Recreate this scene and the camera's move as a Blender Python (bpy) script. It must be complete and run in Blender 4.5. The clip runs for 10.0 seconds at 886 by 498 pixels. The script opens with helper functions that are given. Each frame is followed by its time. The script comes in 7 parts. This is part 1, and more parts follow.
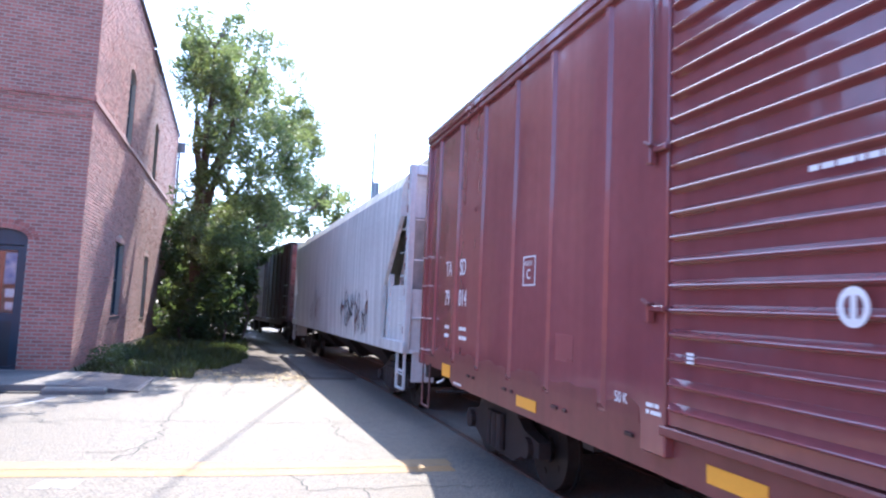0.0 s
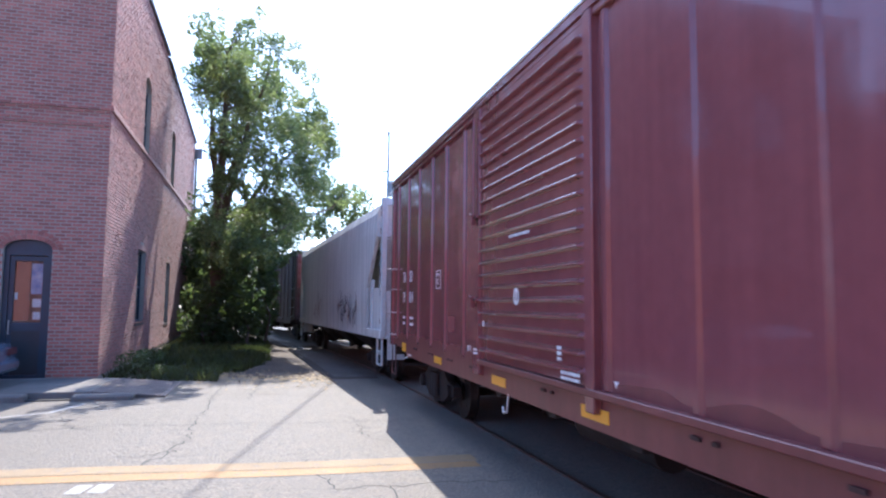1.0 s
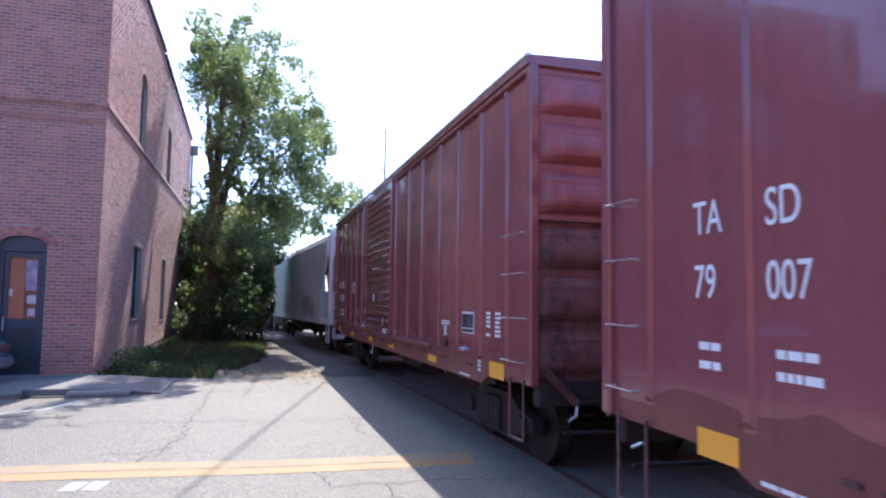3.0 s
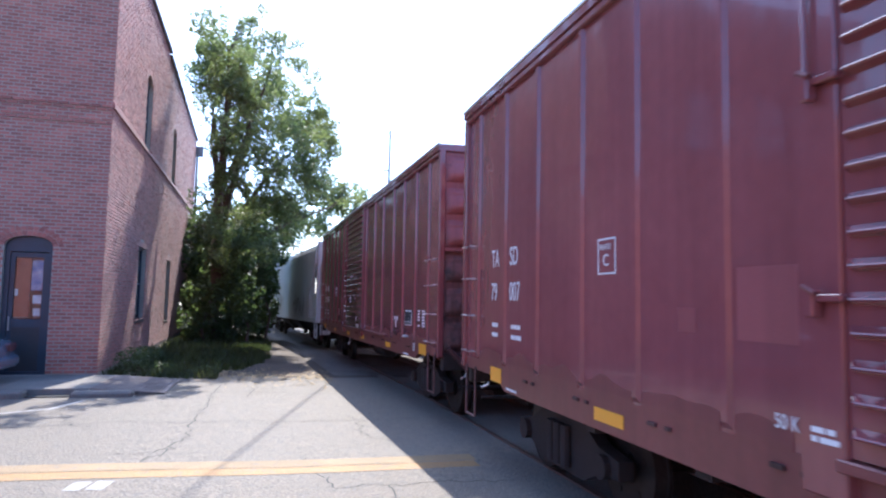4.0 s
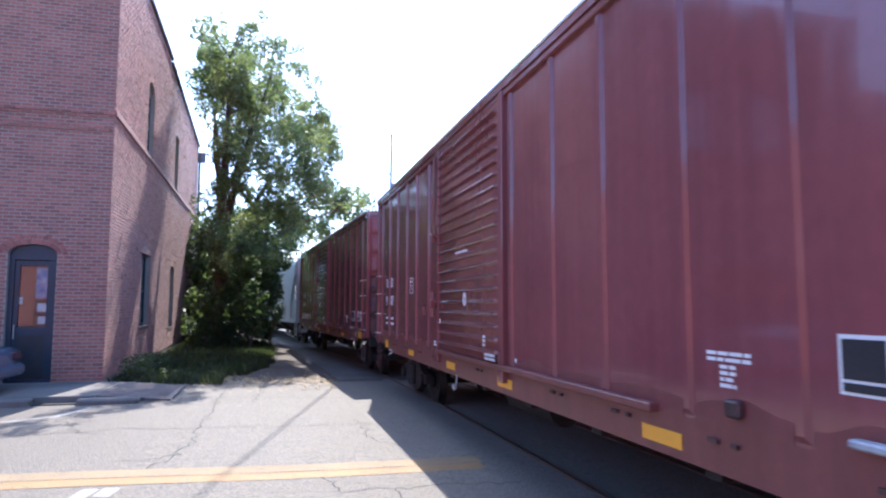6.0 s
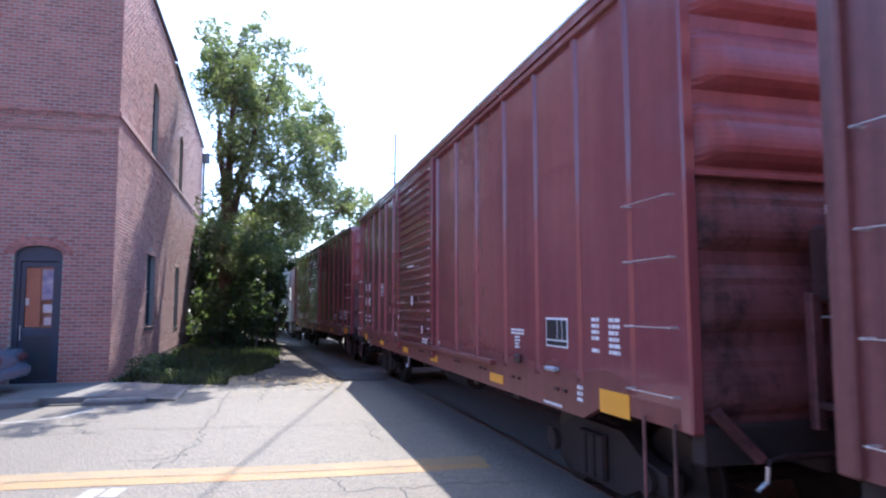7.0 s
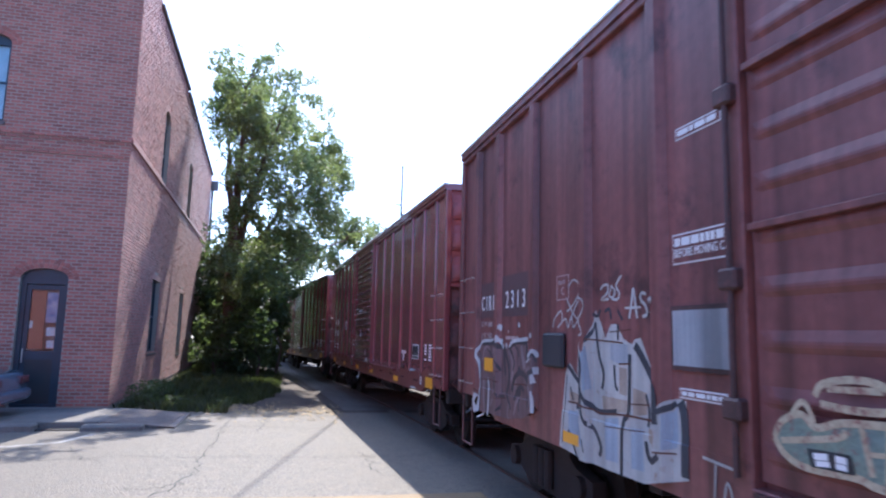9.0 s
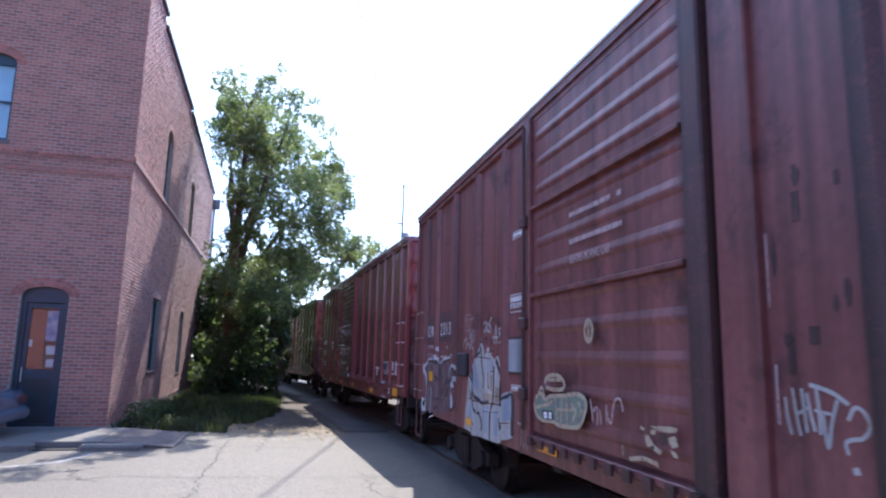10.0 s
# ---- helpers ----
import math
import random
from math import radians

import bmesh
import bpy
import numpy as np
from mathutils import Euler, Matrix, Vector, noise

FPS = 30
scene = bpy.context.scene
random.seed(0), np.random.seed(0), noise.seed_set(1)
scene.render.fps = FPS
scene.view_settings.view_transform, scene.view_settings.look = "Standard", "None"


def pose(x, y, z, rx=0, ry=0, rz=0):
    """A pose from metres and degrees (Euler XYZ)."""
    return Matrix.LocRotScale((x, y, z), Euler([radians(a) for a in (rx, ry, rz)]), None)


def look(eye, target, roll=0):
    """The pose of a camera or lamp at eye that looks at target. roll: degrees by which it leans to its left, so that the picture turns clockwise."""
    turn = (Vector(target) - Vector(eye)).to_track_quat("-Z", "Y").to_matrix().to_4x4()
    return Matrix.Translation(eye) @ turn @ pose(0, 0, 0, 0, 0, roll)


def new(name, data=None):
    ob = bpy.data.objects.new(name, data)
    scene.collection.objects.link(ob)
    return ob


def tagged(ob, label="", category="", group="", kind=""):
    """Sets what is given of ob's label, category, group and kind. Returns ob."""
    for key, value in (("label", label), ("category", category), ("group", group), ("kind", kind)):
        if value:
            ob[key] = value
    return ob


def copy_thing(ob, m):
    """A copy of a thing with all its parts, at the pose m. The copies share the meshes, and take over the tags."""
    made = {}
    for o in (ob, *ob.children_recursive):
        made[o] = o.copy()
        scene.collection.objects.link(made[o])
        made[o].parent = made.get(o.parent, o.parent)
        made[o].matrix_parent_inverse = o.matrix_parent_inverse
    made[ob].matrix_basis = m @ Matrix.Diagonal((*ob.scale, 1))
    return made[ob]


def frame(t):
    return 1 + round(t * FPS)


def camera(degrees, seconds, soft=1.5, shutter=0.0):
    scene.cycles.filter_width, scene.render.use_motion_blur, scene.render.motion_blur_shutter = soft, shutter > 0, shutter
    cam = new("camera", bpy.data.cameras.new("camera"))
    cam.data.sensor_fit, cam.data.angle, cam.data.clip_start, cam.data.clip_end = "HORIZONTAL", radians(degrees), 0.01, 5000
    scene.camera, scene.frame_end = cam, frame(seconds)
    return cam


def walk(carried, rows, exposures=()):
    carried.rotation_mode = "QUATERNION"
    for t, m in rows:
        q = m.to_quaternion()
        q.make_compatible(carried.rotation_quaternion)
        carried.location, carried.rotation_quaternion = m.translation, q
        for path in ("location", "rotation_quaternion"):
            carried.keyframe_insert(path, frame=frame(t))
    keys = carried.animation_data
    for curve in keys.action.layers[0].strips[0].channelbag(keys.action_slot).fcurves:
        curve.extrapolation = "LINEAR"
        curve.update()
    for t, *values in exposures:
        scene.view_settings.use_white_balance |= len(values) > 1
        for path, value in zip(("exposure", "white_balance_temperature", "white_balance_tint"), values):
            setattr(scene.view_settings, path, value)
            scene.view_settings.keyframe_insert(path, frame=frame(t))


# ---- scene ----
# ---------- camera ----------
cam = camera(69.27, 10.0, 2.2, 0.22)
PATH = [
    (0.0, pose(0.0, 0.0, 1.9, 94.84, -2.57, -16.82)),
    (0.5, pose(0.0, 0.0, 1.9, 94.60, -1.22, -14.67)),
    (1.0, pose(0.0, 0.0, 1.9, 94.46, -0.69, -15.08)),
    (1.5, pose(0.0, 0.0, 1.9, 94.01, -0.80, -15.12)),
    (2.0, pose(0.0, 0.0, 1.9, 94.02, -0.95, -15.36)),
    (2.5, pose(0.0, 0.0, 1.9, 94.17, -0.80, -15.54)),
    (4.0, pose(0.0, 0.0, 1.9, 94.41, -1.12, -15.08)),
    (4.5, pose(0.0, 0.0, 1.9, 94.56, -1.17, -15.35)),
    (5.0, pose(0.0, 0.0, 1.9, 94.55, -0.96, -15.26)),
    (5.5, pose(0.0, 0.0, 1.9, 94.65, -0.58, -15.03)),
    (7.0, pose(0.0, 0.0, 1.9, 94.58, -0.10, -14.36)),
    (7.5, pose(0.0, 0.0, 1.9, 95.18, -0.68, -13.69)),
    (8.0, pose(0.0, 0.0, 1.9, 95.85, -1.78, -13.81)),
    (8.5, pose(0.0, 0.0, 1.9, 96.54, -2.07, -14.20)),
    (9.0, pose(0.0, 0.0, 1.9, 97.42, -1.41, -14.05)),
    (9.5, pose(0.0, 0.0, 1.9, 98.28, -1.24, -13.95)),
    (10.0, pose(0.0, 0.0, 1.9, 99.08, -1.46, -13.97)),
]
walk(cam, PATH, [(0.0, 2.02, 4850, 13), (0.4, 1.78, 4800, 13), (0.9, 1.52, 4800, 13), (7.0, 1.58, 4800, 13), (10.0, 1.38, 4800, 13)])

# ---------- daylight ----------
SUN_WAY = Vector((0.155, 0.82, 1.0)).normalized()
world = bpy.data.worlds.new("sky")
scene.world = world
world.use_nodes = True
sky = world.node_tree.nodes.new("ShaderNodeTexSky")
sky.sky_type, sky.sun_disc = "NISHITA", False
sky.sun_elevation, sky.sun_rotation = radians(50.3), radians(9.1)
sky.air_density, sky.dust_density = 1.0, 2.0
back = world.node_tree.nodes["Background"]
back.inputs["Strength"].default_value = 0.15
world.node_tree.links.new(sky.outputs[0], back.inputs["Color"])
sun_data = bpy.data.lights.new("sun", "SUN")
sun_data.energy, sun_data.angle, sun_data.color = 4.0, radians(0.53), (1.0, 0.79, 0.53)
sun = new("sun", sun_data)
sun.matrix_world = look(SUN_WAY * 60, (0, 0, 0))


# ---------- materials ----------
def mat(name, c1, c2, rough=0.7, metal=0.0, scale=1.5, fine=60.0, bump=0.15, wear=None, wear_at=0.62, spread=0.0, coat=0.0, tone=0.2, streak=0.0, by_object=False, dusty=0.0, wavy=0.0):
    """Two colours mixed by a broad noise, a fine grain, an optional wear colour, and relief."""
    m = bpy.data.materials.new(name)
    m.use_nodes = True
    nt, bsdf = m.node_tree, m.node_tree.nodes["Principled BSDF"]
    node, link = nt.nodes.new, nt.links.new
    pos = node("ShaderNodeTexCoord").outputs["Object"]
    broad = node("ShaderNodeTexNoise")
    broad.inputs["Scale"].default_value, broad.inputs["Detail"].default_value = scale, 6.0
    grain = node("ShaderNodeTexNoise")
    grain.inputs["Scale"].default_value, grain.inputs["Detail"].default_value = fine, 4.0
    link(pos, broad.inputs["Vector"])
    link(pos, grain.inputs["Vector"])
    ramp = node("ShaderNodeMapRange")
    ramp.inputs[1].default_value, ramp.inputs[2].default_value = 0.3, 0.7
    link(broad.outputs["Fac"], ramp.inputs[0])
    mix = node("ShaderNodeMixRGB")
    mix.inputs[1].default_value, mix.inputs[2].default_value = (*c1, 1), (*c2, 1)
    link(ramp.outputs[0], mix.inputs[0])
    last = mix.outputs[0]
    if wear:
        w = node("ShaderNodeTexNoise")
        w.inputs["Scale"].default_value, w.inputs["Detail"].default_value, w.inputs["Roughness"].default_value = scale * 3.1, 9.0, 0.7
        link(pos, w.inputs["Vector"])
        wr = node("ShaderNodeMapRange")
        wr.inputs[1].default_value, wr.inputs[2].default_value = wear_at, wear_at + 0.12
        link(w.outputs["Fac"], wr.inputs[0])
        wm = node("ShaderNodeMixRGB")
        wm.inputs[2].default_value = (*wear, 1)
        link(wr.outputs[0], wm.inputs[0])
        link(last, wm.inputs[1])
        last = wm.outputs[0]
    gm = node("ShaderNodeMixRGB")
    gm.blend_type = "MULTIPLY"
    gm.inputs[0].default_value = 1.0
    gr = node("ShaderNodeMapRange")
    gr.inputs[1].default_value, gr.inputs[2].default_value, gr.inputs[3].default_value, gr.inputs[4].default_value = 0.3, 0.7, 1.0 - tone, 1.0 + tone
    link(grain.outputs["Fac"], gr.inputs[0])
    link(last, gm.inputs[1])
    link(gr.outputs[0], gm.inputs[2])
    last = gm.outputs[0]
    if spread:
        for source in (node("ShaderNodeObjectInfo").outputs["Random"] if by_object else node("ShaderNodeNewGeometry").outputs["Random Per Island"],):
            sm = node("ShaderNodeMixRGB")
            sm.blend_type = "MULTIPLY"
            sm.inputs[0].default_value = 1.0
            sr = node("ShaderNodeMapRange")
            sr.inputs[3].default_value, sr.inputs[4].default_value = 1.0 - spread, 1.0 + spread
            link(source, sr.inputs[0])
            link(last, sm.inputs[1])
            link(sr.outputs[0], sm.inputs[2])
            last = sm.outputs[0]
    if streak:
        # rain streaks that run down the sheet
        mp, sn, sr, sm = node("ShaderNodeMapping"), node("ShaderNodeTexNoise"), node("ShaderNodeMapRange"), node("ShaderNodeMixRGB")
        mp.inputs["Scale"].default_value = (5.0, 5.0, 0.22)
        sn.inputs["Scale"].default_value, sn.inputs["Detail"].default_value = 1.3, 7.0
        sr.inputs[1].default_value, sr.inputs[2].default_value, sr.inputs[3].default_value, sr.inputs[4].default_value = 0.35, 0.7, 1.0 + streak * 0.4, 1.0 - streak
        sm.blend_type, sm.inputs[0].default_value = "MULTIPLY", 1.0
        link(pos, mp.inputs["Vector"])
        link(mp.outputs[0], sn.inputs["Vector"])
        link(sn.outputs["Fac"], sr.inputs[0])
        link(last, sm.inputs[1])
        link(sr.outputs[0], sm.inputs[2])
        last = sm.outputs[0]
    link(last, bsdf.inputs["Base Color"])
    rr = node("ShaderNodeMapRange")
    rr.inputs[3].default_value, rr.inputs[4].default_value = max(0.02, rough - 0.1), min(1.0, rough + 0.1)
    link(broad.outputs["Fac"], rr.inputs[0])
    link(rr.outputs[0], bsdf.inputs["Roughness"])
    bsdf.inputs["Metallic"].default_value = metal
    bsdf.inputs["Coat Weight"].default_value = coat
    bsdf.inputs["Sheen Weight"].default_value, bsdf.inputs["Sheen Roughness"].default_value = dusty, 0.45
    if wavy:
        # gentle buckling of thin sheet steel
        mp, wn, wb = node("ShaderNodeMapping"), node("ShaderNodeTexNoise"), node("ShaderNodeBump")
        mp.inputs["Scale"].default_value = (1.0, 1.5, 0.7)
        wn.inputs["Scale"].default_value, wn.inputs["Detail"].default_value = 1.5, 2.0
        wb.inputs["Strength"].default_value, wb.inputs["Distance"].default_value = 1.0, wavy
        link(pos, mp.inputs["Vector"])
        link(mp.outputs[0], wn.inputs["Vector"])
        link(wn.outputs["Fac"], wb.inputs["Height"])
        link(wb.outputs[0], bsdf.inputs["Normal"])
    if bump:
        bp = node("ShaderNodeBump")
        if wavy:
            link(wb.outputs[0], bp.inputs["Normal"])
        bp.inputs["Strength"].default_value, bp.inputs["Distance"].default_value = bump, 0.02
        link(grain.outputs["Fac"], bp.inputs["Height"])
        link(bp.outputs[0], bsdf.inputs["Normal"])
    return m


def glass(name, tint, rough=0.03):
    m = bpy.data.materials.new(name)
    m.use_nodes = True
    b = m.node_tree.nodes["Principled BSDF"]
    b.inputs["Base Color"].default_value = (*tint, 1)
    b.inputs["Roughness"].default_value, b.inputs["Transmission Weight"].default_value = rough, 1.0
    b.inputs["IOR"].default_value = 1.45
    return m


def leafy(name, c1, c2):
    """Thin leaves: they let some light through."""
    m = mat(name, c1, c2, 0.5, scale=0.6, fine=20, bump=0, spread=0.3)
    nt = m.node_tree
    b = nt.nodes["Principled BSDF"]
    tr, mx = nt.nodes.new("ShaderNodeBsdfTranslucent"), nt.nodes.new("ShaderNodeMixShader")
    mx.inputs[0].default_value = 0.5
    tint = nt.nodes.new("ShaderNodeMixRGB")
    tint.blend_type, tint.inputs[0].default_value = "MULTIPLY", 1.0
    tint.inputs[2].default_value = (1.5, 1.65, 0.85, 1)
    nt.links.new(b.inputs["Base Color"].links[0].from_socket, tint.inputs[1])
    nt.links.new(tint.outputs[0], tr.inputs["Color"])
    nt.links.new(b.outputs[0], mx.inputs[1])
    nt.links.new(tr.outputs[0], mx.inputs[2])
    nt.links.new(mx.outputs[0], nt.nodes["Material Output"].inputs["Surface"])
    return m


M_ASPHALT = mat("worn_asphalt", (0.111, 0.091, 0.063), (0.146, 0.121, 0.085), 0.68, scale=3.2, fine=34, bump=1.0, wear=(0.08, 0.069, 0.053), wear_at=0.52, tone=0.62, dusty=0.12)
M_CRACK = mat("crack_filler", (0.035, 0.034, 0.032), (0.05, 0.048, 0.045), 0.8)
# Earth and gravel toned down to include tree and train shade.
M_DIRT = mat("shade_toned_earth_and_gravel", (0.075, 0.06, 0.05), (0.13, 0.108, 0.085), 0.95, scale=0.8, fine=40, bump=0.9, wear=(0.05, 0.045, 0.035), tone=0.35)
M_BALLAST = mat("track_ballast", (0.1, 0.09, 0.08), (0.17, 0.155, 0.14), 0.95, scale=3, fine=25, bump=1.0, spread=0.3)
M_YELLOW_LINE = mat("yellow_road_paint", (0.31, 0.175, 0.055), (0.26, 0.16, 0.06), 0.7, scale=2, fine=50, bump=0.6, wear=(0.18, 0.14, 0.09), wear_at=0.53)
M_YELLOW_OLD = mat("faded_yellow_road_paint", (0.27, 0.185, 0.085), (0.225, 0.165, 0.09), 0.75, scale=2, fine=70, bump=0.4, wear=(0.17, 0.145, 0.11), wear_at=0.55)
M_WHITE_LINE = mat("white_road_paint", (0.36, 0.35, 0.33), (0.3, 0.29, 0.27), 0.7, scale=2.5, fine=50, bump=0.6, wear=(0.22, 0.2, 0.18), wear_at=0.48)
M_CONCRETE = mat("weathered_concrete", (0.15, 0.135, 0.115), (0.21, 0.19, 0.165), 0.88, scale=1.1, fine=45, bump=0.4, wear=(0.2, 0.18, 0.15))
M_PAVER = mat("brick_paving", (0.15, 0.12, 0.1), (0.2, 0.165, 0.14), 0.9, scale=2, fine=45, bump=0.4, spread=0.15, by_object=True)
M_BRICK = mat("red_brick", (0.3, 0.1, 0.075), (0.38, 0.145, 0.105), 0.66, scale=1.2, fine=70, bump=0.3, spread=0.25, wear=(0.2, 0.085, 0.075), dusty=0.15)
M_BRICK_ONE = mat("red_brick_piece", (0.3, 0.1, 0.075), (0.38, 0.145, 0.105), 0.66, scale=1.2, fine=70, bump=0.3, spread=0.25, by_object=True, wear=(0.2, 0.085, 0.075), dusty=0.15)
M_MORTAR = mat("grey_mortar", (0.31, 0.265, 0.22), (0.39, 0.335, 0.28), 0.95, scale=2, fine=70, bump=0.5)
M_BLUEFRAME = mat("dark_blue_paint", (0.016, 0.027, 0.045), (0.024, 0.04, 0.06), 0.42, scale=2, fine=50, bump=0.06)
M_COPING = mat("dark_metal_coping", (0.09, 0.075, 0.075), (0.13, 0.11, 0.105), 0.55, 0.3, bump=0.1)
M_ROOFING = mat("tar_roofing", (0.06, 0.06, 0.06), (0.09, 0.09, 0.085), 0.9, bump=0.5)
M_GLASS = glass("window_glass", (0.75, 0.85, 0.9))
M_DARK = mat("dark_interior", (0.03, 0.028, 0.025), (0.05, 0.045, 0.04), 0.9)
M_PLASTER = mat("inner_plaster", (0.3, 0.28, 0.24), (0.36, 0.33, 0.29), 0.9)
M_PANE_SHEET = mat("pale_blue_sheet", (0.6, 0.66, 0.74), (0.68, 0.73, 0.8), 0.8, scale=4, bump=0.1)
M_BOARD = mat("orange_brown_board", (0.36, 0.11, 0.055), (0.42, 0.14, 0.07), 0.7, scale=4)
M_PAPER = mat("white_paper", (0.75, 0.74, 0.7), (0.8, 0.79, 0.76), 0.8, bump=0)
M_POSTER = mat("blue_poster", (0.12, 0.2, 0.38), (0.45, 0.5, 0.55), 0.6, scale=6, bump=0)
M_DARKWOOD = mat("dark_kickplate", (0.025, 0.025, 0.03), (0.04, 0.035, 0.035), 0.55)
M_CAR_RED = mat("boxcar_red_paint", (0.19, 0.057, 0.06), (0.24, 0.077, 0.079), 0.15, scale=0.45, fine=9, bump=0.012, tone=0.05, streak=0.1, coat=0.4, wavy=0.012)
M_CAR_END = mat("grimy_red_end_paint", (0.24, 0.075, 0.077), (0.29, 0.1, 0.1), 0.42, scale=0.8, fine=16, bump=0.04, wear=(0.12, 0.045, 0.045), wear_at=0.6, tone=0.06, streak=0.25)
# Sooty red, also darkened to hold the shade between coupled cars.
M_CAR_SOOT_SHADE = mat("sooty_shaded_red_end_paint", (0.12, 0.05, 0.05), (0.16, 0.064, 0.062), 0.5, scale=1.4, fine=18, bump=0.06, wear=(0.05, 0.026, 0.026), wear_at=0.5, tone=0.1, streak=0.45)
M_CAR_SILL = mat("dusty_red_sill_paint", (0.145, 0.043, 0.04), (0.18, 0.055, 0.051), 0.42, scale=0.8, fine=16, bump=0.02, tone=0.06, streak=0.15, wavy=0.01)
M_CAR_OLD = mat("weathered_boxcar_paint", (0.15, 0.055, 0.051), (0.2, 0.075, 0.068), 0.5, scale=0.6, fine=14, bump=0.05, wear=(0.075, 0.03, 0.03), wear_at=0.56, tone=0.12, streak=0.5, wavy=0.02)
# Brown car paint, darkened to carry the deep shade under the tree.
M_CAR_LEAD_SHADED = mat("shaded_brown_boxcar_paint", (0.05, 0.03, 0.028), (0.085, 0.045, 0.04), 0.7, scale=0.8, fine=14, bump=0.05, tone=0.1, streak=0.4)
M_CAR_DARK = mat("grimy_dark_steel", (0.05, 0.028, 0.027), (0.085, 0.042, 0.04), 0.6, 0.1, scale=3, bump=0.1, wear=(0.13, 0.05, 0.045), wear_at=0.56, streak=0.5)
M_SLATE = mat("dark_slate_paint", (0.02, 0.021, 0.026), (0.034, 0.032, 0.037), 0.7, scale=4, bump=0.05)
M_SPRAYPALE = mat("blue_grey_spray_paint", (0.24, 0.28, 0.34), (0.32, 0.36, 0.41), 0.6, scale=3, bump=0, tone=0.08, streak=0.4)
M_SPRAYBUFF = mat("buff_spray_paint", (0.36, 0.3, 0.24), (0.28, 0.21, 0.16), 0.6, scale=4, bump=0, tone=0.1, streak=0.4)
M_SPRAYEDGE = mat("white_outline_paint", (0.5, 0.5, 0.5), (0.42, 0.42, 0.43), 0.6, scale=5, bump=0, tone=0.1, streak=0.3)
M_SPRAYDARK = mat("dark_brown_spray_paint", (0.032, 0.028, 0.032), (0.06, 0.048, 0.052), 0.6, scale=5, bump=0, tone=0.1)
M_SPRAYLILAC = mat("pale_lilac_spray_paint", (0.26, 0.2, 0.21), (0.19, 0.125, 0.13), 0.6, scale=4, bump=0, tone=0.06, streak=0.4)
M_PATCHPAINT = mat("dark_overpaint", (0.085, 0.052, 0.055), (0.11, 0.062, 0.064), 0.5, scale=2, bump=0.03)
M_ROOFSTEEL = mat("galvanised_roof", (0.6, 0.59, 0.57), (0.7, 0.69, 0.67), 0.35, 0.4, scale=2, bump=0.1)
M_UNDER = mat("underframe_steel", (0.02, 0.015, 0.014), (0.04, 0.028, 0.025), 0.75, 0.2, scale=4, bump=0.3)
M_WHEEL = mat("rolled_steel_wheel", (0.04, 0.03, 0.026), (0.065, 0.05, 0.042), 0.5, 0.7, scale=6, bump=0.1)
M_STEELBAR = mat("bright_steel", (0.55, 0.54, 0.52), (0.66, 0.65, 0.63), 0.35, 0.7, bump=0.05)
M_RAIL = mat("rail_steel", (0.16, 0.1, 0.075), (0.24, 0.17, 0.13), 0.5, 0.6, bump=0.15)
M_HOPPER = mat("pale_grey_hopper_paint", (0.5, 0.51, 0.5), (0.6, 0.6, 0.58), 0.5, scale=0.7, fine=12, bump=0.04, tone=0.07, streak=0.25)
M_LETTER = mat("white_lettering", (0.68, 0.67, 0.66), (0.78, 0.77, 0.76), 0.6, scale=5, bump=0, tone=0.05)
M_LETTER_OLD = mat("faded_lettering", (0.38, 0.28, 0.27), (0.46, 0.36, 0.34), 0.7, scale=9, bump=0, tone=0.06, wear=(0.2, 0.08, 0.075), wear_at=0.52)
M_REFLECT = mat("yellow_reflector", (0.74, 0.34, 0.02), (0.8, 0.38, 0.025), 0.4, scale=3, bump=0, tone=0.04)
M_BLACK = mat("black_paint", (0.015, 0.016, 0.02), (0.03, 0.032, 0.036), 0.5, bump=0)
M_GREYPATCH = mat("grey_metal_plate", (0.25, 0.27, 0.29), (0.36, 0.37, 0.39), 0.5, scale=3, bump=0.02, tone=0.05, streak=0.5)
M_SPRAYWHITE = mat("white_spray_paint", (0.46, 0.445, 0.41), (0.35, 0.345, 0.335), 0.6, scale=3, bump=0, wear=(0.3, 0.21, 0.15), wear_at=0.58, tone=0.05, streak=0.3)
M_SPRAYGREY = mat("lilac_grey_spray_paint", (0.17, 0.11, 0.115), (0.125, 0.066, 0.066), 0.6, scale=3.5, bump=0, tone=0.06, streak=0.5)
M_RUST = mat("dark_rust", (0.13, 0.05, 0.03), (0.085, 0.04, 0.03), 0.8, scale=8, bump=0.1)
M_SPRAYBLUE = mat("slate_spray_paint", (0.026, 0.028, 0.036), (0.05, 0.053, 0.064), 0.6, scale=5, bump=0, tone=0.06)
M_SPRAYGREEN = mat("green_spray_paint", (0.14, 0.19, 0.17), (0.2, 0.24, 0.17), 0.6, scale=6, bump=0, wear=(0.19, 0.07, 0.065), wear_at=0.55)
M_SPRAYCREAM = mat("cream_spray_paint", (0.38, 0.31, 0.2), (0.44, 0.38, 0.26), 0.6, scale=6, bump=0, wear=(0.2, 0.08, 0.07), wear_at=0.52)
M_BARK = mat("tree_bark", (0.085, 0.06, 0.045), (0.15, 0.11, 0.085), 0.95, scale=3, fine=30, bump=1.0)
M_LEAF = leafy("green_leaves", (0.12, 0.15, 0.085), (0.19, 0.205, 0.105))
# Darker leaf copy; its colour includes the shade lying under the tree.
M_LEAF_SHADED = leafy("shade_toned_leaves", (0.06, 0.085, 0.045), (0.1, 0.12, 0.06))
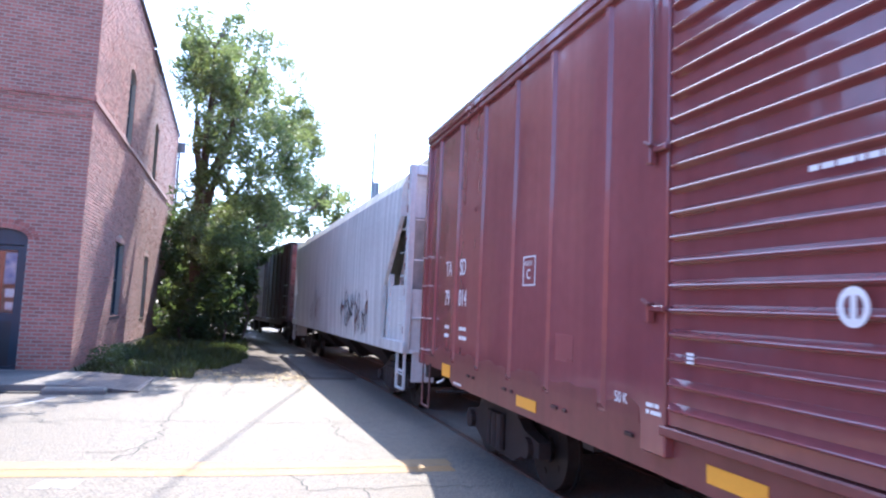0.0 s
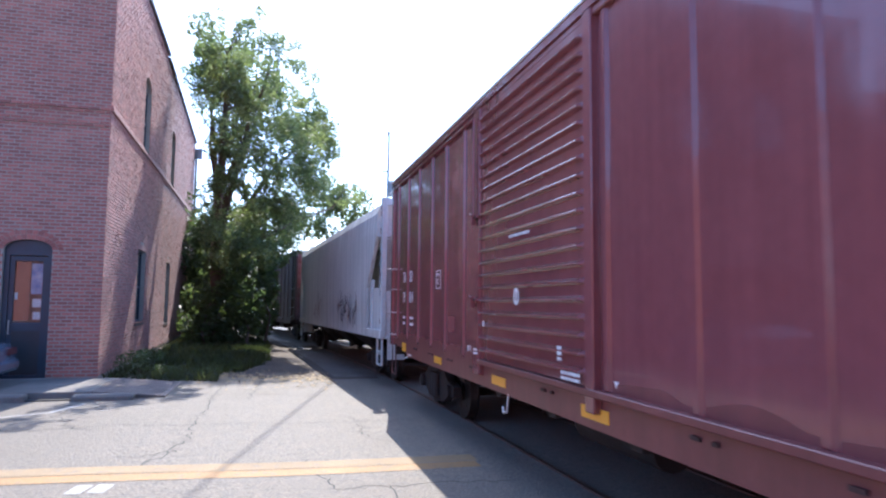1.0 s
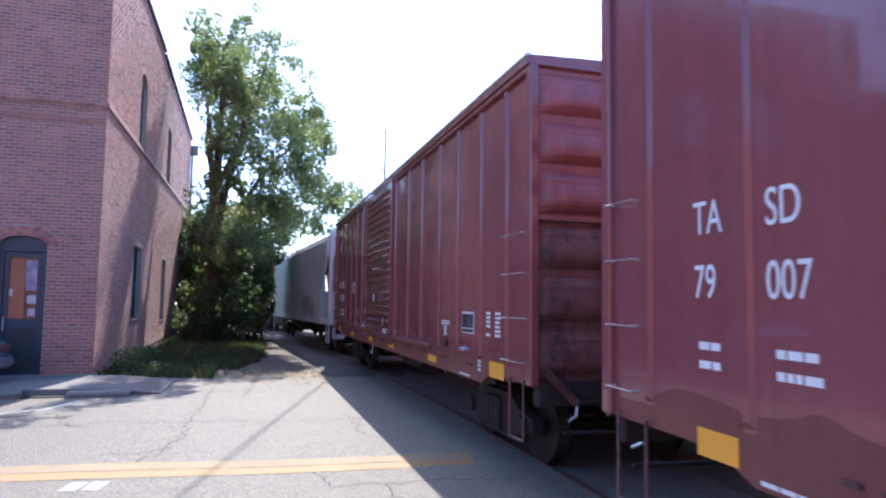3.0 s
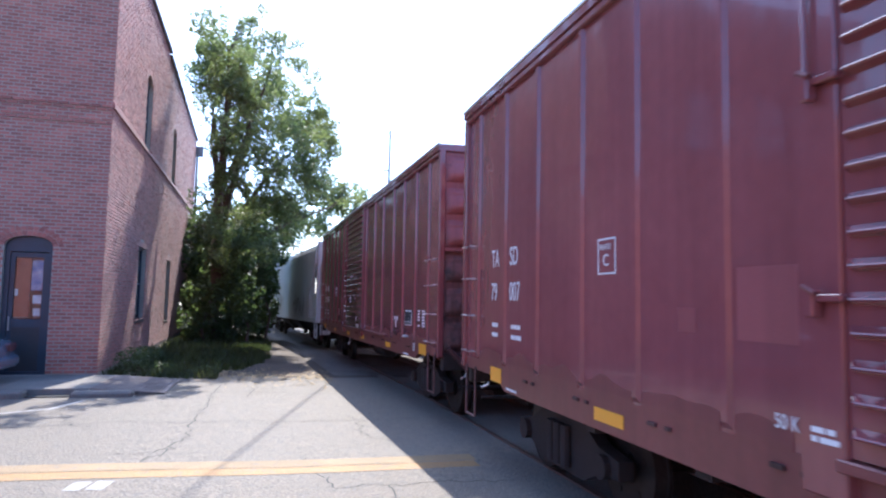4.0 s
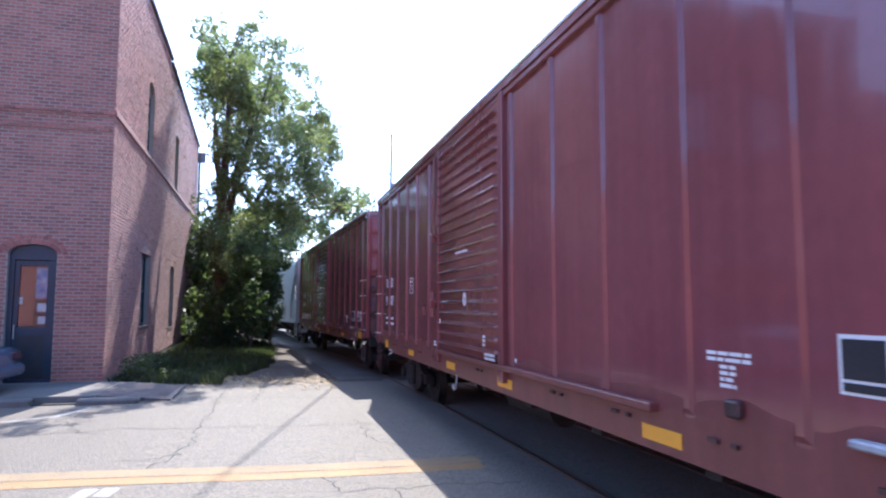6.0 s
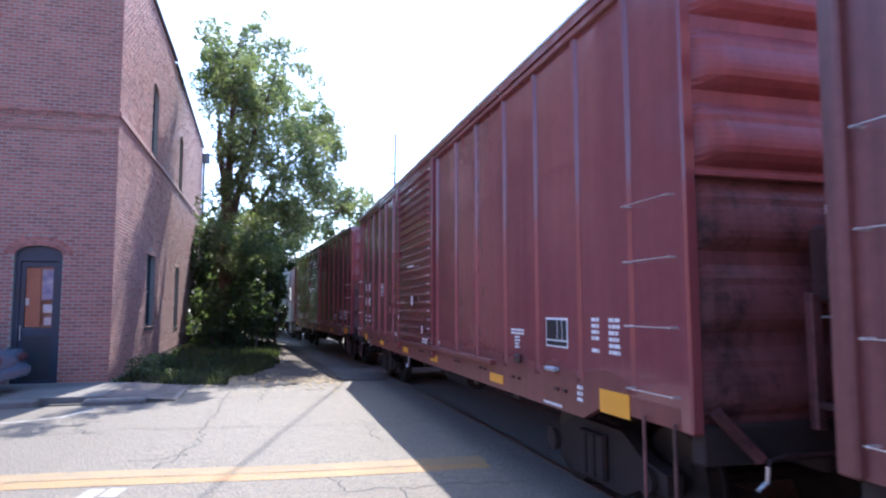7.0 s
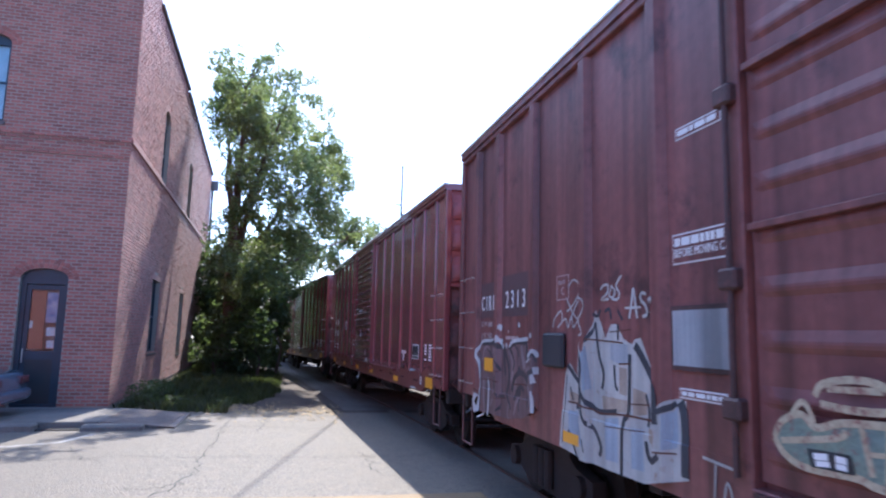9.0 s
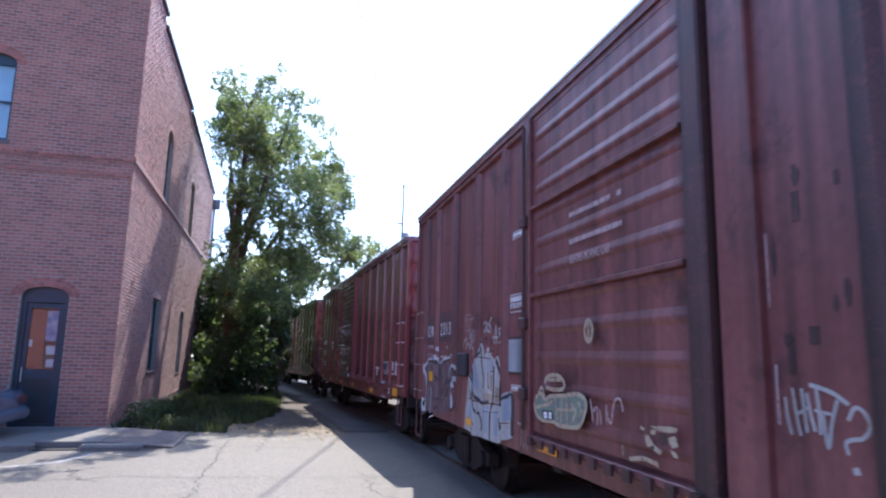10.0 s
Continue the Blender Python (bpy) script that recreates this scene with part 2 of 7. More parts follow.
M_GRASS = leafy("grass_and_weeds", (0.035, 0.05, 0.022), (0.085, 0.085, 0.042))
M_DEADLEAF = mat("fallen_leaves", (0.3, 0.22, 0.1), (0.4, 0.31, 0.17), 0.8, bump=0, spread=0.3)
M_AUTO = mat("slate_blue_car_paint", (0.13, 0.16, 0.22), (0.16, 0.19, 0.26), 0.22, 0.4, bump=0, coat=0.8)
M_AUTOGLASS = glass("tinted_car_glass", (0.25, 0.35, 0.42))
M_RUBBER = mat("black_rubber", (0.02, 0.02, 0.02), (0.03, 0.03, 0.03), 0.8)
M_TAIL = mat("red_tail_light", (0.09, 0.03, 0.035), (0.12, 0.04, 0.045), 0.2, bump=0)
M_REPAINT = mat("fresher_red_paint", (0.23, 0.07, 0.07), (0.27, 0.085, 0.085), 0.3, scale=1.2, bump=0, tone=0.05, streak=0.15)
M_POLE = mat("grey_pole_wood", (0.2, 0.17, 0.14), (0.28, 0.24, 0.2), 0.85, bump=0.3)


# ---------- mesh helpers ----------
def part(name, bm, material, parent=None, label="", smooth=False):
    me = bpy.data.meshes.new(name)
    bmesh.ops.recalc_face_normals(bm, faces=bm.faces[:])
    bm.to_mesh(me)
    bm.free()
    me.materials.append(material)
    if smooth:
        for p in me.polygons:
            p.use_smooth = True
    ob = new(name, me)
    ob.parent = parent
    if label:
        ob["label"] = label
    return ob


def raw(name, verts, faces, material, parent=None, label=""):
    me = bpy.data.meshes.new(name)
    me.from_pydata(verts, [], faces)
    me.materials.append(material)
    ob = new(name, me)
    ob.parent = parent
    if label:
        ob["label"] = label
    return ob


def box(bm, x0, x1, y0, y1, z0, z1, bevel=0.0, m=None):
    made = bmesh.ops.create_cube(bm, size=1.0, matrix=Matrix.LocRotScale(((x0 + x1) / 2, (y0 + y1) / 2, (z0 + z1) / 2), None, (abs(x1 - x0), abs(y1 - y0), abs(z1 - z0))))["verts"]
    if m is not None:
        bmesh.ops.transform(bm, matrix=m, verts=made)
    if bevel:
        edges = list({e for v in made for e in v.link_edges})
        bmesh.ops.bevel(bm, geom=edges, offset=bevel, segments=1, profile=0.5, affect="EDGES")
    return bm


def bar(bm, a, b, r, sides=8, r2=None):
    """A round bar from a to b."""
    a, b = Vector(a), Vector(b)
    way = b - a
    m = Matrix.Translation((a + b) / 2) @ way.to_track_quat("Z", "Y").to_matrix().to_4x4()
    bmesh.ops.create_cone(bm, cap_ends=True, segments=sides, radius1=r, radius2=r if r2 is None else r2, depth=way.length, matrix=m)
    return bm


def one_box(name, material, parent, x0, x1, y0, y1, z0, z1, bevel=0.0, label=""):
    return part(name, box(bmesh.new(), x0, x1, y0, y1, z0, z1, bevel), material, parent, label)


def lettering(name, words, size, m, material, parent, label="", stretch=1.0, depth=0.0015):
    """Words in the built-in font, turned into a mesh; m carries them to their place, reading along its x."""
    cu = bpy.data.curves.new(name, "FONT")
    cu.body, cu.size, cu.extrude = words, size, depth
    cu.align_x, cu.align_y = "LEFT", "BOTTOM"
    tmp = bpy.data.objects.new(name, cu)
    me = bpy.data.meshes.new_from_object(tmp)
    bpy.data.objects.remove(tmp)
    me.materials.clear()
    me.materials.append(material)
    place = m @ Matrix.Diagonal((stretch, 1, 1, 1))
    if name == "lettering":
        # each character is a piece of its own
        ob = new(name)
        bm = bmesh.new()
        bm.from_mesh(me)
        seen, spans = set(), []
        for v in bm.verts:
            if v in seen:
                continue
            island, todo = {v}, [v]
            while todo:
                for e in todo.pop().link_edges:
                    for w in e.verts:
                        if w not in island:
                            island.add(w)
                            todo.append(w)
            seen |= island
            lo, hi = min(w.co.x for w in island), max(w.co.x for w in island)
            hit = next((q for q in spans if q[0] < hi and lo < q[1]), None)
            if hit:
                hit[0], hit[1], hit[2] = min(lo, hit[0]), max(hi, hit[1]), hit[2] | island
            else:
                spans.append([lo, hi, island])
        for lo, hi, island in spans:
            one = bm.copy()
            bmesh.ops.delete(one, geom=[v for v in one.verts if not lo - 1e-5 <= v.co.x <= hi + 1e-5], context="VERTS")
            bmesh.ops.transform(one, matrix=place, verts=one.verts[:])
            part("letter", one, material, ob)
        bm.free()
    else:
        me.transform(place)
        ob = new(name, me)
    ob.parent = parent
    if label:
        ob["label"] = label
    return ob


def empty(name, label, category, group="", kind=""):
    ob = new(name)
    ob.empty_display_size = 0.3
    return tagged(ob, label, category, group, kind)


# ---------- ground, road and pavement ----------
def smooth_step(a, b, v):
    v = min(1.0, max(0.0, (v - a) / (b - a)))
    return v * v * (3 - 2 * v)


def fall(y):
    """The track drops gently away from the crossing."""
    return -0.012 * min(max(0.0, y - 4.0), 70.0)


def ground_z(x, y):
    return fall(y) * smooth_step(-2.5, 1.5, x)


def road_edge(x):
    """How far the asphalt reaches ahead, for each x."""
    if x < -1.9:
        return 13.0
    return 16.6 + 0.25 * math.sin(x * 2.3) + 0.15 * math.sin(x * 7.1)


def build_ground():
    fine_x = list(np.arange(-8, 8.01, 0.4))
    xs = [-2000, -600, -200, -80, -40, -20, -12] + fine_x + [10, 14, 20, 40, 80, 200, 600, 2000]
    ys = [-2000, -500, -150, -60, -25, -12, -6] + list(np.arange(-4, 34.1, 0.5)) + [38, 44, 52, 60, 68, 74, 80, 100, 200, 600, 2000]
    verts = [(x, y, ground_z(x, y)) for y in ys for x in xs]
    n = len(xs)
    road_f, rest_f = [], []
    for j in range(len(ys) - 1):
        for i in range(n - 1):
            cx, cy = (xs[i] + xs[i + 1]) / 2, (ys[j] + ys[j + 1]) / 2
            f = (j * n + i, j * n + i + 1, (j + 1) * n + i + 1, (j + 1) * n + i)
            (road_f if -6 < cy < road_edge(cx) and abs(cx) < 80 else rest_f).append(f)
    tagged(raw("ground", verts, rest_f, M_DIRT), "bare dirt and gravel beside the track", "ground", kind="structure")
    return tagged(raw("road", verts, road_f, M_ASPHALT), "cracked grey asphalt street crossing the track", "road", kind="structure")


def strip(name, points, width, material, label, lift=0.004, jitter=0.0, parent=None):
    """A thin painted or cracked line that lies on the ground along the points."""
    fine = []
    for (ax, ay), (bx, by) in zip(points, points[1:]):
        k = max(2, int(math.hypot(bx - ax, by - ay) / 0.08))
        fine += [(ax + (bx - ax) * i / k, ay + (by - ay) * i / k) for i in range(k)]
    fine.append(points[-1])
    if jitter:
        fine = [(px + jitter * noise.noise((px * 6, py * 6, 1.0)), py + jitter * noise.noise((px * 6, py * 6, 9.0))) for px, py in fine]
    verts, faces = [], []
    for i, (px, py) in enumerate(fine):
        qx, qy = fine[min(i + 1, len(fine) - 1)]
        rx, ry = fine[max(i - 1, 0)]
        d = math.hypot(qx - rx, qy - ry) or 1.0
        nx, ny = -(qy - ry) / d, (qx - rx) / d
        w = width / 2 * (1 + (0.7 * noise.noise((px * 5, py * 5, 3.0)) if jitter else 0.06 * noise.noise((px * 4, py * 4, 5.0))))
        for k in (-1, 1):
            vx, vy = px + nx * w * k, py + ny * w * k
            verts.append((vx, vy, ground_z(vx, vy) + lift))
        if i:
            faces.append((2 * i - 2, 2 * i - 1, 2 * i + 1, 2 * i))
    ob = raw(name, verts, faces, material, parent)
    if parent is None:
        tagged(ob, label, "road marking" if "line" in name else "crack", kind="structure")
    return ob


road = build_ground()
strip("yellow_line", [(-14, 8.1), (-6, 7.78), (0, 7.44), (2.45, 7.4)], 0.28, M_YELLOW_LINE, "worn yellow centre line painted on the asphalt")
strip("yellow_line", [(-14, 8.42), (-6, 8.1), (0, 7.76), (2.5, 7.72)], 0.32, M_YELLOW_OLD, "faded second yellow centre line on the asphalt")
for k in (-0.1, 0.1):
    strip("white_line", [(-1.62 + k, 7.28), (-1.67 + k, 6.98)], 0.16, M_WHITE_LINE, "worn white stop bar on the asphalt")
strip("white_line", [(-7, 11.25), (-3.95, 11.43), (-3.35, 11.75), (-3.05, 12.6)], 0.11, M_WHITE_LINE, "thin white parking line bending to the kerb")
for pts in ([(-4.6, 10.2), (-2.7, 10.35), (-2.17, 10.5), (-1.02, 10.4), (-0.38, 10.48), (0.6, 10.43), (1.48, 10.45), (2.4, 10.5)],
            [(-1.35, 7.95), (-1.12, 8.6), (-1.02, 9.5), (-1.04, 10.6), (-0.98, 12.0), (-1.02, 13.4), (-0.8, 15.5)],
            [(-3.2, 11.6), (-2.95, 11.0), (-2.77, 10.44), (-2.4, 10.15)],
            [(0.5, 8.0), (0.56, 7.2), (0.62, 6.72), (1.26, 6.7), (1.75, 6.72), (2.6, 6.6)],
            [(1.35, 10.9), (1.47, 10.35), (1.33, 9.7), (1.42, 9.1), (1.6, 8.8)],
            [(-0.1, 16.2), (-0.2, 14.6), (-0.35, 13.0)],
            [(-1.6, 13.6), (0.2, 13.75), (1.4, 13.6)],
            [(-1.12, 8.6), (-1.5, 8.4), (-1.75, 8.5)],
            [(1.26, 6.7), (1.3, 5.6), (1.0, 4.4)]):
    strip("crack", pts, 0.019, M_CRACK, "dark crack across the asphalt", 0.003, 0.16)


def pavement():
    walk_top = empty("pavement", "grey concrete pavement before the brick building", "pavement", kind="structure")
    x = -16.0
    while x < -3.5:
        w = 1.61
        one_box("slab", M_CONCRETE, walk_top, x, x + w - 0.012, 13.22, 15.3, -0.2, 0.13, 0.012)
        x += w
    ramp = empty("pavement", "worn brownish paved ramp sloping from pavement to street", "pavement", kind="structure")
    one_box("mortar_bed", M_MORTAR, ramp, x, x + 1.28, 13.22, 15.3, -0.15, 0.02)
    shapes = {}
    for k in range(6):
        for r in range(20):
            x0, y0 = x + k * 0.213 - (0.1 if r % 2 and k else 0.0), 13.22 + r * 0.104
            if not shapes:
                piece = shapes[0] = one_box("paver", M_PAVER, ramp, 0, 0.208, 0, 0.099, -0.1, 0.0, 0.004)
            else:
                piece = new("paver", shapes[0].data)
                piece.parent = ramp
            piece.location = (x0, y0, 0.13 - 0.0845 * (x0 - x) + 0.003 * math.sin(7.1 * k + 3.3 * r))
            piece.rotation_euler = (0, 0.0845, 0)
    for a, b in ((-16, -4.12), (-3.38, -2.35)):
        bm = bmesh.new()
        box(bm, a, b, 12.9, 13.2, -0.2, 0.13 if a < -10 else 0.1, 0.035)
        tagged(part("kerb", bm, M_CONCRETE), "worn concrete kerb with a rounded end", "kerb", kind="structure")
    one_box("gutter", M_DARK, None, -4.25, -3.38, 13.0, 13.2, -0.2, 0.02)
    tagged(bpy.data.objects["gutter"], "dark drain opening between two kerb ends", "drain", kind="structure")


pavement()
# Added wall behind the train; keeps light from beyond out of the undercarriage.
one_box("light_block_east", M_BRICK, None, 5.75, 6.05, -40, 48, -0.9, 3.5)
tagged(bpy.data.objects["light_block_east"], "added plain wall behind the train, blocking light under the cars", "wall", kind="structure")

# plain unseen walls, added beside and behind the viewer to cut sky light and reflections
for name, r, height, label in (("sky_block_west", (-44, -12.7, 15.6, 16.0), 8.6, "added unseen brick wall beyond the corner building, cutting sky light"),
                               ("sky_block_south", (-44, -9.0, -13.0, -12.6), 8.0, "added unseen brick wall across the street, cutting sky light"),
                               ("sky_block_behind", (-8.6, 1.2, -24.4, -24.0), 9.0, "added unseen brick wall behind the viewer, cutting sky light"),
                               ("sky_block_far_west", (-45, -44.6, -12.6, 15.6), 7.0, "added unseen brick wall closing the street, cutting sky light")):
    tagged(one_box(name, M_BRICK, None, *r, -0.3, height), label, "wall", kind="structure")

# ---------- brick building ----------
WX, WY, FAR, LEAN = -3.52, 15.33, 34.7, -0.022
COURSE, BRICK_LEN = 0.0762, 0.2155
HOUSE = empty("brick_building", "two-storey red brick corner building with arched openings", "building")


def front_at(a, z, n):
    return (WX - a, WY - n, z)


def side_at(a, z, n):
    return (WX + n + LEAN * a, WY + a, z)


def roof_line(a):
    """Top of the side wall, a metres behind the front."""
    if a < 2.2:
        return 10.66
    if a < 8.5:
        return 10.32
    return 10.2 - 0.045 * (a - 8.5)


def opening_at(o, z):
    """The stretch (a0, a1) of an opening at the height z, or None. o: a0, a1, sill, spring, crown."""
    a0, a1, z0, z1, z2 = o
    if z <= z0 or z >= z2:
        return None
    if z <= z1:
        return a0, a1
    half, rise = (a1 - a0) / 2, z2 - z1
    k = half * math.sqrt(max(0.0, 1 - ((z - z1) / rise) ** 2)) if rise > 0 else half
    return (a0 + a1) / 2 - k, (a0 + a1) / 2 + k


def wall(name, at, length, height, openings, label, start=0.0):
    """A wall with real openings: face, back and reveals."""
    ca = sorted({start, length, *(v for o in openings for v in o[:2])})
    cz = sorted({-0.3, height, *(v for o in openings for v in (o[2], o[4]))})
    inside = lambda a, z: any(o[0] < a < o[1] and o[2] < z < o[4] for o in openings)
    bm = bmesh.new()
    quad = lambda pts: bm.faces.new([bm.verts.new(at(*p)) for p in pts])
    solid = lambda i, j: 0 <= i < len(ca) - 1 and 0 <= j < len(cz) - 1 and not inside((ca[i] + ca[i + 1]) / 2, (cz[j] + cz[j + 1]) / 2)
    t = 0.3
    for i in range(len(ca) - 1):
        for j in range(len(cz) - 1):
            if not solid(i, j):
                continue
            a0, a1, z0, z1 = ca[i], ca[i + 1], cz[j], cz[j + 1]
            for n in (0, -t):
                quad([(a0, z0, n), (a1, z0, n), (a1, z1, n), (a0, z1, n)])
            for di, dj, e in ((-1, 0, [(a0, z0), (a0, z1)]), (1, 0, [(a1, z0), (a1, z1)]), (0, -1, [(a0, z0), (a1, z0)]), (0, 1, [(a0, z1), (a1, z1)])):
                if not solid(i + di, j + dj):
                    (p, q), (r, s) = e
                    quad([(p, q, 0), (r, s, 0), (r, s, -t), (p, q, -t)])
    for o in openings:
        a0, a1, z0, z1, z2 = o
        if z2 - z1 < 0.02:
            continue
        steps = [z1 + (z2 - z1) * k / 8 for k in range(9)]
        for za, zb in zip(steps, steps[1:]):
            la, lb = opening_at(o, za + 1e-5), opening_at(o, min(zb, z2 - 1e-5))
            for e, pa, pb in ((a0, la[0], lb[0]), (a1, la[1], lb[1])):
                for n in (-0.002, -t + 0.002):
                    quad([(e, za, n), (pa, za, n), (pb, zb, n), (e, zb, n)])
                quad([(pa, za, -0.002), (pb, zb, -0.002), (pb, zb, -t), (pa, za, -t)])
    ob = part(name, bm, M_MORTAR, HOUSE, label)
    return ob


def brick_list(length, top_at, openings, bands, seed, proud, joint):
    """Brick rectangles a0, a1, z0, z1, proud of a wall in running bond."""
    rng = random.Random(seed)
    out = []
    row, z = 0, 0.16
    while z < 10.7:
        zc = z + COURSE / 2
        blocked = sorted(filter(None, (opening_at((o[0] - 0.0, o[1], o[2], o[3], o[4]), zc) for o in openings)))
        for o in openings:
            if o[4] - o[3] > 0.02:
                ring = opening_at((o[0] - 0.12, o[1] + 0.12, o[3] - 0.05, o[3], o[4] + 0.22), zc)
                if ring and zc > o[3]:
                    blocked.append(ring)
        extra = next((e for b0, b1, e in bands if b0 <= zc < b1), 0.0)
        a = -BRICK_LEN / 2 if row % 2 else 0.0
        while a < length:
            a0, a1 = max(0.0, a), min(length, a + BRICK_LEN - joint)
            pieces = [(a0, a1)]
            for b0, b1 in blocked:
                pieces = [q for p0, p1 in pieces for q in ((p0, min(p1, b0)), (max(p0, b1), p1)) if q[1] - q[0] > 0.03]
            for p0, p1 in pieces:
                if p1 - p0 > 0.03 and z + COURSE < top_at((p0 + p1) / 2):
                    out.append((p0, p1, z, z + COURSE - joint, proud + rng.random() * 0.005 + extra))
            a += BRICK_LEN
        z += COURSE
        row += 1
    return out


def lay_bricks(owner, at, bricks, pick):
    """The bricks in pick are parts of their own; the rest is one mesh."""
    tilt = random.Random(len(bricks))
    verts, faces, shared = [], [], {}
    quads = ((0, 1, 2, 3), (0, 4, 5, 1), (1, 5, 6, 2), (2, 6, 7, 3), (3, 7, 4, 0))
    single = 0
    for a0, a1, z0, z1, n in bricks:
        if pick(a0, a1, z0) and single < 150 and a1 - a0 > 0.2:
            key = round(n, 3)
            if key not in shared:
                me = bpy.data.meshes.new("brick")
                o = Vector(at(0, 0, 0))
                me.from_pydata([Vector(at(a, z, d)) - o for d, e in ((key, 0.004), (-0.01, 0.0)) for a, z in ((e, e), (a1 - a0 - e, e), (a1 - a0 - e, z1 - z0 - e), (e, z1 - z0 - e))], [], quads)
                me.materials.append(M_BRICK_ONE)
                shared[key] = me
            ob = new("brick", shared[key])
            ob.parent = owner
            ob.location = at(a0, z0, 0)
            single += 1
            continue
        k = len(verts)
        e = 0.004
        t0, t1 = (tilt.uniform(-0.005, 0.005), tilt.uniform(-0.003, 0.003)) if n > 0.013 else (0.0, 0.0)
        verts += [at(a0 + e, z0 + e, n + t0 + t1), at(a1 - e, z0 + e, n - t0 + t1), at(a1 - e, z1 - e, n - t0 - t1), at(a0 + e, z1 - e, n + t0 - t1),
                  at(a0, z0, -0.01), at(a1, z0, -0.01), at(a1, z1, -0.01), at(a0, z1, -0.01)]
        faces += [tuple(k + i for i in q) for q in quads]
    tagged(raw("brickwork", verts, faces, M_BRICK, owner), kind="stuff")


def arch_bricks(owner, at, o):
    """A ring of bricks on end over an arched opening."""
    a0, a1, z0, z1, z2 = o
    half, rise, mid = (a1 - a0) / 2, z2 - z1, (a0 + a1) / 2
    count = 17
    for k in range(count):
        g0, g1 = math.pi * k / count, math.pi * (k + 0.9) / count
        for r0, r1 in ((0.0, 0.1), (0.11, 0.2)):
            ring = [(mid - (half + r) * math.cos(g), z1 + (rise + r) * math.sin(g)) for r, g in ((r0, g0), (r0, g1), (r1, g1), (r1, g0))]
            verts = [at(a, z, n) for n in (0.012, -0.02) for a, z in ring]
            raw("arch_brick", verts, [(0, 1, 2, 3), (0, 4, 5, 1), (1, 5, 6, 2), (2, 6, 7, 3), (3, 7, 4, 0)], M_BRICK_ONE, owner)


def slab_on(at, bm, a0, a1, z0, z1, n0, n1, bevel=0.0):
    v = [bm.verts.new(at(a, z, n)) for n in (n0, n1) for a, z in ((a0, z0), (a1, z0), (a1, z1), (a0, z1))]
    for f in ((0, 1, 2, 3), (4, 5, 6, 7), (0, 1, 5, 4), (1, 2, 6, 5), (2, 3, 7, 6), (3, 0, 4, 7)):
        bm.faces.new([v[i] for i in f])
    return bm


def arch_plate(at, o, inset, n0, n1, hole=None):
    """A board that fills an arched opening, from n0 to n1, with an optional rectangular hole."""
    a0, a1, z0, z1, z2 = o
    a0, a1, z2 = a0 + inset, a1 - inset, z2 - inset
    bm = bmesh.new()
    if hole:
        h0, h1, hz0, hz1 = hole
        for r in ((a0, h0, z0, z1), (h1, a1, z0, z1), (h0, h1, z0, hz0), (h0, h1, hz1, z1)):
            if r[1] > r[0] and r[3] > r[2]:
                slab_on(at, bm, *r, n0, n1)
    else:
        slab_on(at, bm, a0, a1, z0, z1, n0, n1)
    steps = [z1 + (z2 - z1) * (k / 8) for k in range(9)]
    for za, zb in zip(steps, steps[1:]):
        la, lb = opening_at((a0, a1, z0, z1, z2), za + 1e-5), opening_at((a0, a1, z0, z1, z2), min(zb, z2 - 1e-4))
        pts = [(la[0], za), (la[1], za), (lb[1], zb), (lb[0], zb)]
        f = [bm.verts.new(at(a, z, n0)) for a, z in pts]
        g = [bm.verts.new(at(a, z, n1)) for a, z in pts]
        bm.faces.new(f)
        bm.faces.new(g)
        for i in range(4):
            bm.faces.new((f[i], f[(i + 1) % 4], g[(i + 1) % 4], g[i]))
    bmesh.ops.remove_doubles(bm, verts=bm.verts[:], dist=0.0005)
    return bm


def window(owner, at, o, label):
    a0, a1, z0, z1, z2 = o
    win = part("window", arch_plate(at, o, 0.0, -0.16, -0.1, (a0 + 0.07, a1 - 0.07, z0 + 0.07, z1 - 0.04)), M_BLUEFRAME, owner, label)
    mid = (z0 + z1) / 2
    for q0, q1 in ((z0 + 0.07, mid - 0.025), (mid + 0.025, z1 - 0.04)):
        bm = bmesh.new()
        slab_on(at, bm, a0 + 0.07, a1 - 0.07, q0, q1, -0.137, -0.131)
        pane = part("pane", bm, M_GLASS, win)
        pane.visible_shadow = False
    bm = bmesh.new()
    slab_on(at, bm, a0 + 0.07, a1 - 0.07, mid - 0.025, mid + 0.025, -0.15, -0.11)
    part("meeting_rail", bm, M_BLUEFRAME, win)
    bm = bmesh.new()
    slab_on(at, bm, a0 - 0.04, a1 + 0.04, z0 - 0.08, z0, -0.14, 0.03, 0.01)
    part("sill", bm, M_COPING, win, "dark worn sill")
    if z2 - z1 < 0.05:
        bm = bmesh.new()
        slab_on(at, bm, a0 - 0.1, a1 + 0.1, z2 + 0.002, z2 + 0.15, -0.1, 0.013)
        part("lintel", bm, M_BRICK_ONE, win)


FRONT_OPEN = [(0.98, 1.9, 0.13, 2.84, 3.06), (2.56, 3.7, 6.2, 7.98, 8.2), (5.0, 6.2, 6.2, 7.98, 8.2), (3.2, 6.6, 0.7, 2.9, 3.05)]
SIDE_OPEN = [(4.2, 5.25, 6.0, 7.95, 8.25), (10.3, 11.3, 6.05, 7.95, 8.2), (4.18, 5.56, 1.12, 3.18, 3.2), (10.2, 11.25, 0.88, 3.12, 3.14)]
BANDS = [(5.55, 5.63, 0.022), (5.63, 5.72, 0.012), (5.86, 5.95, 0.018), (5.95, 6.05, 0.03)]
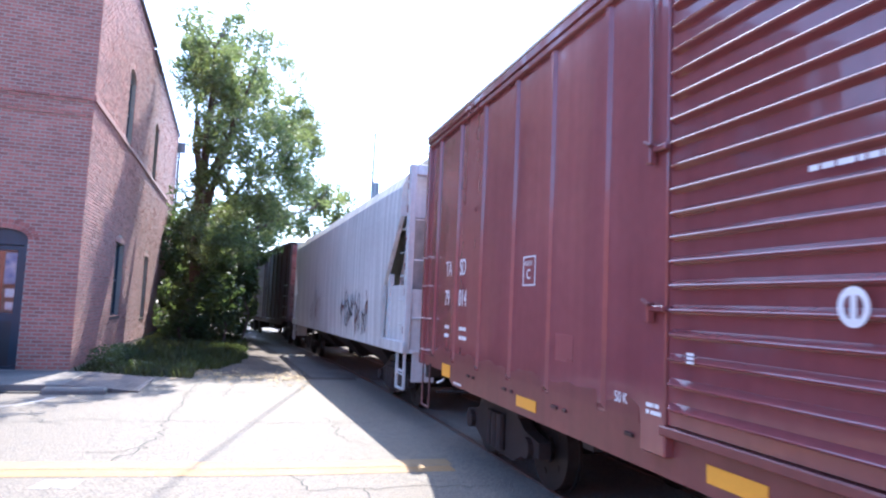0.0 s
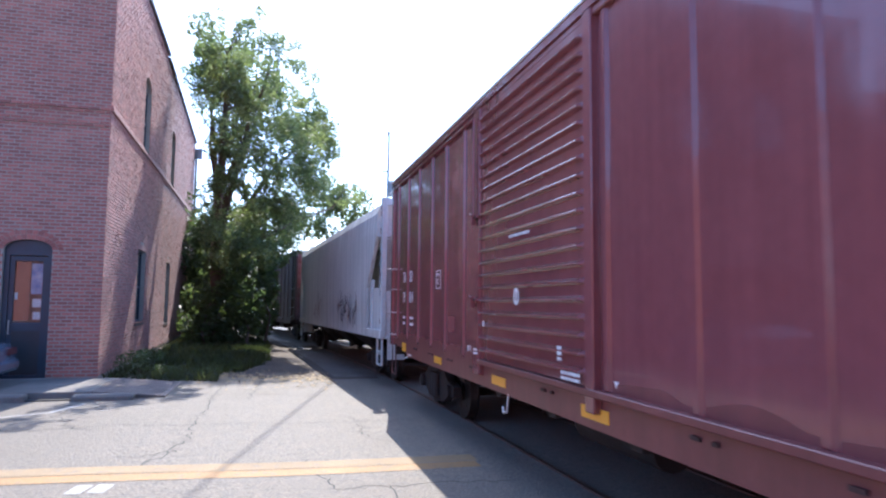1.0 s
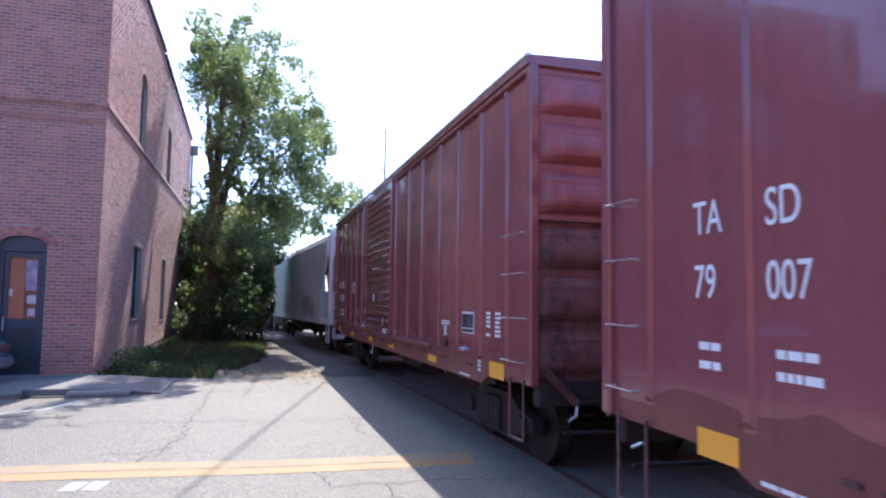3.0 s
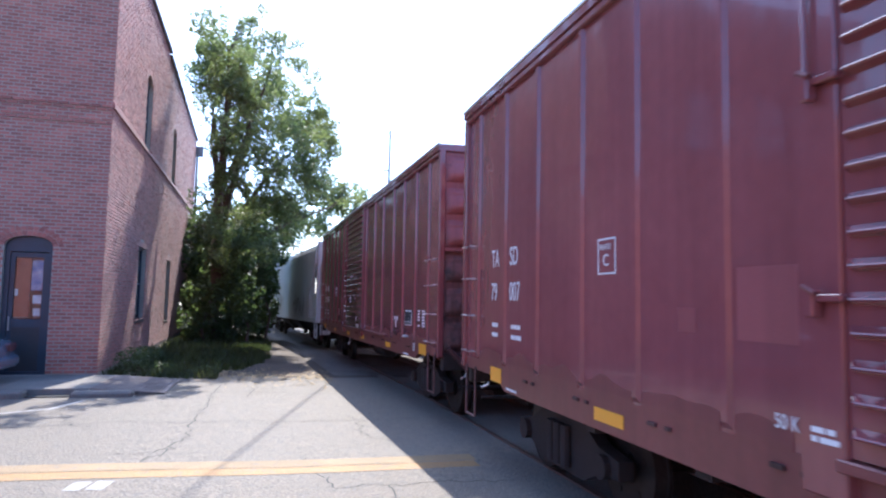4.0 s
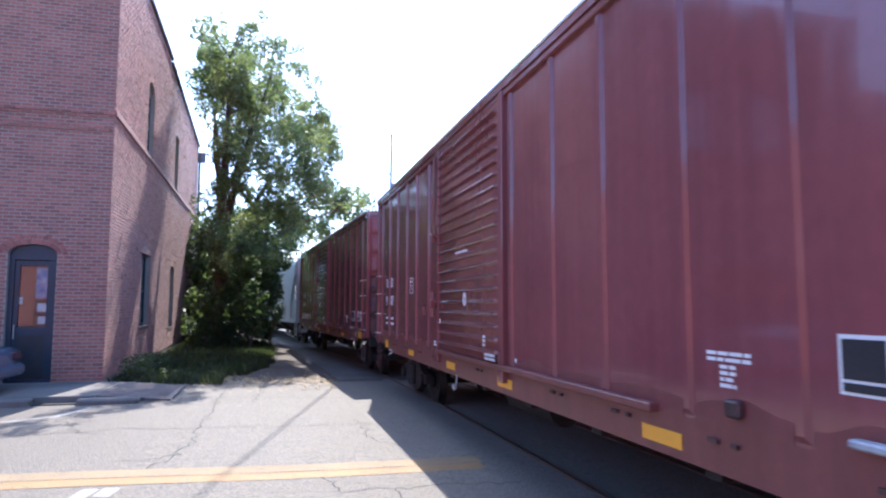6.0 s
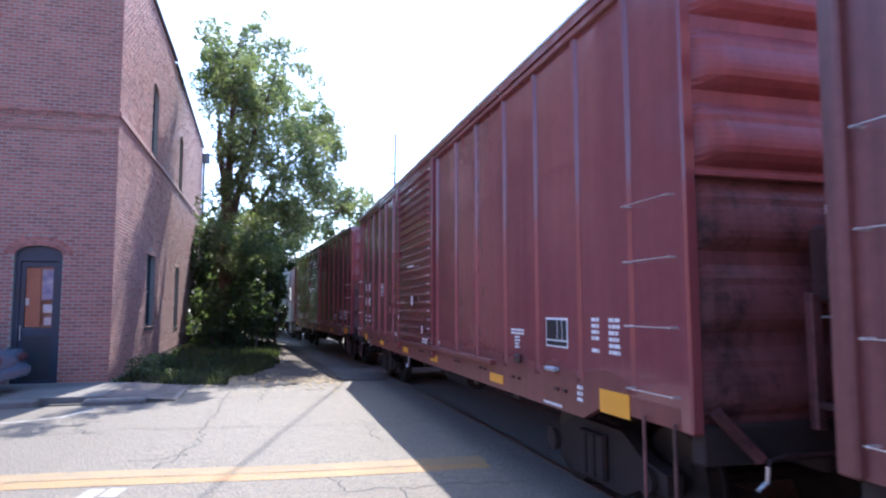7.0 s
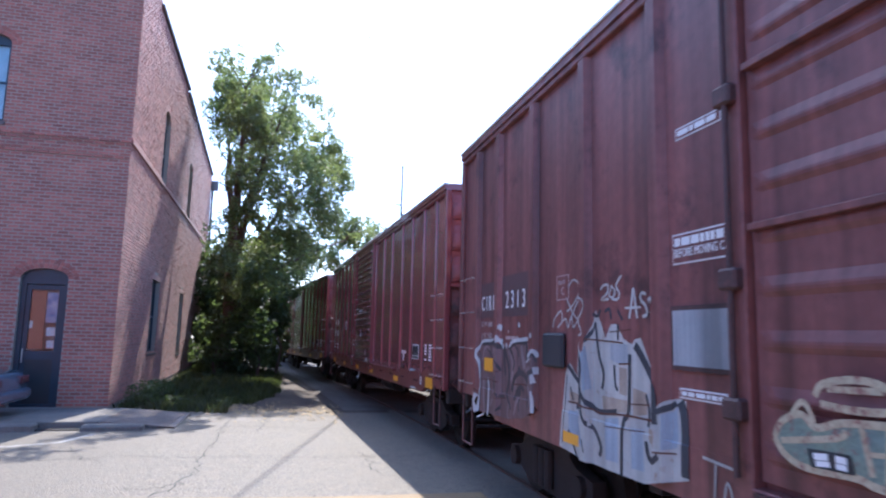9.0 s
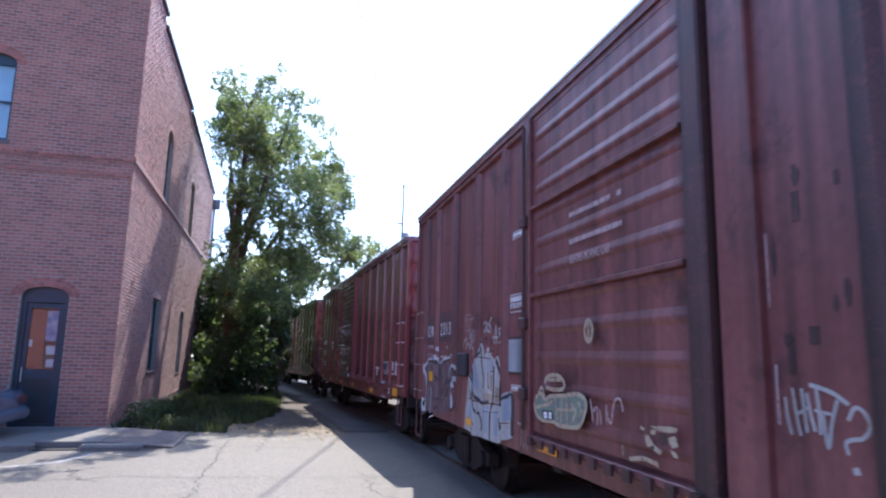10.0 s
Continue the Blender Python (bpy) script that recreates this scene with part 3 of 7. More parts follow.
front = wall("wall_front", front_at, 9.0, 10.6, FRONT_OPEN, "red brick street wall in shade")
side = wall("wall_side", side_at, FAR - WY, 8.9, SIDE_OPEN, "red brick side wall raked by sunlight", 0.3)
# stepped parapet above the side wall
bm = bmesh.new()
cuts = [(0.31, 2.2), (2.2, 8.5)] + [(8.5 + k * 0.9, 8.5 + (k + 1) * 0.9) for k in range(12)] + [(19.3, FAR - WY)]
for c0, c1 in cuts:
    slab_on(side_at, bm, c0, c1, 8.9, roof_line((c0 + c1) / 2), -0.3, 0.0)
part("parapet", bm, M_MORTAR, HOUSE)
bm = bmesh.new()
for c0, c1 in cuts:
    top = roof_line((c0 + c1) / 2)
    slab_on(side_at, bm, c0 - 0.33 if c0 < 1 else c0 - 0.02, c1 + 0.005, top, top + 0.1, -0.36, 0.09)
part("coping", bm, M_COPING, HOUSE, "dark metal coping along the parapet")
bm = bmesh.new()
box(bm, WX - 9.0, WX - 0.37, WY - 0.06, WY + 0.36, 10.62, 10.7, 0.012)
part("coping", bm, M_COPING, HOUSE)
lay_bricks(front, front_at, brick_list(9.0, lambda a: 10.6, FRONT_OPEN, BANDS, 3, 0.005, 0.0165), lambda a0, a1, z: a1 < 0.98 and 0.3 < z < 3.0)
lay_bricks(side, side_at, brick_list(FAR - WY, roof_line, SIDE_OPEN, [(5.95, 6.08, 0.03)], 4, 0.015, 0.013), lambda a0, a1, z: a0 < 1.3 and 0.3 < z < 2.4)
for at, owner, group in ((front_at, front, FRONT_OPEN[:3]), (side_at, side, SIDE_OPEN[:2])):
    for o in group:
        arch_bricks(owner, at, o)
bm = bmesh.new()
slab_on(side_at, bm, 0.0, FAR - WY, 5.95, 6.03, -0.01, 0.06)
part("belt_course", bm, M_BRICK, HOUSE, "thin projecting brick belt course")
for o in FRONT_OPEN[1:]:
    window(HOUSE, front_at, o, "arched sash window with blue frame")
# A pale blue-white sheet stands behind each upper front pane.
for o in FRONT_OPEN[1:3]:
    bm = bmesh.new()
    slab_on(front_at, bm, o[0] + 0.04, o[1] - 0.04, o[2] + 0.04, o[4] - 0.1, -0.215, -0.205)
    tagged(part("pane_sheet", bm, M_PANE_SHEET), "pale blue-white sheet behind the upper window", "blind")
for o in SIDE_OPEN:
    window(HOUSE, side_at, o, "narrow dark sash window")
# other walls, floors and roof close the building
bm = bmesh.new()
box(bm, WX - 9.0, WX - 8.7, WY + 0.3, FAR, -0.3, 10.4)
box(bm, WX - 8.7, WX - 0.75, FAR - 0.3, FAR, -0.3, 8.9)
part("rear_wall", bm, M_MORTAR, HOUSE)
one_box("roof", M_ROOFING, HOUSE, WX - 8.7, WX - 0.74, WY + 0.3, FAR - 0.3, 8.7, 8.88)
one_box("upper_floor", M_PLASTER, HOUSE, WX - 8.7, WX - 0.74, WY + 0.3, FAR - 0.3, 4.3, 4.6)
one_box("ground_floor", M_DARK, HOUSE, WX - 8.7, WX - 0.74, WY + 0.3, FAR - 0.3, -0.1, 0.12)
one_box("partition", M_PLASTER, HOUSE, WX - 8.7, WX - 0.3, WY + 2.2, WY + 2.35, 0.12, 4.3)


def entrance():
    o = FRONT_OPEN[0]
    a0, a1 = o[0], o[1]
    door = part("entrance_door", arch_plate(front_at, o, 0.0, -0.2, -0.1, (a0 + 0.1, a1 - 0.1, 0.2, 2.72)), M_BLUEFRAME, HOUSE, "dark blue glazed entrance door under a brick arch")
    b0, b1 = a0 + 0.105, a1 - 0.105
    bm = bmesh.new()
    for r in ((b0, b0 + 0.09, 0.2, 2.7), (b1 - 0.09, b1, 0.2, 2.7), (b0 + 0.09, b1 - 0.09, 2.6, 2.7), (b0 + 0.09, b1 - 0.09, 1.12, 1.3)):
        slab_on(front_at, bm, *r, -0.175, -0.13, 0.006)
    part("leaf_frame", bm, M_BLUEFRAME, door)
    bm = bmesh.new()
    slab_on(front_at, bm, b0 + 0.09, b1 - 0.09, 0.2, 1.12, -0.165, -0.14)
    part("kick_panel", bm, M_DARKWOOD, door, "dark lower door panel")
    bm = bmesh.new()
    slab_on(front_at, bm, b0 + 0.09, b1 - 0.09, 1.3, 2.6, -0.155, -0.15)
    pane = part("pane", bm, M_GLASS, door)
    pane.visible_shadow = False
    bm = bmesh.new()
    bar(bm, front_at(b1 - 0.045, 1.05, -0.09), front_at(b1 - 0.045, 1.35, -0.09), 0.012)
    for z in (1.07, 1.33):
        bar(bm, front_at(b1 - 0.045, z, -0.09), front_at(b1 - 0.045, z, -0.135), 0.008)
    part("handle", bm, M_STEELBAR, door, "steel pull handle")
    # notices hang inside the glass
    for name, m, r, label in (("notice_board", M_BOARD, (1.42, 1.78, 1.34, 2.58), "orange-brown board inside the door glass"),
                              ("poster", M_POSTER, (1.15, 1.4, 1.9, 2.55), "blue and pale poster inside the door glass"),
                              ("poster", M_PAPER, (1.2, 1.34, 1.36, 1.52), "pale leaflet inside the door glass"),
                              ("poster", M_PAPER, (1.18, 1.36, 1.62, 1.8), "white leaflet inside the door glass")):
        bm = bmesh.new()
        slab_on(front_at, bm, *r, -0.19, -0.182)
        tagged(part(name, bm, m), label, "notice")
    bm = bmesh.new()
    slab_on(front_at, bm, 1.64, 1.71, 1.78, 1.93, -0.1815, -0.178)
    tagged(part("notice", bm, M_PAPER), "small white notice on the orange board", "notice")


entrance()


def downpipe():
    pipe = empty("downpipe", "pale metal downpipe with a square head box", "downpipe")
    bm = bmesh.new()
    px = WX + LEAN * (FAR - WY) + 0.1
    bar(bm, (px, FAR - 0.12, 0.05), (px, FAR - 0.12, 8.9), 0.06, 10)
    part("pipe", bm, M_COPING, pipe, smooth=True)
    one_box("head_box", M_GREYPATCH, pipe, px - 0.08, px + 0.28, FAR - 0.3, FAR + 0.0, 8.9, 9.4, 0.02, "pale rain-water head")
    for z in (1.5, 4.0, 6.5):
        one_box("bracket", M_COPING, pipe, px - 0.1, px + 0.08, FAR - 0.19, FAR - 0.05, z, z + 0.05)


downpipe()


# ---------- the train ----------
SIDE_X, BEND_Y, BEND_R, HALF = 2.45, 8.0, 218.0, 1.52


def rolled(t):
    """Metres that the train has gone by t seconds."""
    return 3.9487 * t + 0.016816 * t ** 2 - 0.0111235 * t ** 3 + 0.00055113 * t ** 4


def track_at(s, off=HALF):
    """A place on the track, s metres ahead along the cars' near side, off metres to its right; and the heading."""
    a = max(0.0, (s - BEND_Y) / BEND_R)
    y = s if s < BEND_Y else BEND_Y + BEND_R * math.sin(a)
    x = SIDE_X - BEND_R * (1 - math.cos(a))
    px, py = x + off * math.cos(a), y + off * math.sin(a)
    return Vector((px, py, fall(py))), a


def car_pose(s):
    p, _ = track_at(s + 5.3)
    q, _ = track_at(s - 5.3)
    w, m = p - q, (p + q) / 2
    return pose(m.x, m.y, m.z, math.degrees(math.atan2(w.z, math.hypot(w.x, w.y))), 0, math.degrees(math.atan2(-w.x, w.y)))


def on_side(y0, u, z, out=0.0, x=-HALF):
    """Carries lettering to a car's near side: u metres behind its front end."""
    return Matrix(((0, 0, -1, x - out), (-1, 0, 0, y0 - u), (0, 1, 0, z), (0, 0, 0, 1)))


def plate(name, car, front, u0, u1, z0, z1, material, out=0.002, thick=0.004, label="", x=-HALF):
    return one_box(name, material, car, x - out - thick, x - out, front - u1, front - u0, z0, z1, 0.0, label)


def blocks(name, car, front, u0, u1, z0, z1, rows, material, label, out=0.002, seed=1, fill=0.75):
    """Writing too small to read: short bars in rows."""
    rng = random.Random(seed)
    bm = bmesh.new()
    h = (z1 - z0) / rows
    for r in range(rows):
        u = u0
        while u < u1 - 0.01:
            w = min(u1 - u, rng.uniform(0.03, 0.12))
            if rng.random() < fill:
                box(bm, -HALF - out - 0.003, -HALF - out, front - u - w, front - u, z1 - (r + 0.8) * h, z1 - (r + 0.2) * h)
            u += w + 0.015
    if not bm.faces:
        box(bm, -HALF - out - 0.003, -HALF - out, front - u1, front - u0, z0, z1)
    return tagged(part(name, bm, material, car, label), kind="stuff")


def ridged(bm, x, y0, y1, z0, z1, count, depth, taper=0.06):
    """A sheet in the plane x with horizontal ridges that stand out by depth and taper off at both ends."""
    step = (z1 - z0) / count
    ys = [y0, y0 + taper, y0 + 2 * taper, y1 - 2 * taper, y1 - taper, y1]
    rows = [(z0, 0.0)]
    for k in range(count):
        a = z0 + k * step
        rows += [(a + step * 0.26, 0.0), (a + step * 0.36, 0.85), (a + step * 0.42, 1.0), (a + step * 0.47, 0.93), (a + step * 0.66, 0.0)]
    rows.append((z1, 0.0))
    grid = []
    for z, d in rows:
        grid.append([bm.verts.new((x - depth * d * (0.0 if i in (0, 5) else 0.55 if i in (1, 4) else 1.0), y, z)) for i, y in enumerate(ys)])
    for g, h in zip(grid, grid[1:]):
        for i in range(5):
            bm.faces.new((g[i], g[i + 1], h[i + 1], h[i]))


def ridged_end(bm, y, sign, x0, x1, z0, z1, count, depth):
    """A car's end sheet with deep horizontal corrugations."""
    step = (z1 - z0) / count
    bulge = (0.0, 0.0, 0.55, 0.9, 1.0, 0.98, 0.9, 0.78, 0.6, 0.55, 0.3, 0.0)
    rows = [(z0 + k * step / 12, bulge[k % 12]) for k in range(12 * count + 1)]
    xs = [x0, x0 + 0.12, x0 + 0.25, x1 - 0.25, x1 - 0.12, x1]
    grid = [[bm.verts.new((xx, y + sign * depth * d * (0 if i in (0, 5) else 0.6 if i in (1, 4) else 1), z)) for i, xx in enumerate(xs)] for z, d in rows]
    for g, h in zip(grid, grid[1:]):
        for i in range(5):
            bm.faces.new((g[i], g[i + 1], h[i + 1], h[i]))


WHEELSETS = []


def wheelset(truck, y):
    bm = bmesh.new()
    for s in (-1, 1):
        for x0, x1, r0, r1 in ((0.69, 0.72, 0.46, 0.46), (0.72, 0.83, 0.435, 0.42)):
            bar(bm, (s * x0, 0, 0), (s * x1, 0, 0), r0, 28, r1)
        bar(bm, (s * 0.83, 0, 0), (s * 0.87, 0, 0), 0.14, 14)
        for k in range(5):
            g = k * math.tau / 5
            bar(bm, (s * 0.825, 0.26 * math.cos(g), 0.26 * math.sin(g)), (s * 0.84, 0.26 * math.cos(g), 0.26 * math.sin(g)), 0.035, 8)
    bar(bm, (-0.95, 0, 0), (0.95, 0, 0), 0.07, 12)
    ob = part("wheelset", bm, M_WHEEL, truck, "steel wheel pair on its axle")
    ob.location = (0, y, 0.46)
    WHEELSETS.append((ob, y))
    return ob


def truck(car, y):
    t = new("truck")
    t.parent = car
    t.location = (0, y, 0)
    for s in (-1, 1):
        bm = bmesh.new()
        x0, x1 = s * 0.92, s * 1.06
        outline = [(-1.1, 0.4), (-1.1, 0.56), (-0.75, 0.62), (-0.45, 0.78), (0.45, 0.78), (0.75, 0.62), (1.1, 0.56), (1.1, 0.4), (0.78, 0.38), (0.45, 0.24), (-0.45, 0.24), (-0.78, 0.38)]
        f = [bm.verts.new((x0, a, b)) for a, b in outline]
        g = [bm.verts.new((x1, a, b)) for a, b in outline]
        bm.faces.new(f)
        bm.faces.new(g)
        for i in range(len(f)):
            j = (i + 1) % len(f)
            bm.faces.new((f[i], f[j], g[j], g[i]))
        part("side_frame", bm, M_UNDER, t, "cast steel truck side frame")
        for k in (-0.16, 0.0, 0.16):
            bm = bmesh.new()
            bar(bm, (s * 1.09, k, 0.3), (s * 1.09, k, 0.7), 0.06, 10)
            part("spring", bm, M_UNDER, t)
        for k in (-0.87, 0.87):
            bm = bmesh.new()
            bar(bm, (s * 1.0, k, 0.47), (s * 1.12, k, 0.47), 0.11, 12)
            part("axle_box", bm, M_UNDER, t)
    one_box("bolster", M_UNDER, t, -0.95, 0.95, -0.2, 0.2, 0.45, 0.82, 0.02)
    for k in (-0.87, 0.87):
        wheelset(t, k)
    return t


def coupler(car, y, sign):
    bm = bmesh.new()
    box(bm, -0.1, 0.1, y, y + sign * 0.5, 0.78, 0.98, 0.03)
    box(bm, -0.17, 0.17, y + sign * 0.42, y + sign * 0.72, 0.72, 1.04, 0.05)
    part("coupler", bm, M_UNDER, car, "grimy steel knuckle coupler")
    bm = bmesh.new()
    pts = [(0.3, y + sign * 0.1, 0.8), (0.34, y + sign * 0.35, 0.55), (0.3, y + sign * 0.65, 0.45)]
    for a, b in zip(pts, pts[1:]):
        bar(bm, a, b, 0.025, 6)
    part("brake_hose", bm, M_RUBBER, car)
    bm = bmesh.new()
    pts = [(-0.35, y + sign * 0.05, 0.9), (-0.9, y + sign * 0.12, 0.92), (-1.05, y + sign * 0.16, 0.91), (-1.08, y + sign * 0.18, 0.87)]
    for a, b in zip(pts, pts[1:]):
        bar(bm, a, b, 0.013, 6)
    part("uncoupling_lever", bm, M_CAR_DARK, car)
    bm = bmesh.new()
    bar(bm, (-1.09, y + sign * 0.18, 0.79), (-1.18, y + sign * 0.2, 0.75), 0.014, 6)
    bar(bm, (-1.08, y + sign * 0.18, 0.88), (-1.09, y + sign * 0.18, 0.785), 0.015, 6)
    part("lever_handle", bm, M_STEELBAR, car, "bright bent lever handle")


def ladder(car, front, u0, u1, zs, side=-1):
    lad = new("ladder")
    lad.parent = car
    for z in zs:
        bm = bmesh.new()
        x = side * (HALF + 0.045)
        bar(bm, (x, front - u0, z), (x, front - u1, z), 0.0038, 6)
        for u in (u0 + 0.01, u1 - 0.01):
            bar(bm, (x, front - u, z), (side * (HALF - 0.03), front - u, z), 0.008, 6)
        part("rung", bm, M_STEELBAR, lad, "thin steel grab rung")


def stirrup(car, front, u0, u1):
    bm = bmesh.new()
    x = -HALF + 0.02
    for u in (u0, u1):
        bar(bm, (x, front - u, 1.1), (x, front - u, 0.5), 0.014, 6)
    bar(bm, (x, front - u0, 0.5), (x, front - u1, 0.5), 0.014, 6)
    part("step", bm, M_CAR_SOOT_SHADE, car, "stirrup step hanging from the sill")


def shell(car, length, paint, top, bottom=1.06):
    """Body, roof, ends, sill and running gear shared by the boxcars."""
    h = length / 2
    skin = HALF - 0.05
    bm = bmesh.new()
    box(bm, -skin, skin, -h + 0.03, h - 0.03, bottom, top - 0.1)
    part("body", bm, paint, car)
    bm = bmesh.new()
    prof = [(-HALF - 0.02, top - 0.1), (-HALF - 0.02, top), (-0.75, top + 0.03), (0, top + 0.05), (0.75, top + 0.03), (HALF + 0.02, top), (HALF + 0.02, top - 0.1)]
    f = [bm.verts.new((a, -h - 0.03, b)) for a, b in prof]
    g = [bm.verts.new((a, h + 0.03, b)) for a, b in prof]
    bm.faces.new(f)
    bm.faces.new(g)
    for i in range(len(f)):
        j = (i + 1) % len(f)
        bm.faces.new((f[i], f[j], g[j], g[i]))
    part("roof", bm, paint, car)
    for sx in (-1, 1):
        one_box("roof_edge", M_ROOFSTEEL, car, sx * (HALF - 0.03), sx * (HALF + 0.035), -h - 0.04, h + 0.04, top - 0.02, top + 0.015, 0.005, "pale galvanised roof edge")
    one_box("top_chord", paint, car, -HALF, -HALF + 0.1, -h, h, top - 0.17, top - 0.101, 0.01)
    one_box("top_chord", paint, car, HALF - 0.1, HALF, -h, h, top - 0.17, top - 0.101, 0.01)
    for sgn in (-1, 1):
        bm = bmesh.new()
        ridged_end(bm, sgn * (h - 0.02), sgn, -HALF + 0.1, HALF - 0.1, 2.74, top - 0.12, 3, 0.1)
        part("end_wall", bm, M_CAR_END, car, "corrugated steel end wall")
        # Lower sheet: grime and shade are both put into its darker paint.
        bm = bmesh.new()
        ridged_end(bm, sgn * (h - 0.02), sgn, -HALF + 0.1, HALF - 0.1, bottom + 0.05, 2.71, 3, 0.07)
        part("end_wall", bm, M_CAR_SOOT_SHADE, car, "lower half of the end wall, soot and painted shade in its colour")
        one_box("end_seam", M_CAR_END, car, -HALF + 0.1, HALF - 0.1, sgn * (h - 0.02), sgn * (h + 0.045), 2.705, 2.745, 0.006)
        for k in (-0.62, 0.05, 0.95):
            one_box("end_stiffener", M_CAR_SOOT_SHADE, car, k, k + 0.09, sgn * (h + 0.04), sgn * (h + 0.11), bottom, 1.95, 0.01)
        bm = bmesh.new()
        bar(bm, (-1.34, sgn * (h + 0.05), bottom + 0.14), (-1.04, sgn * (h + 0.08), bottom - 0.16), 0.045, 6)
        part("sill_brace", bm, M_CAR_SOOT_SHADE, car, "slanting brace under the end sill")
        bm = bmesh.new()
        bar(bm, (-1.2, sgn * (h + 0.15), 0.63), (1.2, sgn * (h + 0.15), 0.58), 0.02, 6)
        part("brake_pipe", bm, M_UNDER, car)
        for sx in (-1, 1):
            one_box("corner_post", paint, car, sx * (HALF - 0.1), sx * HALF, sgn * h - 0.06, sgn * h + 0.06, bottom, top - 0.1, 0.015)
        one_box("end_sill", M_UNDER, car, -HALF + 0.1, HALF - 0.1, sgn * (h - 0.1), sgn * (h + 0.03), bottom - 0.2, bottom + 0.05, 0.015)
        coupler(car, sgn * h, sgn)
    for sx in (-1, 1):
        bm = bmesh.new()
        x0, x1 = sx * (HALF - 0.12), sx * (HALF - 0.046)
        outline = [(-h, bottom), (-h, bottom + 0.14), (h, bottom + 0.14), (h, bottom), (h - 1.15, bottom), (h - 1.45, 0.93), (-h + 1.45, 0.93), (-h + 1.15, bottom)]
        f = [bm.verts.new((x0, a, b)) for a, b in outline]
        g = [bm.verts.new((x1, a, b)) for a, b in outline]
        bm.faces.new(f)
        bm.faces.new(g)
        for i in range(len(f)):
            j = (i + 1) % len(f)
            bm.faces.new((f[i], f[j], g[j], g[i]))
        part("side_sill", bm, M_CAR_SILL if paint == M_CAR_RED else paint, car, "side sill, deeper amidships")
    one_box("centre_sill", M_UNDER, car, -0.35, 0.35, -h + 0.1, h - 0.1, 0.72, 1.06, 0.02)
    for k in np.linspace(-h + 3.2, h - 3.2, 7):
        one_box("cross_bearer", M_UNDER, car, -1.38, 1.38, k - 0.08, k + 0.08, 0.85, 1.06)
    bm = bmesh.new()
    bar(bm, (-0.7, -0.9, 0.72), (-0.7, 0.5, 0.72), 0.2, 14)
    part("air_tank", bm, M_UNDER, car)
    for k in (-h + 2.0, h - 2.0):
        truck(car, k)


def post(car, front, u, z0, z1, paint, w=0.12, side=-1, sunk=0.0):
    bm = bmesh.new()
    y = front - u
    x0, x1 = side * (HALF - 0.052), side * (HALF - sunk)
    lo, hi = z0, z1
    f = [bm.verts.new(v) for v in ((x0, y - w, lo), (x1, y - w * 0.5, lo + 0.04), (x1, y + w * 0.5, lo + 0.04), (x0, y + w, lo))]
    g = [bm.verts.new(v) for v in ((x0, y - w, hi), (x1, y - w * 0.5, hi), (x1, y + w * 0.5, hi), (x0, y + w, hi))]
    for i in range(4):
        j = (i + 1) % 4
        bm.faces.new((f[i], f[j], g[j], g[i]))
    bm.faces.new(f)
    bm.faces.new(g)
    part("side_post", bm, paint, car)


def reflector(car, front, u0, u1, z0, z1):
    plate("reflector", car, front, u0, u1, z0, z1, M_REFLECT, -0.046, 0.006, "yellow reflective patch")


def stroke(bm, front, points, width, out, closed=False):
    """A flat painted stroke through the points (u, z) on a car's near side."""
    pts = [Vector(p) for p in points]
    if closed:
        pts.append(pts[0])
    fine = []
    for i in range(len(pts) - 1):
        a, b = pts[max(i - 1, 0)], pts[i]
        c, d = pts[i + 1], pts[min(i + 2, len(pts) - 1)]
        for k in range(4):
            t = k / 4
            fine.append(0.5 * (2 * b + (c - a) * t + (2 * a - 5 * b + 4 * c - d) * t * t + (3 * b - a - 3 * c + d) * t ** 3))
    fine.append(pts[-1])
    ring = []
    for i, p in enumerate(fine):
        w = fine[min(i + 1, len(fine) - 1)] - fine[max(i - 1, 0)]
        if w.length < 1e-6:
            continue
        n = Vector((-w.y, w.x)).normalized() * width / 2
        ring.append([bm.verts.new((-HALF - out, front - q.x, q.y)) for q in (p + n, p - n)])
    for (a, b), (c, d) in zip(ring, ring[1:]):
        bm.faces.new((a, b, d, c))


def field(bm, front, points, out):
    """A filled painted shape."""
    bm.faces.new([bm.verts.new((-HALF - out, front - u, z)) for u, z in points])


PATCHES = {"014": ((4.22, 4.52, 1.5, 1.72),), "007": ((5.06, 5.5, 1.72, 2.12), (4.52, 4.7, 1.74, 1.89))}


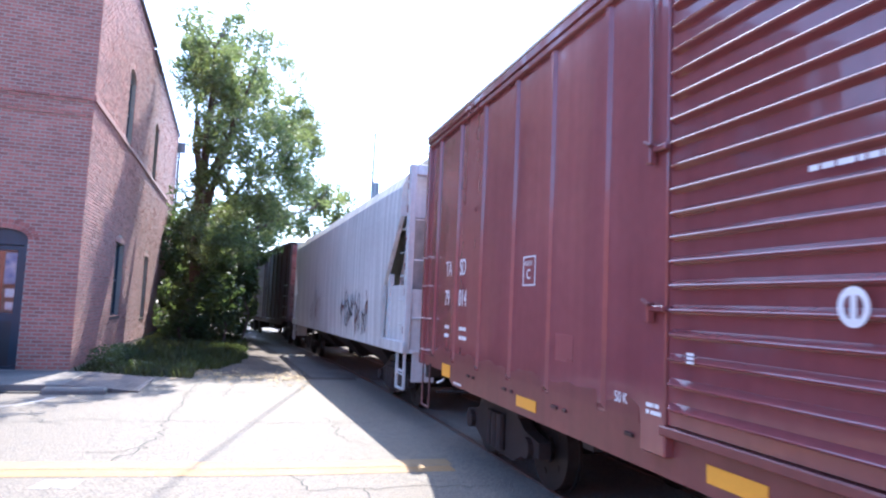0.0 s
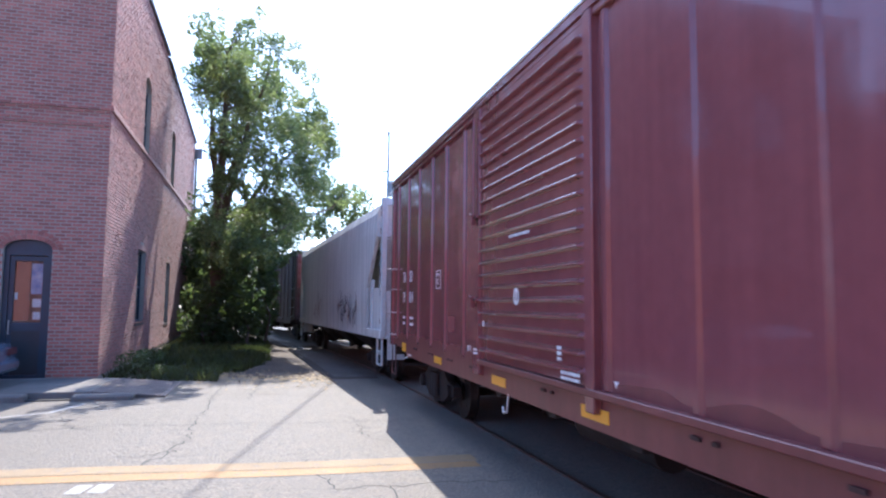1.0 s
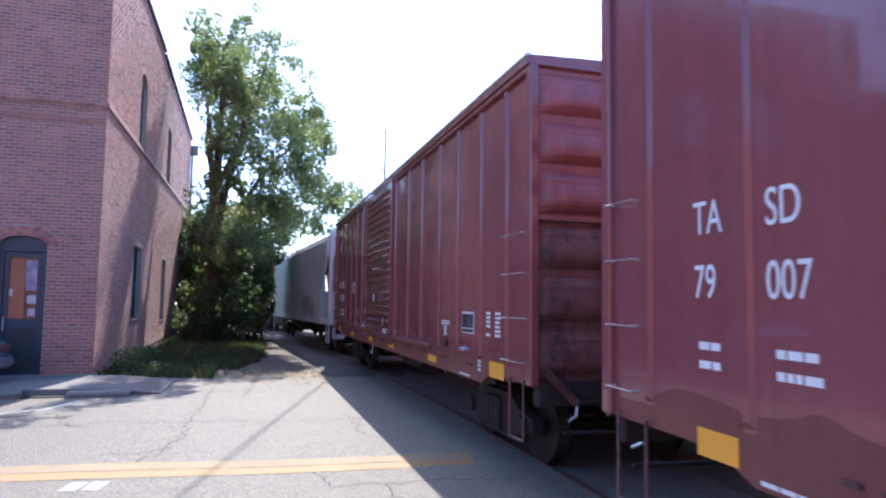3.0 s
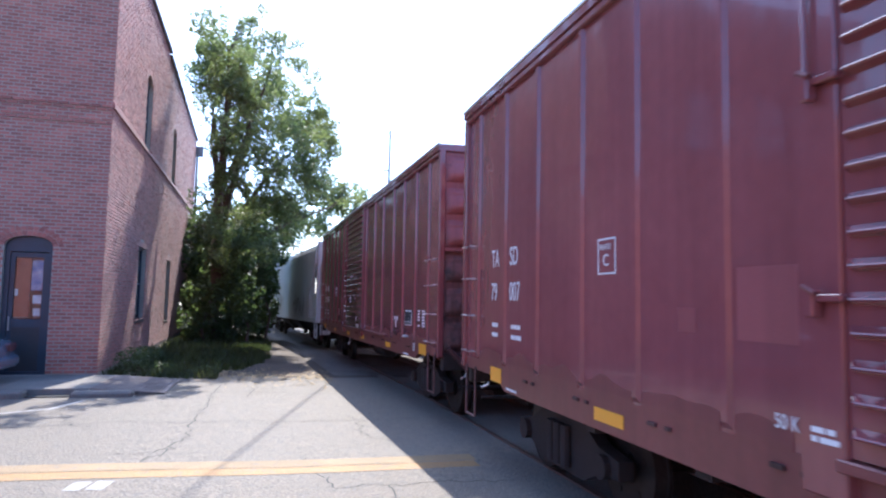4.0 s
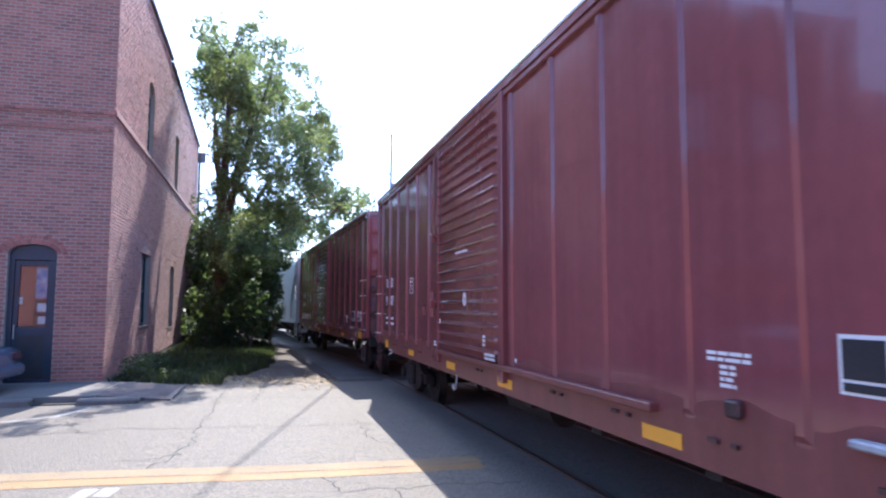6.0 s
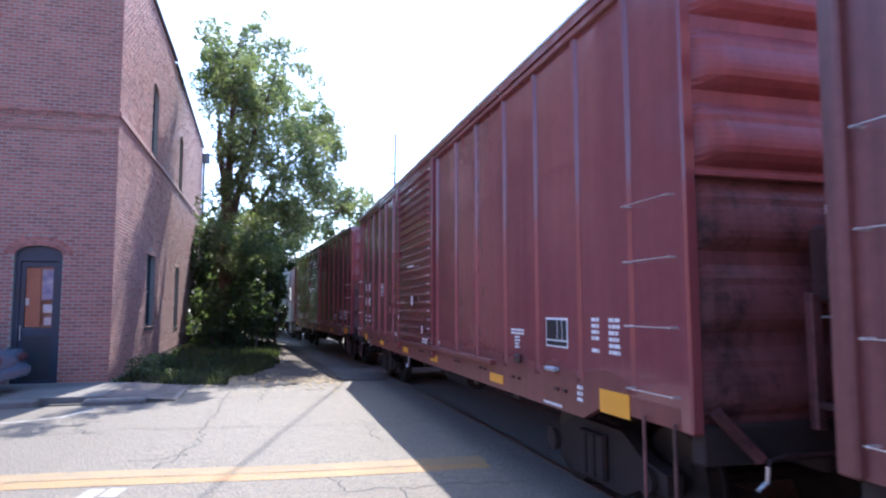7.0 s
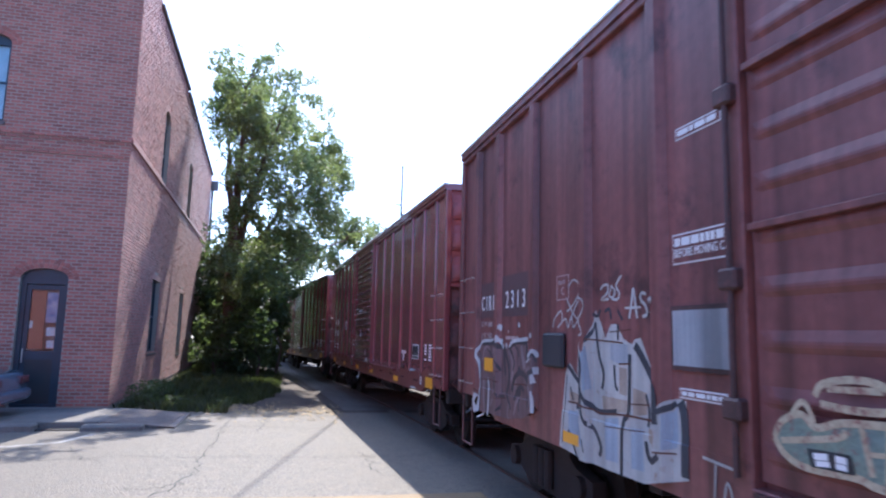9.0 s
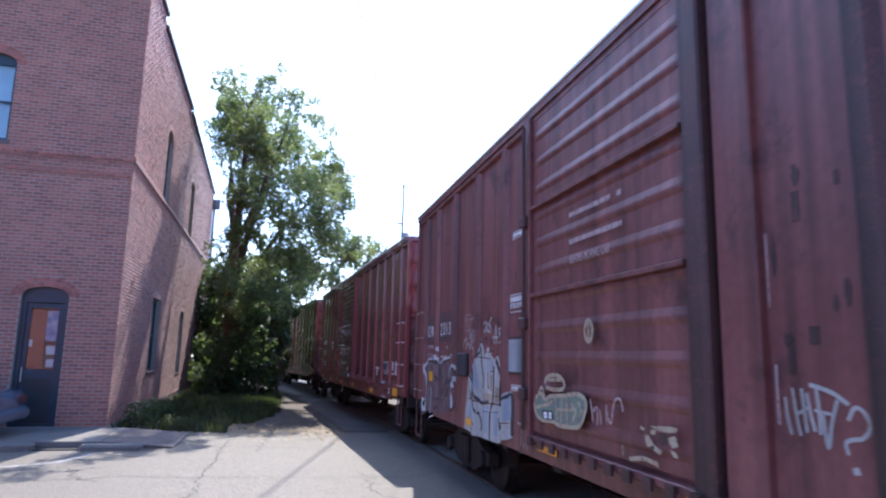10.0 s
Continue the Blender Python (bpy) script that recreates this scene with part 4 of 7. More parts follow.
def red_boxcar(number, label):
    length, top = 15.0, 4.41
    car = empty("boxcar", label, "boxcar", "train of freight cars")
    h = length / 2
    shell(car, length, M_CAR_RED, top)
    for u in (0.5, 1.42, 2.3, 3.22, 4.05, 4.97, 8.72, 9.77, 10.7, 11.72, 12.6, 13.5, 14.32):
        for s in (-1, 1):
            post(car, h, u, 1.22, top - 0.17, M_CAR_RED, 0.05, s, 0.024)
    for s in (-1, 1):
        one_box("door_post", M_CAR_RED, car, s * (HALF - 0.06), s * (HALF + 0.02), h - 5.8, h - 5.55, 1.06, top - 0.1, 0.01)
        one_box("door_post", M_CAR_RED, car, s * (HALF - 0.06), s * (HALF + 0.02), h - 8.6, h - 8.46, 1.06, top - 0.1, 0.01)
        bm = bmesh.new()
        box(bm, s * (HALF - 0.04), s * (HALF - 0.005), h - 8.46, h - 5.8, 1.26, top - 0.16)
        if s < 0:
            ridged(bm, -HALF + 0.003, h - 8.44, h - 5.82, 1.3, top - 0.2, 20, 0.055, 0.022)
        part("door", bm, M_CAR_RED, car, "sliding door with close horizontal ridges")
    one_box("door_rail", M_CAR_SILL, car, -HALF - 0.03, -HALF + 0.05, h - 11.4, h - 5.75, 1.19, 1.25, 0.008)
    lock = new("latch")
    lock.parent = car
    bm = bmesh.new()
    bar(bm, (-HALF - 0.05, h - 5.66, 2.95), (-HALF - 0.05, h - 5.66, top - 0.2), 0.013, 8)
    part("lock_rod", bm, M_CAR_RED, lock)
    for z in (1.99, 2.99):
        bm = bmesh.new()
        bar(bm, (-HALF - 0.095, h - 5.73, z - 0.02), (-HALF - 0.095, h - 5.66, z + 0.015), 0.012, 8)
        part("lock_handle", bm, M_CAR_SILL, lock, "worn latch handle")
    for z in (1.95, 2.95):
        bm = bmesh.new()
        box(bm, -HALF - 0.07, -HALF - 0.02, h - 5.84, h - 5.66, z - 0.018, z + 0.018, 0.006)
        box(bm, -HALF - 0.09, -HALF - 0.03, h - 5.71, h - 5.66, z - 0.09, z + 0.04, 0.008)
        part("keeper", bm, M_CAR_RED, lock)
    ladder(car, h, 14.38, 14.94, (1.28, 1.72, 2.18, 2.59))
    ladder(car, h, 0.08, 0.42, (1.28, 1.72, 2.18, 2.59))
    stirrup(car, h, 14.5, 14.85)
    stirrup(car, h, 0.15, 0.5)
    for r in ((1.0, 1.34, 1.0, 1.16), (3.45, 3.88, 1.0, 1.1), (6.1, 6.54, 1.0, 1.1), (8.28, 8.72, 1.0, 1.1), (11.2, 11.64, 0.99, 1.09), (13.84, 14.28, 1.03, 1.21)):
        reflector(car, h, *r)
    # lettering
    skin = 0.05
    for words, u, z, size in (("TA", 0.98, 2.24, 0.285), ("SD", 1.56, 2.24, 0.285), ("79", 0.98, 1.86, 0.285), (number, 1.56, 1.86, 0.285)):
        lettering("lettering", words, size, on_side(h, u, z, -skin + 0.004), M_LETTER, car, "white stencilled lettering", 0.7)
    for k, (u0, u1, z) in enumerate(((1.02, 1.2, 1.6), (1.02, 1.2, 1.49), (1.62, 1.9, 1.6), (1.62, 1.9, 1.49))):
        blocks("lettering", car, h, u0, u1, z, z + 0.075, 1, M_LETTER, "small white stencilled lettering", -skin + 0.001, k + 5, 1.0)
    box_c = new("plate_mark")
    box_c.parent = car
    for u0, u1, z0, z1 in ((3.5, 3.77, 2.13, 2.143), (3.5, 3.77, 2.397, 2.41), (3.5, 3.513, 2.13, 2.41), (3.757, 3.77, 2.13, 2.41)):
        plate("border", box_c, h, u0, u1, z0, z1, M_LETTER, -skin + 0.001, 0.003)
    lettering("letter", "C", 0.13, on_side(h, 3.58, 2.17, -skin + 0.004), M_LETTER, box_c)
    lettering("letter", "PLATE", 0.06, on_side(h, 3.535, 2.31, -skin + 0.004), M_LETTER, box_c)
    lettering("lettering", "50 K", 0.105, on_side(h, 5.14 if number == "014" else 5.32, 1.28, -skin + 0.004), M_LETTER, car, "", 0.8)
    # the ring mark on the door
    mark = 7.1 if number == "014" else 7.32
    bm = bmesh.new()
    for k in range(20):
        g0, g1 = k * math.tau / 20, (k + 1) * math.tau / 20
        pts = [(r * math.cos(g), 1.15 * r * math.sin(g)) for r, g in ((0.058, g0), (0.092, g0), (0.092, g1), (0.058, g1))]
        bm.faces.new([bm.verts.new((-HALF - 0.058, h - mark + 0.82 * a, 1.98 + 0.82 * b)) for a, b in pts])
    box(bm, -HALF - 0.06, -HALF - 0.056, h - mark - 0.014, h - mark + 0.014, 1.92, 2.04)
    part("ring_mark", bm, M_LETTER, car, "white painted ring with a bar")
    blocks("lettering", car, h, 6.88, 7.42, 2.58, 2.625, 1, M_LETTER, "small white stencilled lettering", 0.05, 3, 1.0)
    blocks("lettering", car, h, 8.1, 8.44, 1.27, 1.36, 2, M_LETTER, "small white stencilled lettering", 0.05, 8, 1.0)
    blocks("lettering", car, h, 5.62, 5.77, 1.29, 1.375, 2, M_LETTER, "", 0.022, 9, 1.0)
    blocks("lettering", car, h, 6.04, 6.1, 1.64, 1.71, 3, M_LETTER, "", 0.05, 19, 1.0)
    blocks("lettering", car, h, 8.03, 8.11, 1.42, 1.56, 3, M_LETTER, "", 0.05, 20, 1.0)
    blocks("lettering", car, h, 11.9, 12.26, 1.565, 1.635, 2, M_LETTER, "small white stencilled lettering", -skin + 0.001, 10, 1.0)
    blocks("lettering", car, h, 12.01, 12.14, 1.42, 1.56, 4, M_LETTER, "small white stencilled lettering", -skin + 0.001, 16, 1.0)
    blocks("lettering", car, h, 13.72, 13.84, 1.48, 1.78, 6, M_LETTER, "column of small white figures", -skin + 0.001, 11, 0.95)
    blocks("lettering", car, h, 14.0, 14.16, 1.48, 1.78, 6, M_LETTER, "column of small white figures", -skin + 0.001, 12, 0.95)
    blocks("lettering", car, h, 13.45, 13.55, 1.05, 1.2, 3, M_LETTER, "", -0.045, 13, 0.95)
    blocks("lettering", car, h, 12.75, 13.15, 0.945, 0.985, 1, M_LETTER, "", -0.045, 14, 1.0)
    blocks("lettering", car, h, 1.5, 1.8, 0.95, 0.99, 1, M_LETTER, "", -0.045, 15, 1.0)
    sign = plate("stencil_panel", car, h, 12.82, 13.28, 1.49, 1.76, M_LETTER, -skin + 0.001, 0.003, "black and white stencil panel")
    for r in ((12.84, 13.06, 1.56, 1.74), (13.08, 13.16, 1.56, 1.74), (13.18, 13.26, 1.56, 1.74), (12.84, 13.26, 1.505, 1.545)):
        plate("black_field", sign, h, *r, M_BLACK, -skin + 0.005, 0.003)
    bm = bmesh.new()
    hook = [(-HALF + 0.05, h - 6.62, 0.95), (-HALF + 0.03, h - 6.62, 0.76), (-HALF + 0.03, h - 6.52, 0.74), (-HALF + 0.03, h - 6.5, 0.8)]
    for a, b in zip(hook, hook[1:]):
        bar(bm, a, b, 0.013, 6)
    part("release_rod", bm, M_STEELBAR, car, "bright bent rod hanging below the sill")
    # dented lower edge of each side sheet, its paint mimicking a wavy reflection, and a white smear past the door
    rng = random.Random(int(number) + 3)
    ribs = (0.5, 1.42, 2.3, 3.22, 4.05, 4.97, 5.5), (8.72, 9.77, 10.7, 11.72, 12.6, 13.5, 14.32)
    for row in ribs:
        for a, b in zip(row, row[1:]):
            verts, faces, n0 = [], [], rng.uniform(0, 50)
            for k in range(13):
                uu = a + 0.06 + (b - a - 0.12) * k / 12
                rise = 0.07 + 0.05 * noise.noise((n0, uu * 4, 0)) + 0.04 * math.sin(math.pi * k / 12)
                verts += [(-HALF + 0.0445, h - uu, 1.2), (-HALF + 0.0445, h - uu, 1.235), (-HALF + 0.0497, h - uu, 1.235 + rise)]
                if k:
                    m = 3 * k
                    faces += [(m - 3, m, m + 1, m - 2), (m - 2, m + 1, m + 2, m - 1)]
            raw("reflection_lip", verts, faces, M_CAR_SILL, car)
    bm = bmesh.new()
    field(bm, h, [(8.79, 1.34), (8.81, 1.31), (8.83, 1.28), (8.84, 1.31), (8.87, 1.335)], -0.046)
    part("paint_smear", bm, M_LETTER, car, "small white paint smear")
    # repainted patches
    for r in PATCHES[number]:
        plate("repaint_patch", car, h, *r, M_REPAINT, -skin + 0.0005, 0.0015, "rectangle of fresher red paint")
    # bolts and small brackets on the sill
    for u in np.arange(2.0, 13.4, 1.1):
        if any(r0 - 0.3 < u < r1 + 0.05 for r0, r1 in ((3.45, 3.88), (6.1, 6.54), (8.28, 8.72), (11.2, 11.64))):
            continue
        plate("bracket", car, h, u, u + 0.09, 1.1, 1.125, M_CAR_DARK, -0.046, 0.02)
        plate("bracket", car, h, u + 0.2, u + 0.25, 1.1, 1.125, M_CAR_DARK, -0.046, 0.02)
    one_box("jack_pad", M_CAR_DARK, car, -HALF + 0.0, -HALF + 0.05, h - 12.2, h - 12.08, 1.27, 1.37, 0.015)
    one_box("brake_step", M_GREYPATCH, car, -HALF - 0.02, -HALF + 0.05, h - 13.1, h - 12.9, 1.27, 1.31, 0.01)
    # brake gear on the rear end
    bm = bmesh.new()
    for k in range(16):
        g0, g1 = k * math.tau / 16, (k + 1) * math.tau / 16
        bar(bm, (-0.38 + 0.26 * math.cos(g0), -h - 0.28, 2.16 + 0.26 * math.sin(g0)), (-0.38 + 0.26 * math.cos(g1), -h - 0.28, 2.16 + 0.26 * math.sin(g1)), 0.018, 6)
    for k in range(3):
        g = k * math.tau / 3
        bar(bm, (-0.38, -h - 0.26, 2.16), (-0.38 + 0.26 * math.cos(g), -h - 0.28, 2.16 + 0.26 * math.sin(g)), 0.014, 6)
    part("brake_wheel", bm, M_CAR_DARK, car, "hand brake wheel on the end wall")
    one_box("brake_box", M_CAR_DARK, car, -0.55, -0.2, -h - 0.24, -h - 0.02, 1.88, 2.4, 0.03)
    one_box("crossover_platform", M_CAR_DARK, car, -0.6, 1.0, -h - 0.32, -h - 0.08, 1.2, 1.24)
    bm = bmesh.new()
    bar(bm, (-0.54, -h - 0.3, 1.79), (1.2, -h - 0.3, 1.79), 0.009, 6)
    for x in (-0.54, 0.33, 1.2):
        bar(bm, (x, -h - 0.3, 1.79), (x, -h - 0.02, 1.79), 0.009, 6)
    part("hand_rail", bm, M_STEELBAR, car, "thin steel rail across the end")
    # air hoses and valve beside the brake box
    bm = bmesh.new()
    pts = [(-0.2, -h - 0.2, 2.1), (-0.12, -h - 0.26, 1.95), (-0.14, -h - 0.26, 1.6), (0.1, -h - 0.2, 1.35)]
    for a, b in zip(pts, pts[1:]):
        bar(bm, a, b, 0.025, 6)
    part("brake_chain", bm, M_UNDER, car)
    one_box("valve_box", M_UNDER, car, -0.3, 0.3, -h - 0.22, -h - 0.04, 1.3, 1.7, 0.03)
    one_box("tag_plate", M_LETTER, car, -0.475, -0.425, -h - 0.32, -h - 0.308, 1.7, 1.87)
    one_box("tag_plate", M_LETTER, car, -0.21, -0.15, -h - 0.232, -h - 0.222, 1.55, 1.6)
    bm = bmesh.new()
    for k in range(6):
        box(bm, -0.46 + k * 0.1, -0.375 + k * 0.1, -h - 0.105, -h - 0.1, 2.48, 2.54)
    part("end_lettering", bm, M_LETTER, car, "small white stencilled lettering on the end")
    return car


def old_boxcar(paint=M_CAR_OLD, plain=False):
    length, top = 15.2, 4.53
    car = empty("boxcar", "plain brown boxcar ahead of the hopper, tree shade in its colour" if plain else "weathered red-brown boxcar covered in spray paint", "boxcar", "train of freight cars")
    h = length / 2
    shell(car, length, paint, top, 1.12)
    for u in (0.72, 1.55, 2.66, 3.82, 4.92, 9.76, 10.9, 12.0, 13.1, 14.3):
        for s in (-1, 1):
            post(car, h, u, 1.2, top - 0.17, M_CAR_DARK if u == 9.76 else paint, 0.11, s)
    for s in (-1, 1):
        one_box("door_post", paint, car, s * (HALF - 0.06), s * (HALF + 0.04), h - 5.86, h - 5.7, 1.06, top - 0.1, 0.01)
        one_box("door_post", M_CAR_DARK, car, s * (HALF - 0.06), s * (HALF + 0.045), h - 8.7, h - 8.5, 1.06, top - 0.1, 0.015)
        one_box("door_stop", paint, car, s * (HALF - 0.06), s * (HALF + 0.0), h - 9.06, h - 8.74, 1.06, top - 0.1, 0.012)
        bm = bmesh.new()
        box(bm, s * (HALF - 0.04), s * (HALF - 0.005), h - 8.5, h - 5.88, 1.2, top - 0.16)
        if s < 0:
            ridged(bm, -HALF + 0.003, h - 8.48, h - 5.9, 1.22, top - 0.2, 11, 0.018)
        part("door", bm, paint, car, "grimy sliding door with horizontal ribs")
    for z in (2.52, 3.42):
        one_box("door_seam", paint, car, -HALF - 0.055, -HALF + 0.0, h - 8.48, h - 5.9, z - 0.02, z + 0.02, 0.005)
    one_box("door_rail", paint, car, -HALF - 0.04, -HALF + 0.05, h - 12.0, h - 5.8, 1.1, 1.16, 0.008)
    for k in range(12):
        one_box("rail_bracket", M_CAR_DARK, car, -HALF - 0.075, -HALF - 0.05, h - 6.0 - k * 0.26, h - 5.9 - k * 0.26, 1.07, 1.15)
    bm = bmesh.new()
    bar(bm, (-HALF - 0.07, h - 5.78, 1.2), (-HALF - 0.07, h - 5.78, top - 0.2), 0.018, 8)
    part("lock_rod", bm, M_CAR_DARK, car)
    for z in (1.55, 2.25, 3.3):
        one_box("keeper", M_CAR_DARK, car, -HALF - 0.1, -HALF - 0.02, h - 5.85, h - 5.7, z - 0.06, z + 0.06, 0.015)
    ladder(car, h, 0.14, 0.68, (1.29, 1.74, 2.21, 2.66))
    ladder(car, h, 14.5, 15.1, (1.29, 1.74, 2.21, 2.66))
    stirrup(car, h, 0.2, 0.62)
    if plain:
        return car
    for r in ((1.05, 1.48, 1.48, 1.64), (3.38, 3.83, 1.0, 1.09), (5.9, 6.36, 1.02, 1.09), (8.3, 8.7, 1.0, 1.08)):
        plate("reflector", car, h, *r, M_REFLECT, -0.038, 0.006, "yellow reflective patch")
    skin = 0.05
    plate("overpaint", car, h, 0.86, 1.44, 2.13, 2.56, M_PATCHPAINT, -skin + 0.001, 0.002, "dark painted-over panel")
    plate("overpaint", car, h, 1.66, 2.5, 2.13, 2.6, M_PATCHPAINT, -skin + 0.001, 0.002, "dark painted-over panel")
    one_box("side_box", M_SLATE, car, -HALF + 0.0, -HALF + skin, h - 3.42, h - 2.96, 1.63, 1.95, 0.022, "dark battered box on the side")
    for words, u, z, size, m, wide in (("C I R R", 0.88, 2.17, 0.26, M_LETTER, 0.71), ("2 3 1 3", 1.78, 2.17, 0.28, M_LETTER, 0.8), ("LD LMT 160400", 0.88, 2.0, 0.09, M_LETTER_OLD, 0.72), ("LT WT  59600", 0.88, 1.86, 0.09, M_LETTER_OLD, 0.78)):
        lettering("lettering", words, size, on_side(h, u, z, -skin + 0.005), m, car, "white stencilled lettering", wide)
    blocks("lettering", car, h, 1.8, 2.2, 1.86, 1.92, 1, M_LETTER_OLD, "faded small lettering", -skin + 0.001, 4, 0.9)
    mark = new("plate_mark")
    mark.parent = car
    for u0, u1, z0, z1 in ((3.21, 3.47, 2.25, 2.26), (3.21, 3.47, 2.47, 2.48), (3.21, 3.22, 2.25, 2.48), (3.46, 3.47, 2.25, 2.48)):
        plate("border", mark, h, u0, u1, z0, z1, M_LETTER_OLD, -skin + 0.001, 0.003)
    lettering("letter", "C", 0.1, on_side(h, 3.31, 2.28, -skin + 0.004), M_LETTER_OLD, mark)
    lettering("letter", "PLATE", 0.06, on_side(h, 3.25, 2.38, -skin + 0.004), M_LETTER_OLD, mark, "", 0.9)
    # label panels beside the door
    for u0, u1, z0, z1, rows, seed in ((5.14, 5.6, 3.23, 3.31, 1, 2), (5.12, 5.58, 1.545, 1.61, 1, 3)):
        pan = plate("label_panel", car, h, u0, u1, z0, z1, M_LETTER, -skin + 0.002, 0.003, "white bordered warning label")
        plate("field", pan, h, u0 + 0.01, u1 - 0.01, z0 + 0.01, z1 - 0.01, paint, -skin + 0.006, 0.002)
        blocks("wording", pan, h, u0 + 0.03, u1 - 0.03, z0 + 0.01, z1 - 0.01, rows, M_LETTER, "", -skin + 0.009, seed, 1.0)
    pan = plate("label_panel", car, h, 5.08, 5.69, 2.4, 2.6, M_LETTER, -skin + 0.002, 0.003, "white bordered warning label beside the door")
    plate("field", pan, h, 5.09, 5.68, 2.41, 2.59, paint, -skin + 0.006, 0.002)
    blocks("wording", pan, h, 5.11, 5.66, 2.5, 2.59, 1, M_LETTER, "", -skin + 0.009, 7, 1.0)
    lettering("wording", "BEFORE MOVING CAR", 0.08, on_side(h, 5.1, 2.43, -skin + 0.011), M_LETTER, pan, "", 0.72)
    pl = plate("grey_plate", car, h, 5.06, 5.69, 1.72, 2.13, M_CAR_DARK, -skin + 0.001, 0.02, "grey sheet metal plate riveted on")
    plate("face", pl, h, 5.09, 5.66, 1.75, 2.1, M_GREYPATCH, -skin + 0.022, 0.003)
    lettering("lettering", "BEFORE MOVING CAR", 0.105, on_side(h, 6.85, 2.7, 0.05), M_LETTER_OLD, car, "faded lettering across the door", 0.68)
    for z, seed in ((2.88, 6), (3.12, 9)):
        blocks("lettering", car, h, 6.85, 7.75, z, z + 0.07, 1, M_LETTER_OLD, "faded lettering across the door", 0.05, seed, 0.9)
    for k, (u, z, w, d) in enumerate(((9.28, 2.62, 0.05, 0.16), (9.34, 2.0, 0.06, 0.09), (9.55, 2.75, 0.03, 0.07), (9.08, 2.2, 0.012, 0.4), (9.1, 1.6, 0.015, 0.3))):
        plate("stain", car, h, u, u + w, z, z + d, M_CAR_DARK if k < 3 else M_LETTER_OLD, -skin + 0.001, 0.002, "worn smear on the panel")
    spray(car, h)
    return car


SPRAY_RIBS = (0.72, 1.55, 2.66, 3.82, 4.92)


def drape(bm, front, lift):
    """Lays flat paint onto the side sheet, over its ribs and its sill."""
    for u in SPRAY_RIBS:
        for k in (-0.11, -0.055, 0.055, 0.11):
            bmesh.ops.bisect_plane(bm, geom=bm.verts[:] + bm.edges[:] + bm.faces[:], plane_co=(0, front - u - k, 0), plane_no=(0, 1, 0))
    for z in (1.255, 1.265):
        bmesh.ops.bisect_plane(bm, geom=bm.verts[:] + bm.edges[:] + bm.faces[:], plane_co=(0, 0, z), plane_no=(0, 0, 1))
    for v in bm.verts:
        near = min(abs(front - v.co.y - u) for u in SPRAY_RIBS)
        out = 0.0 if near <= 0.056 else -0.052 * min(1.0, (near - 0.055) / 0.055)
        if v.co.z < 1.26:
            out = max(out, -0.045)
        v.co.x = -HALF - out - lift


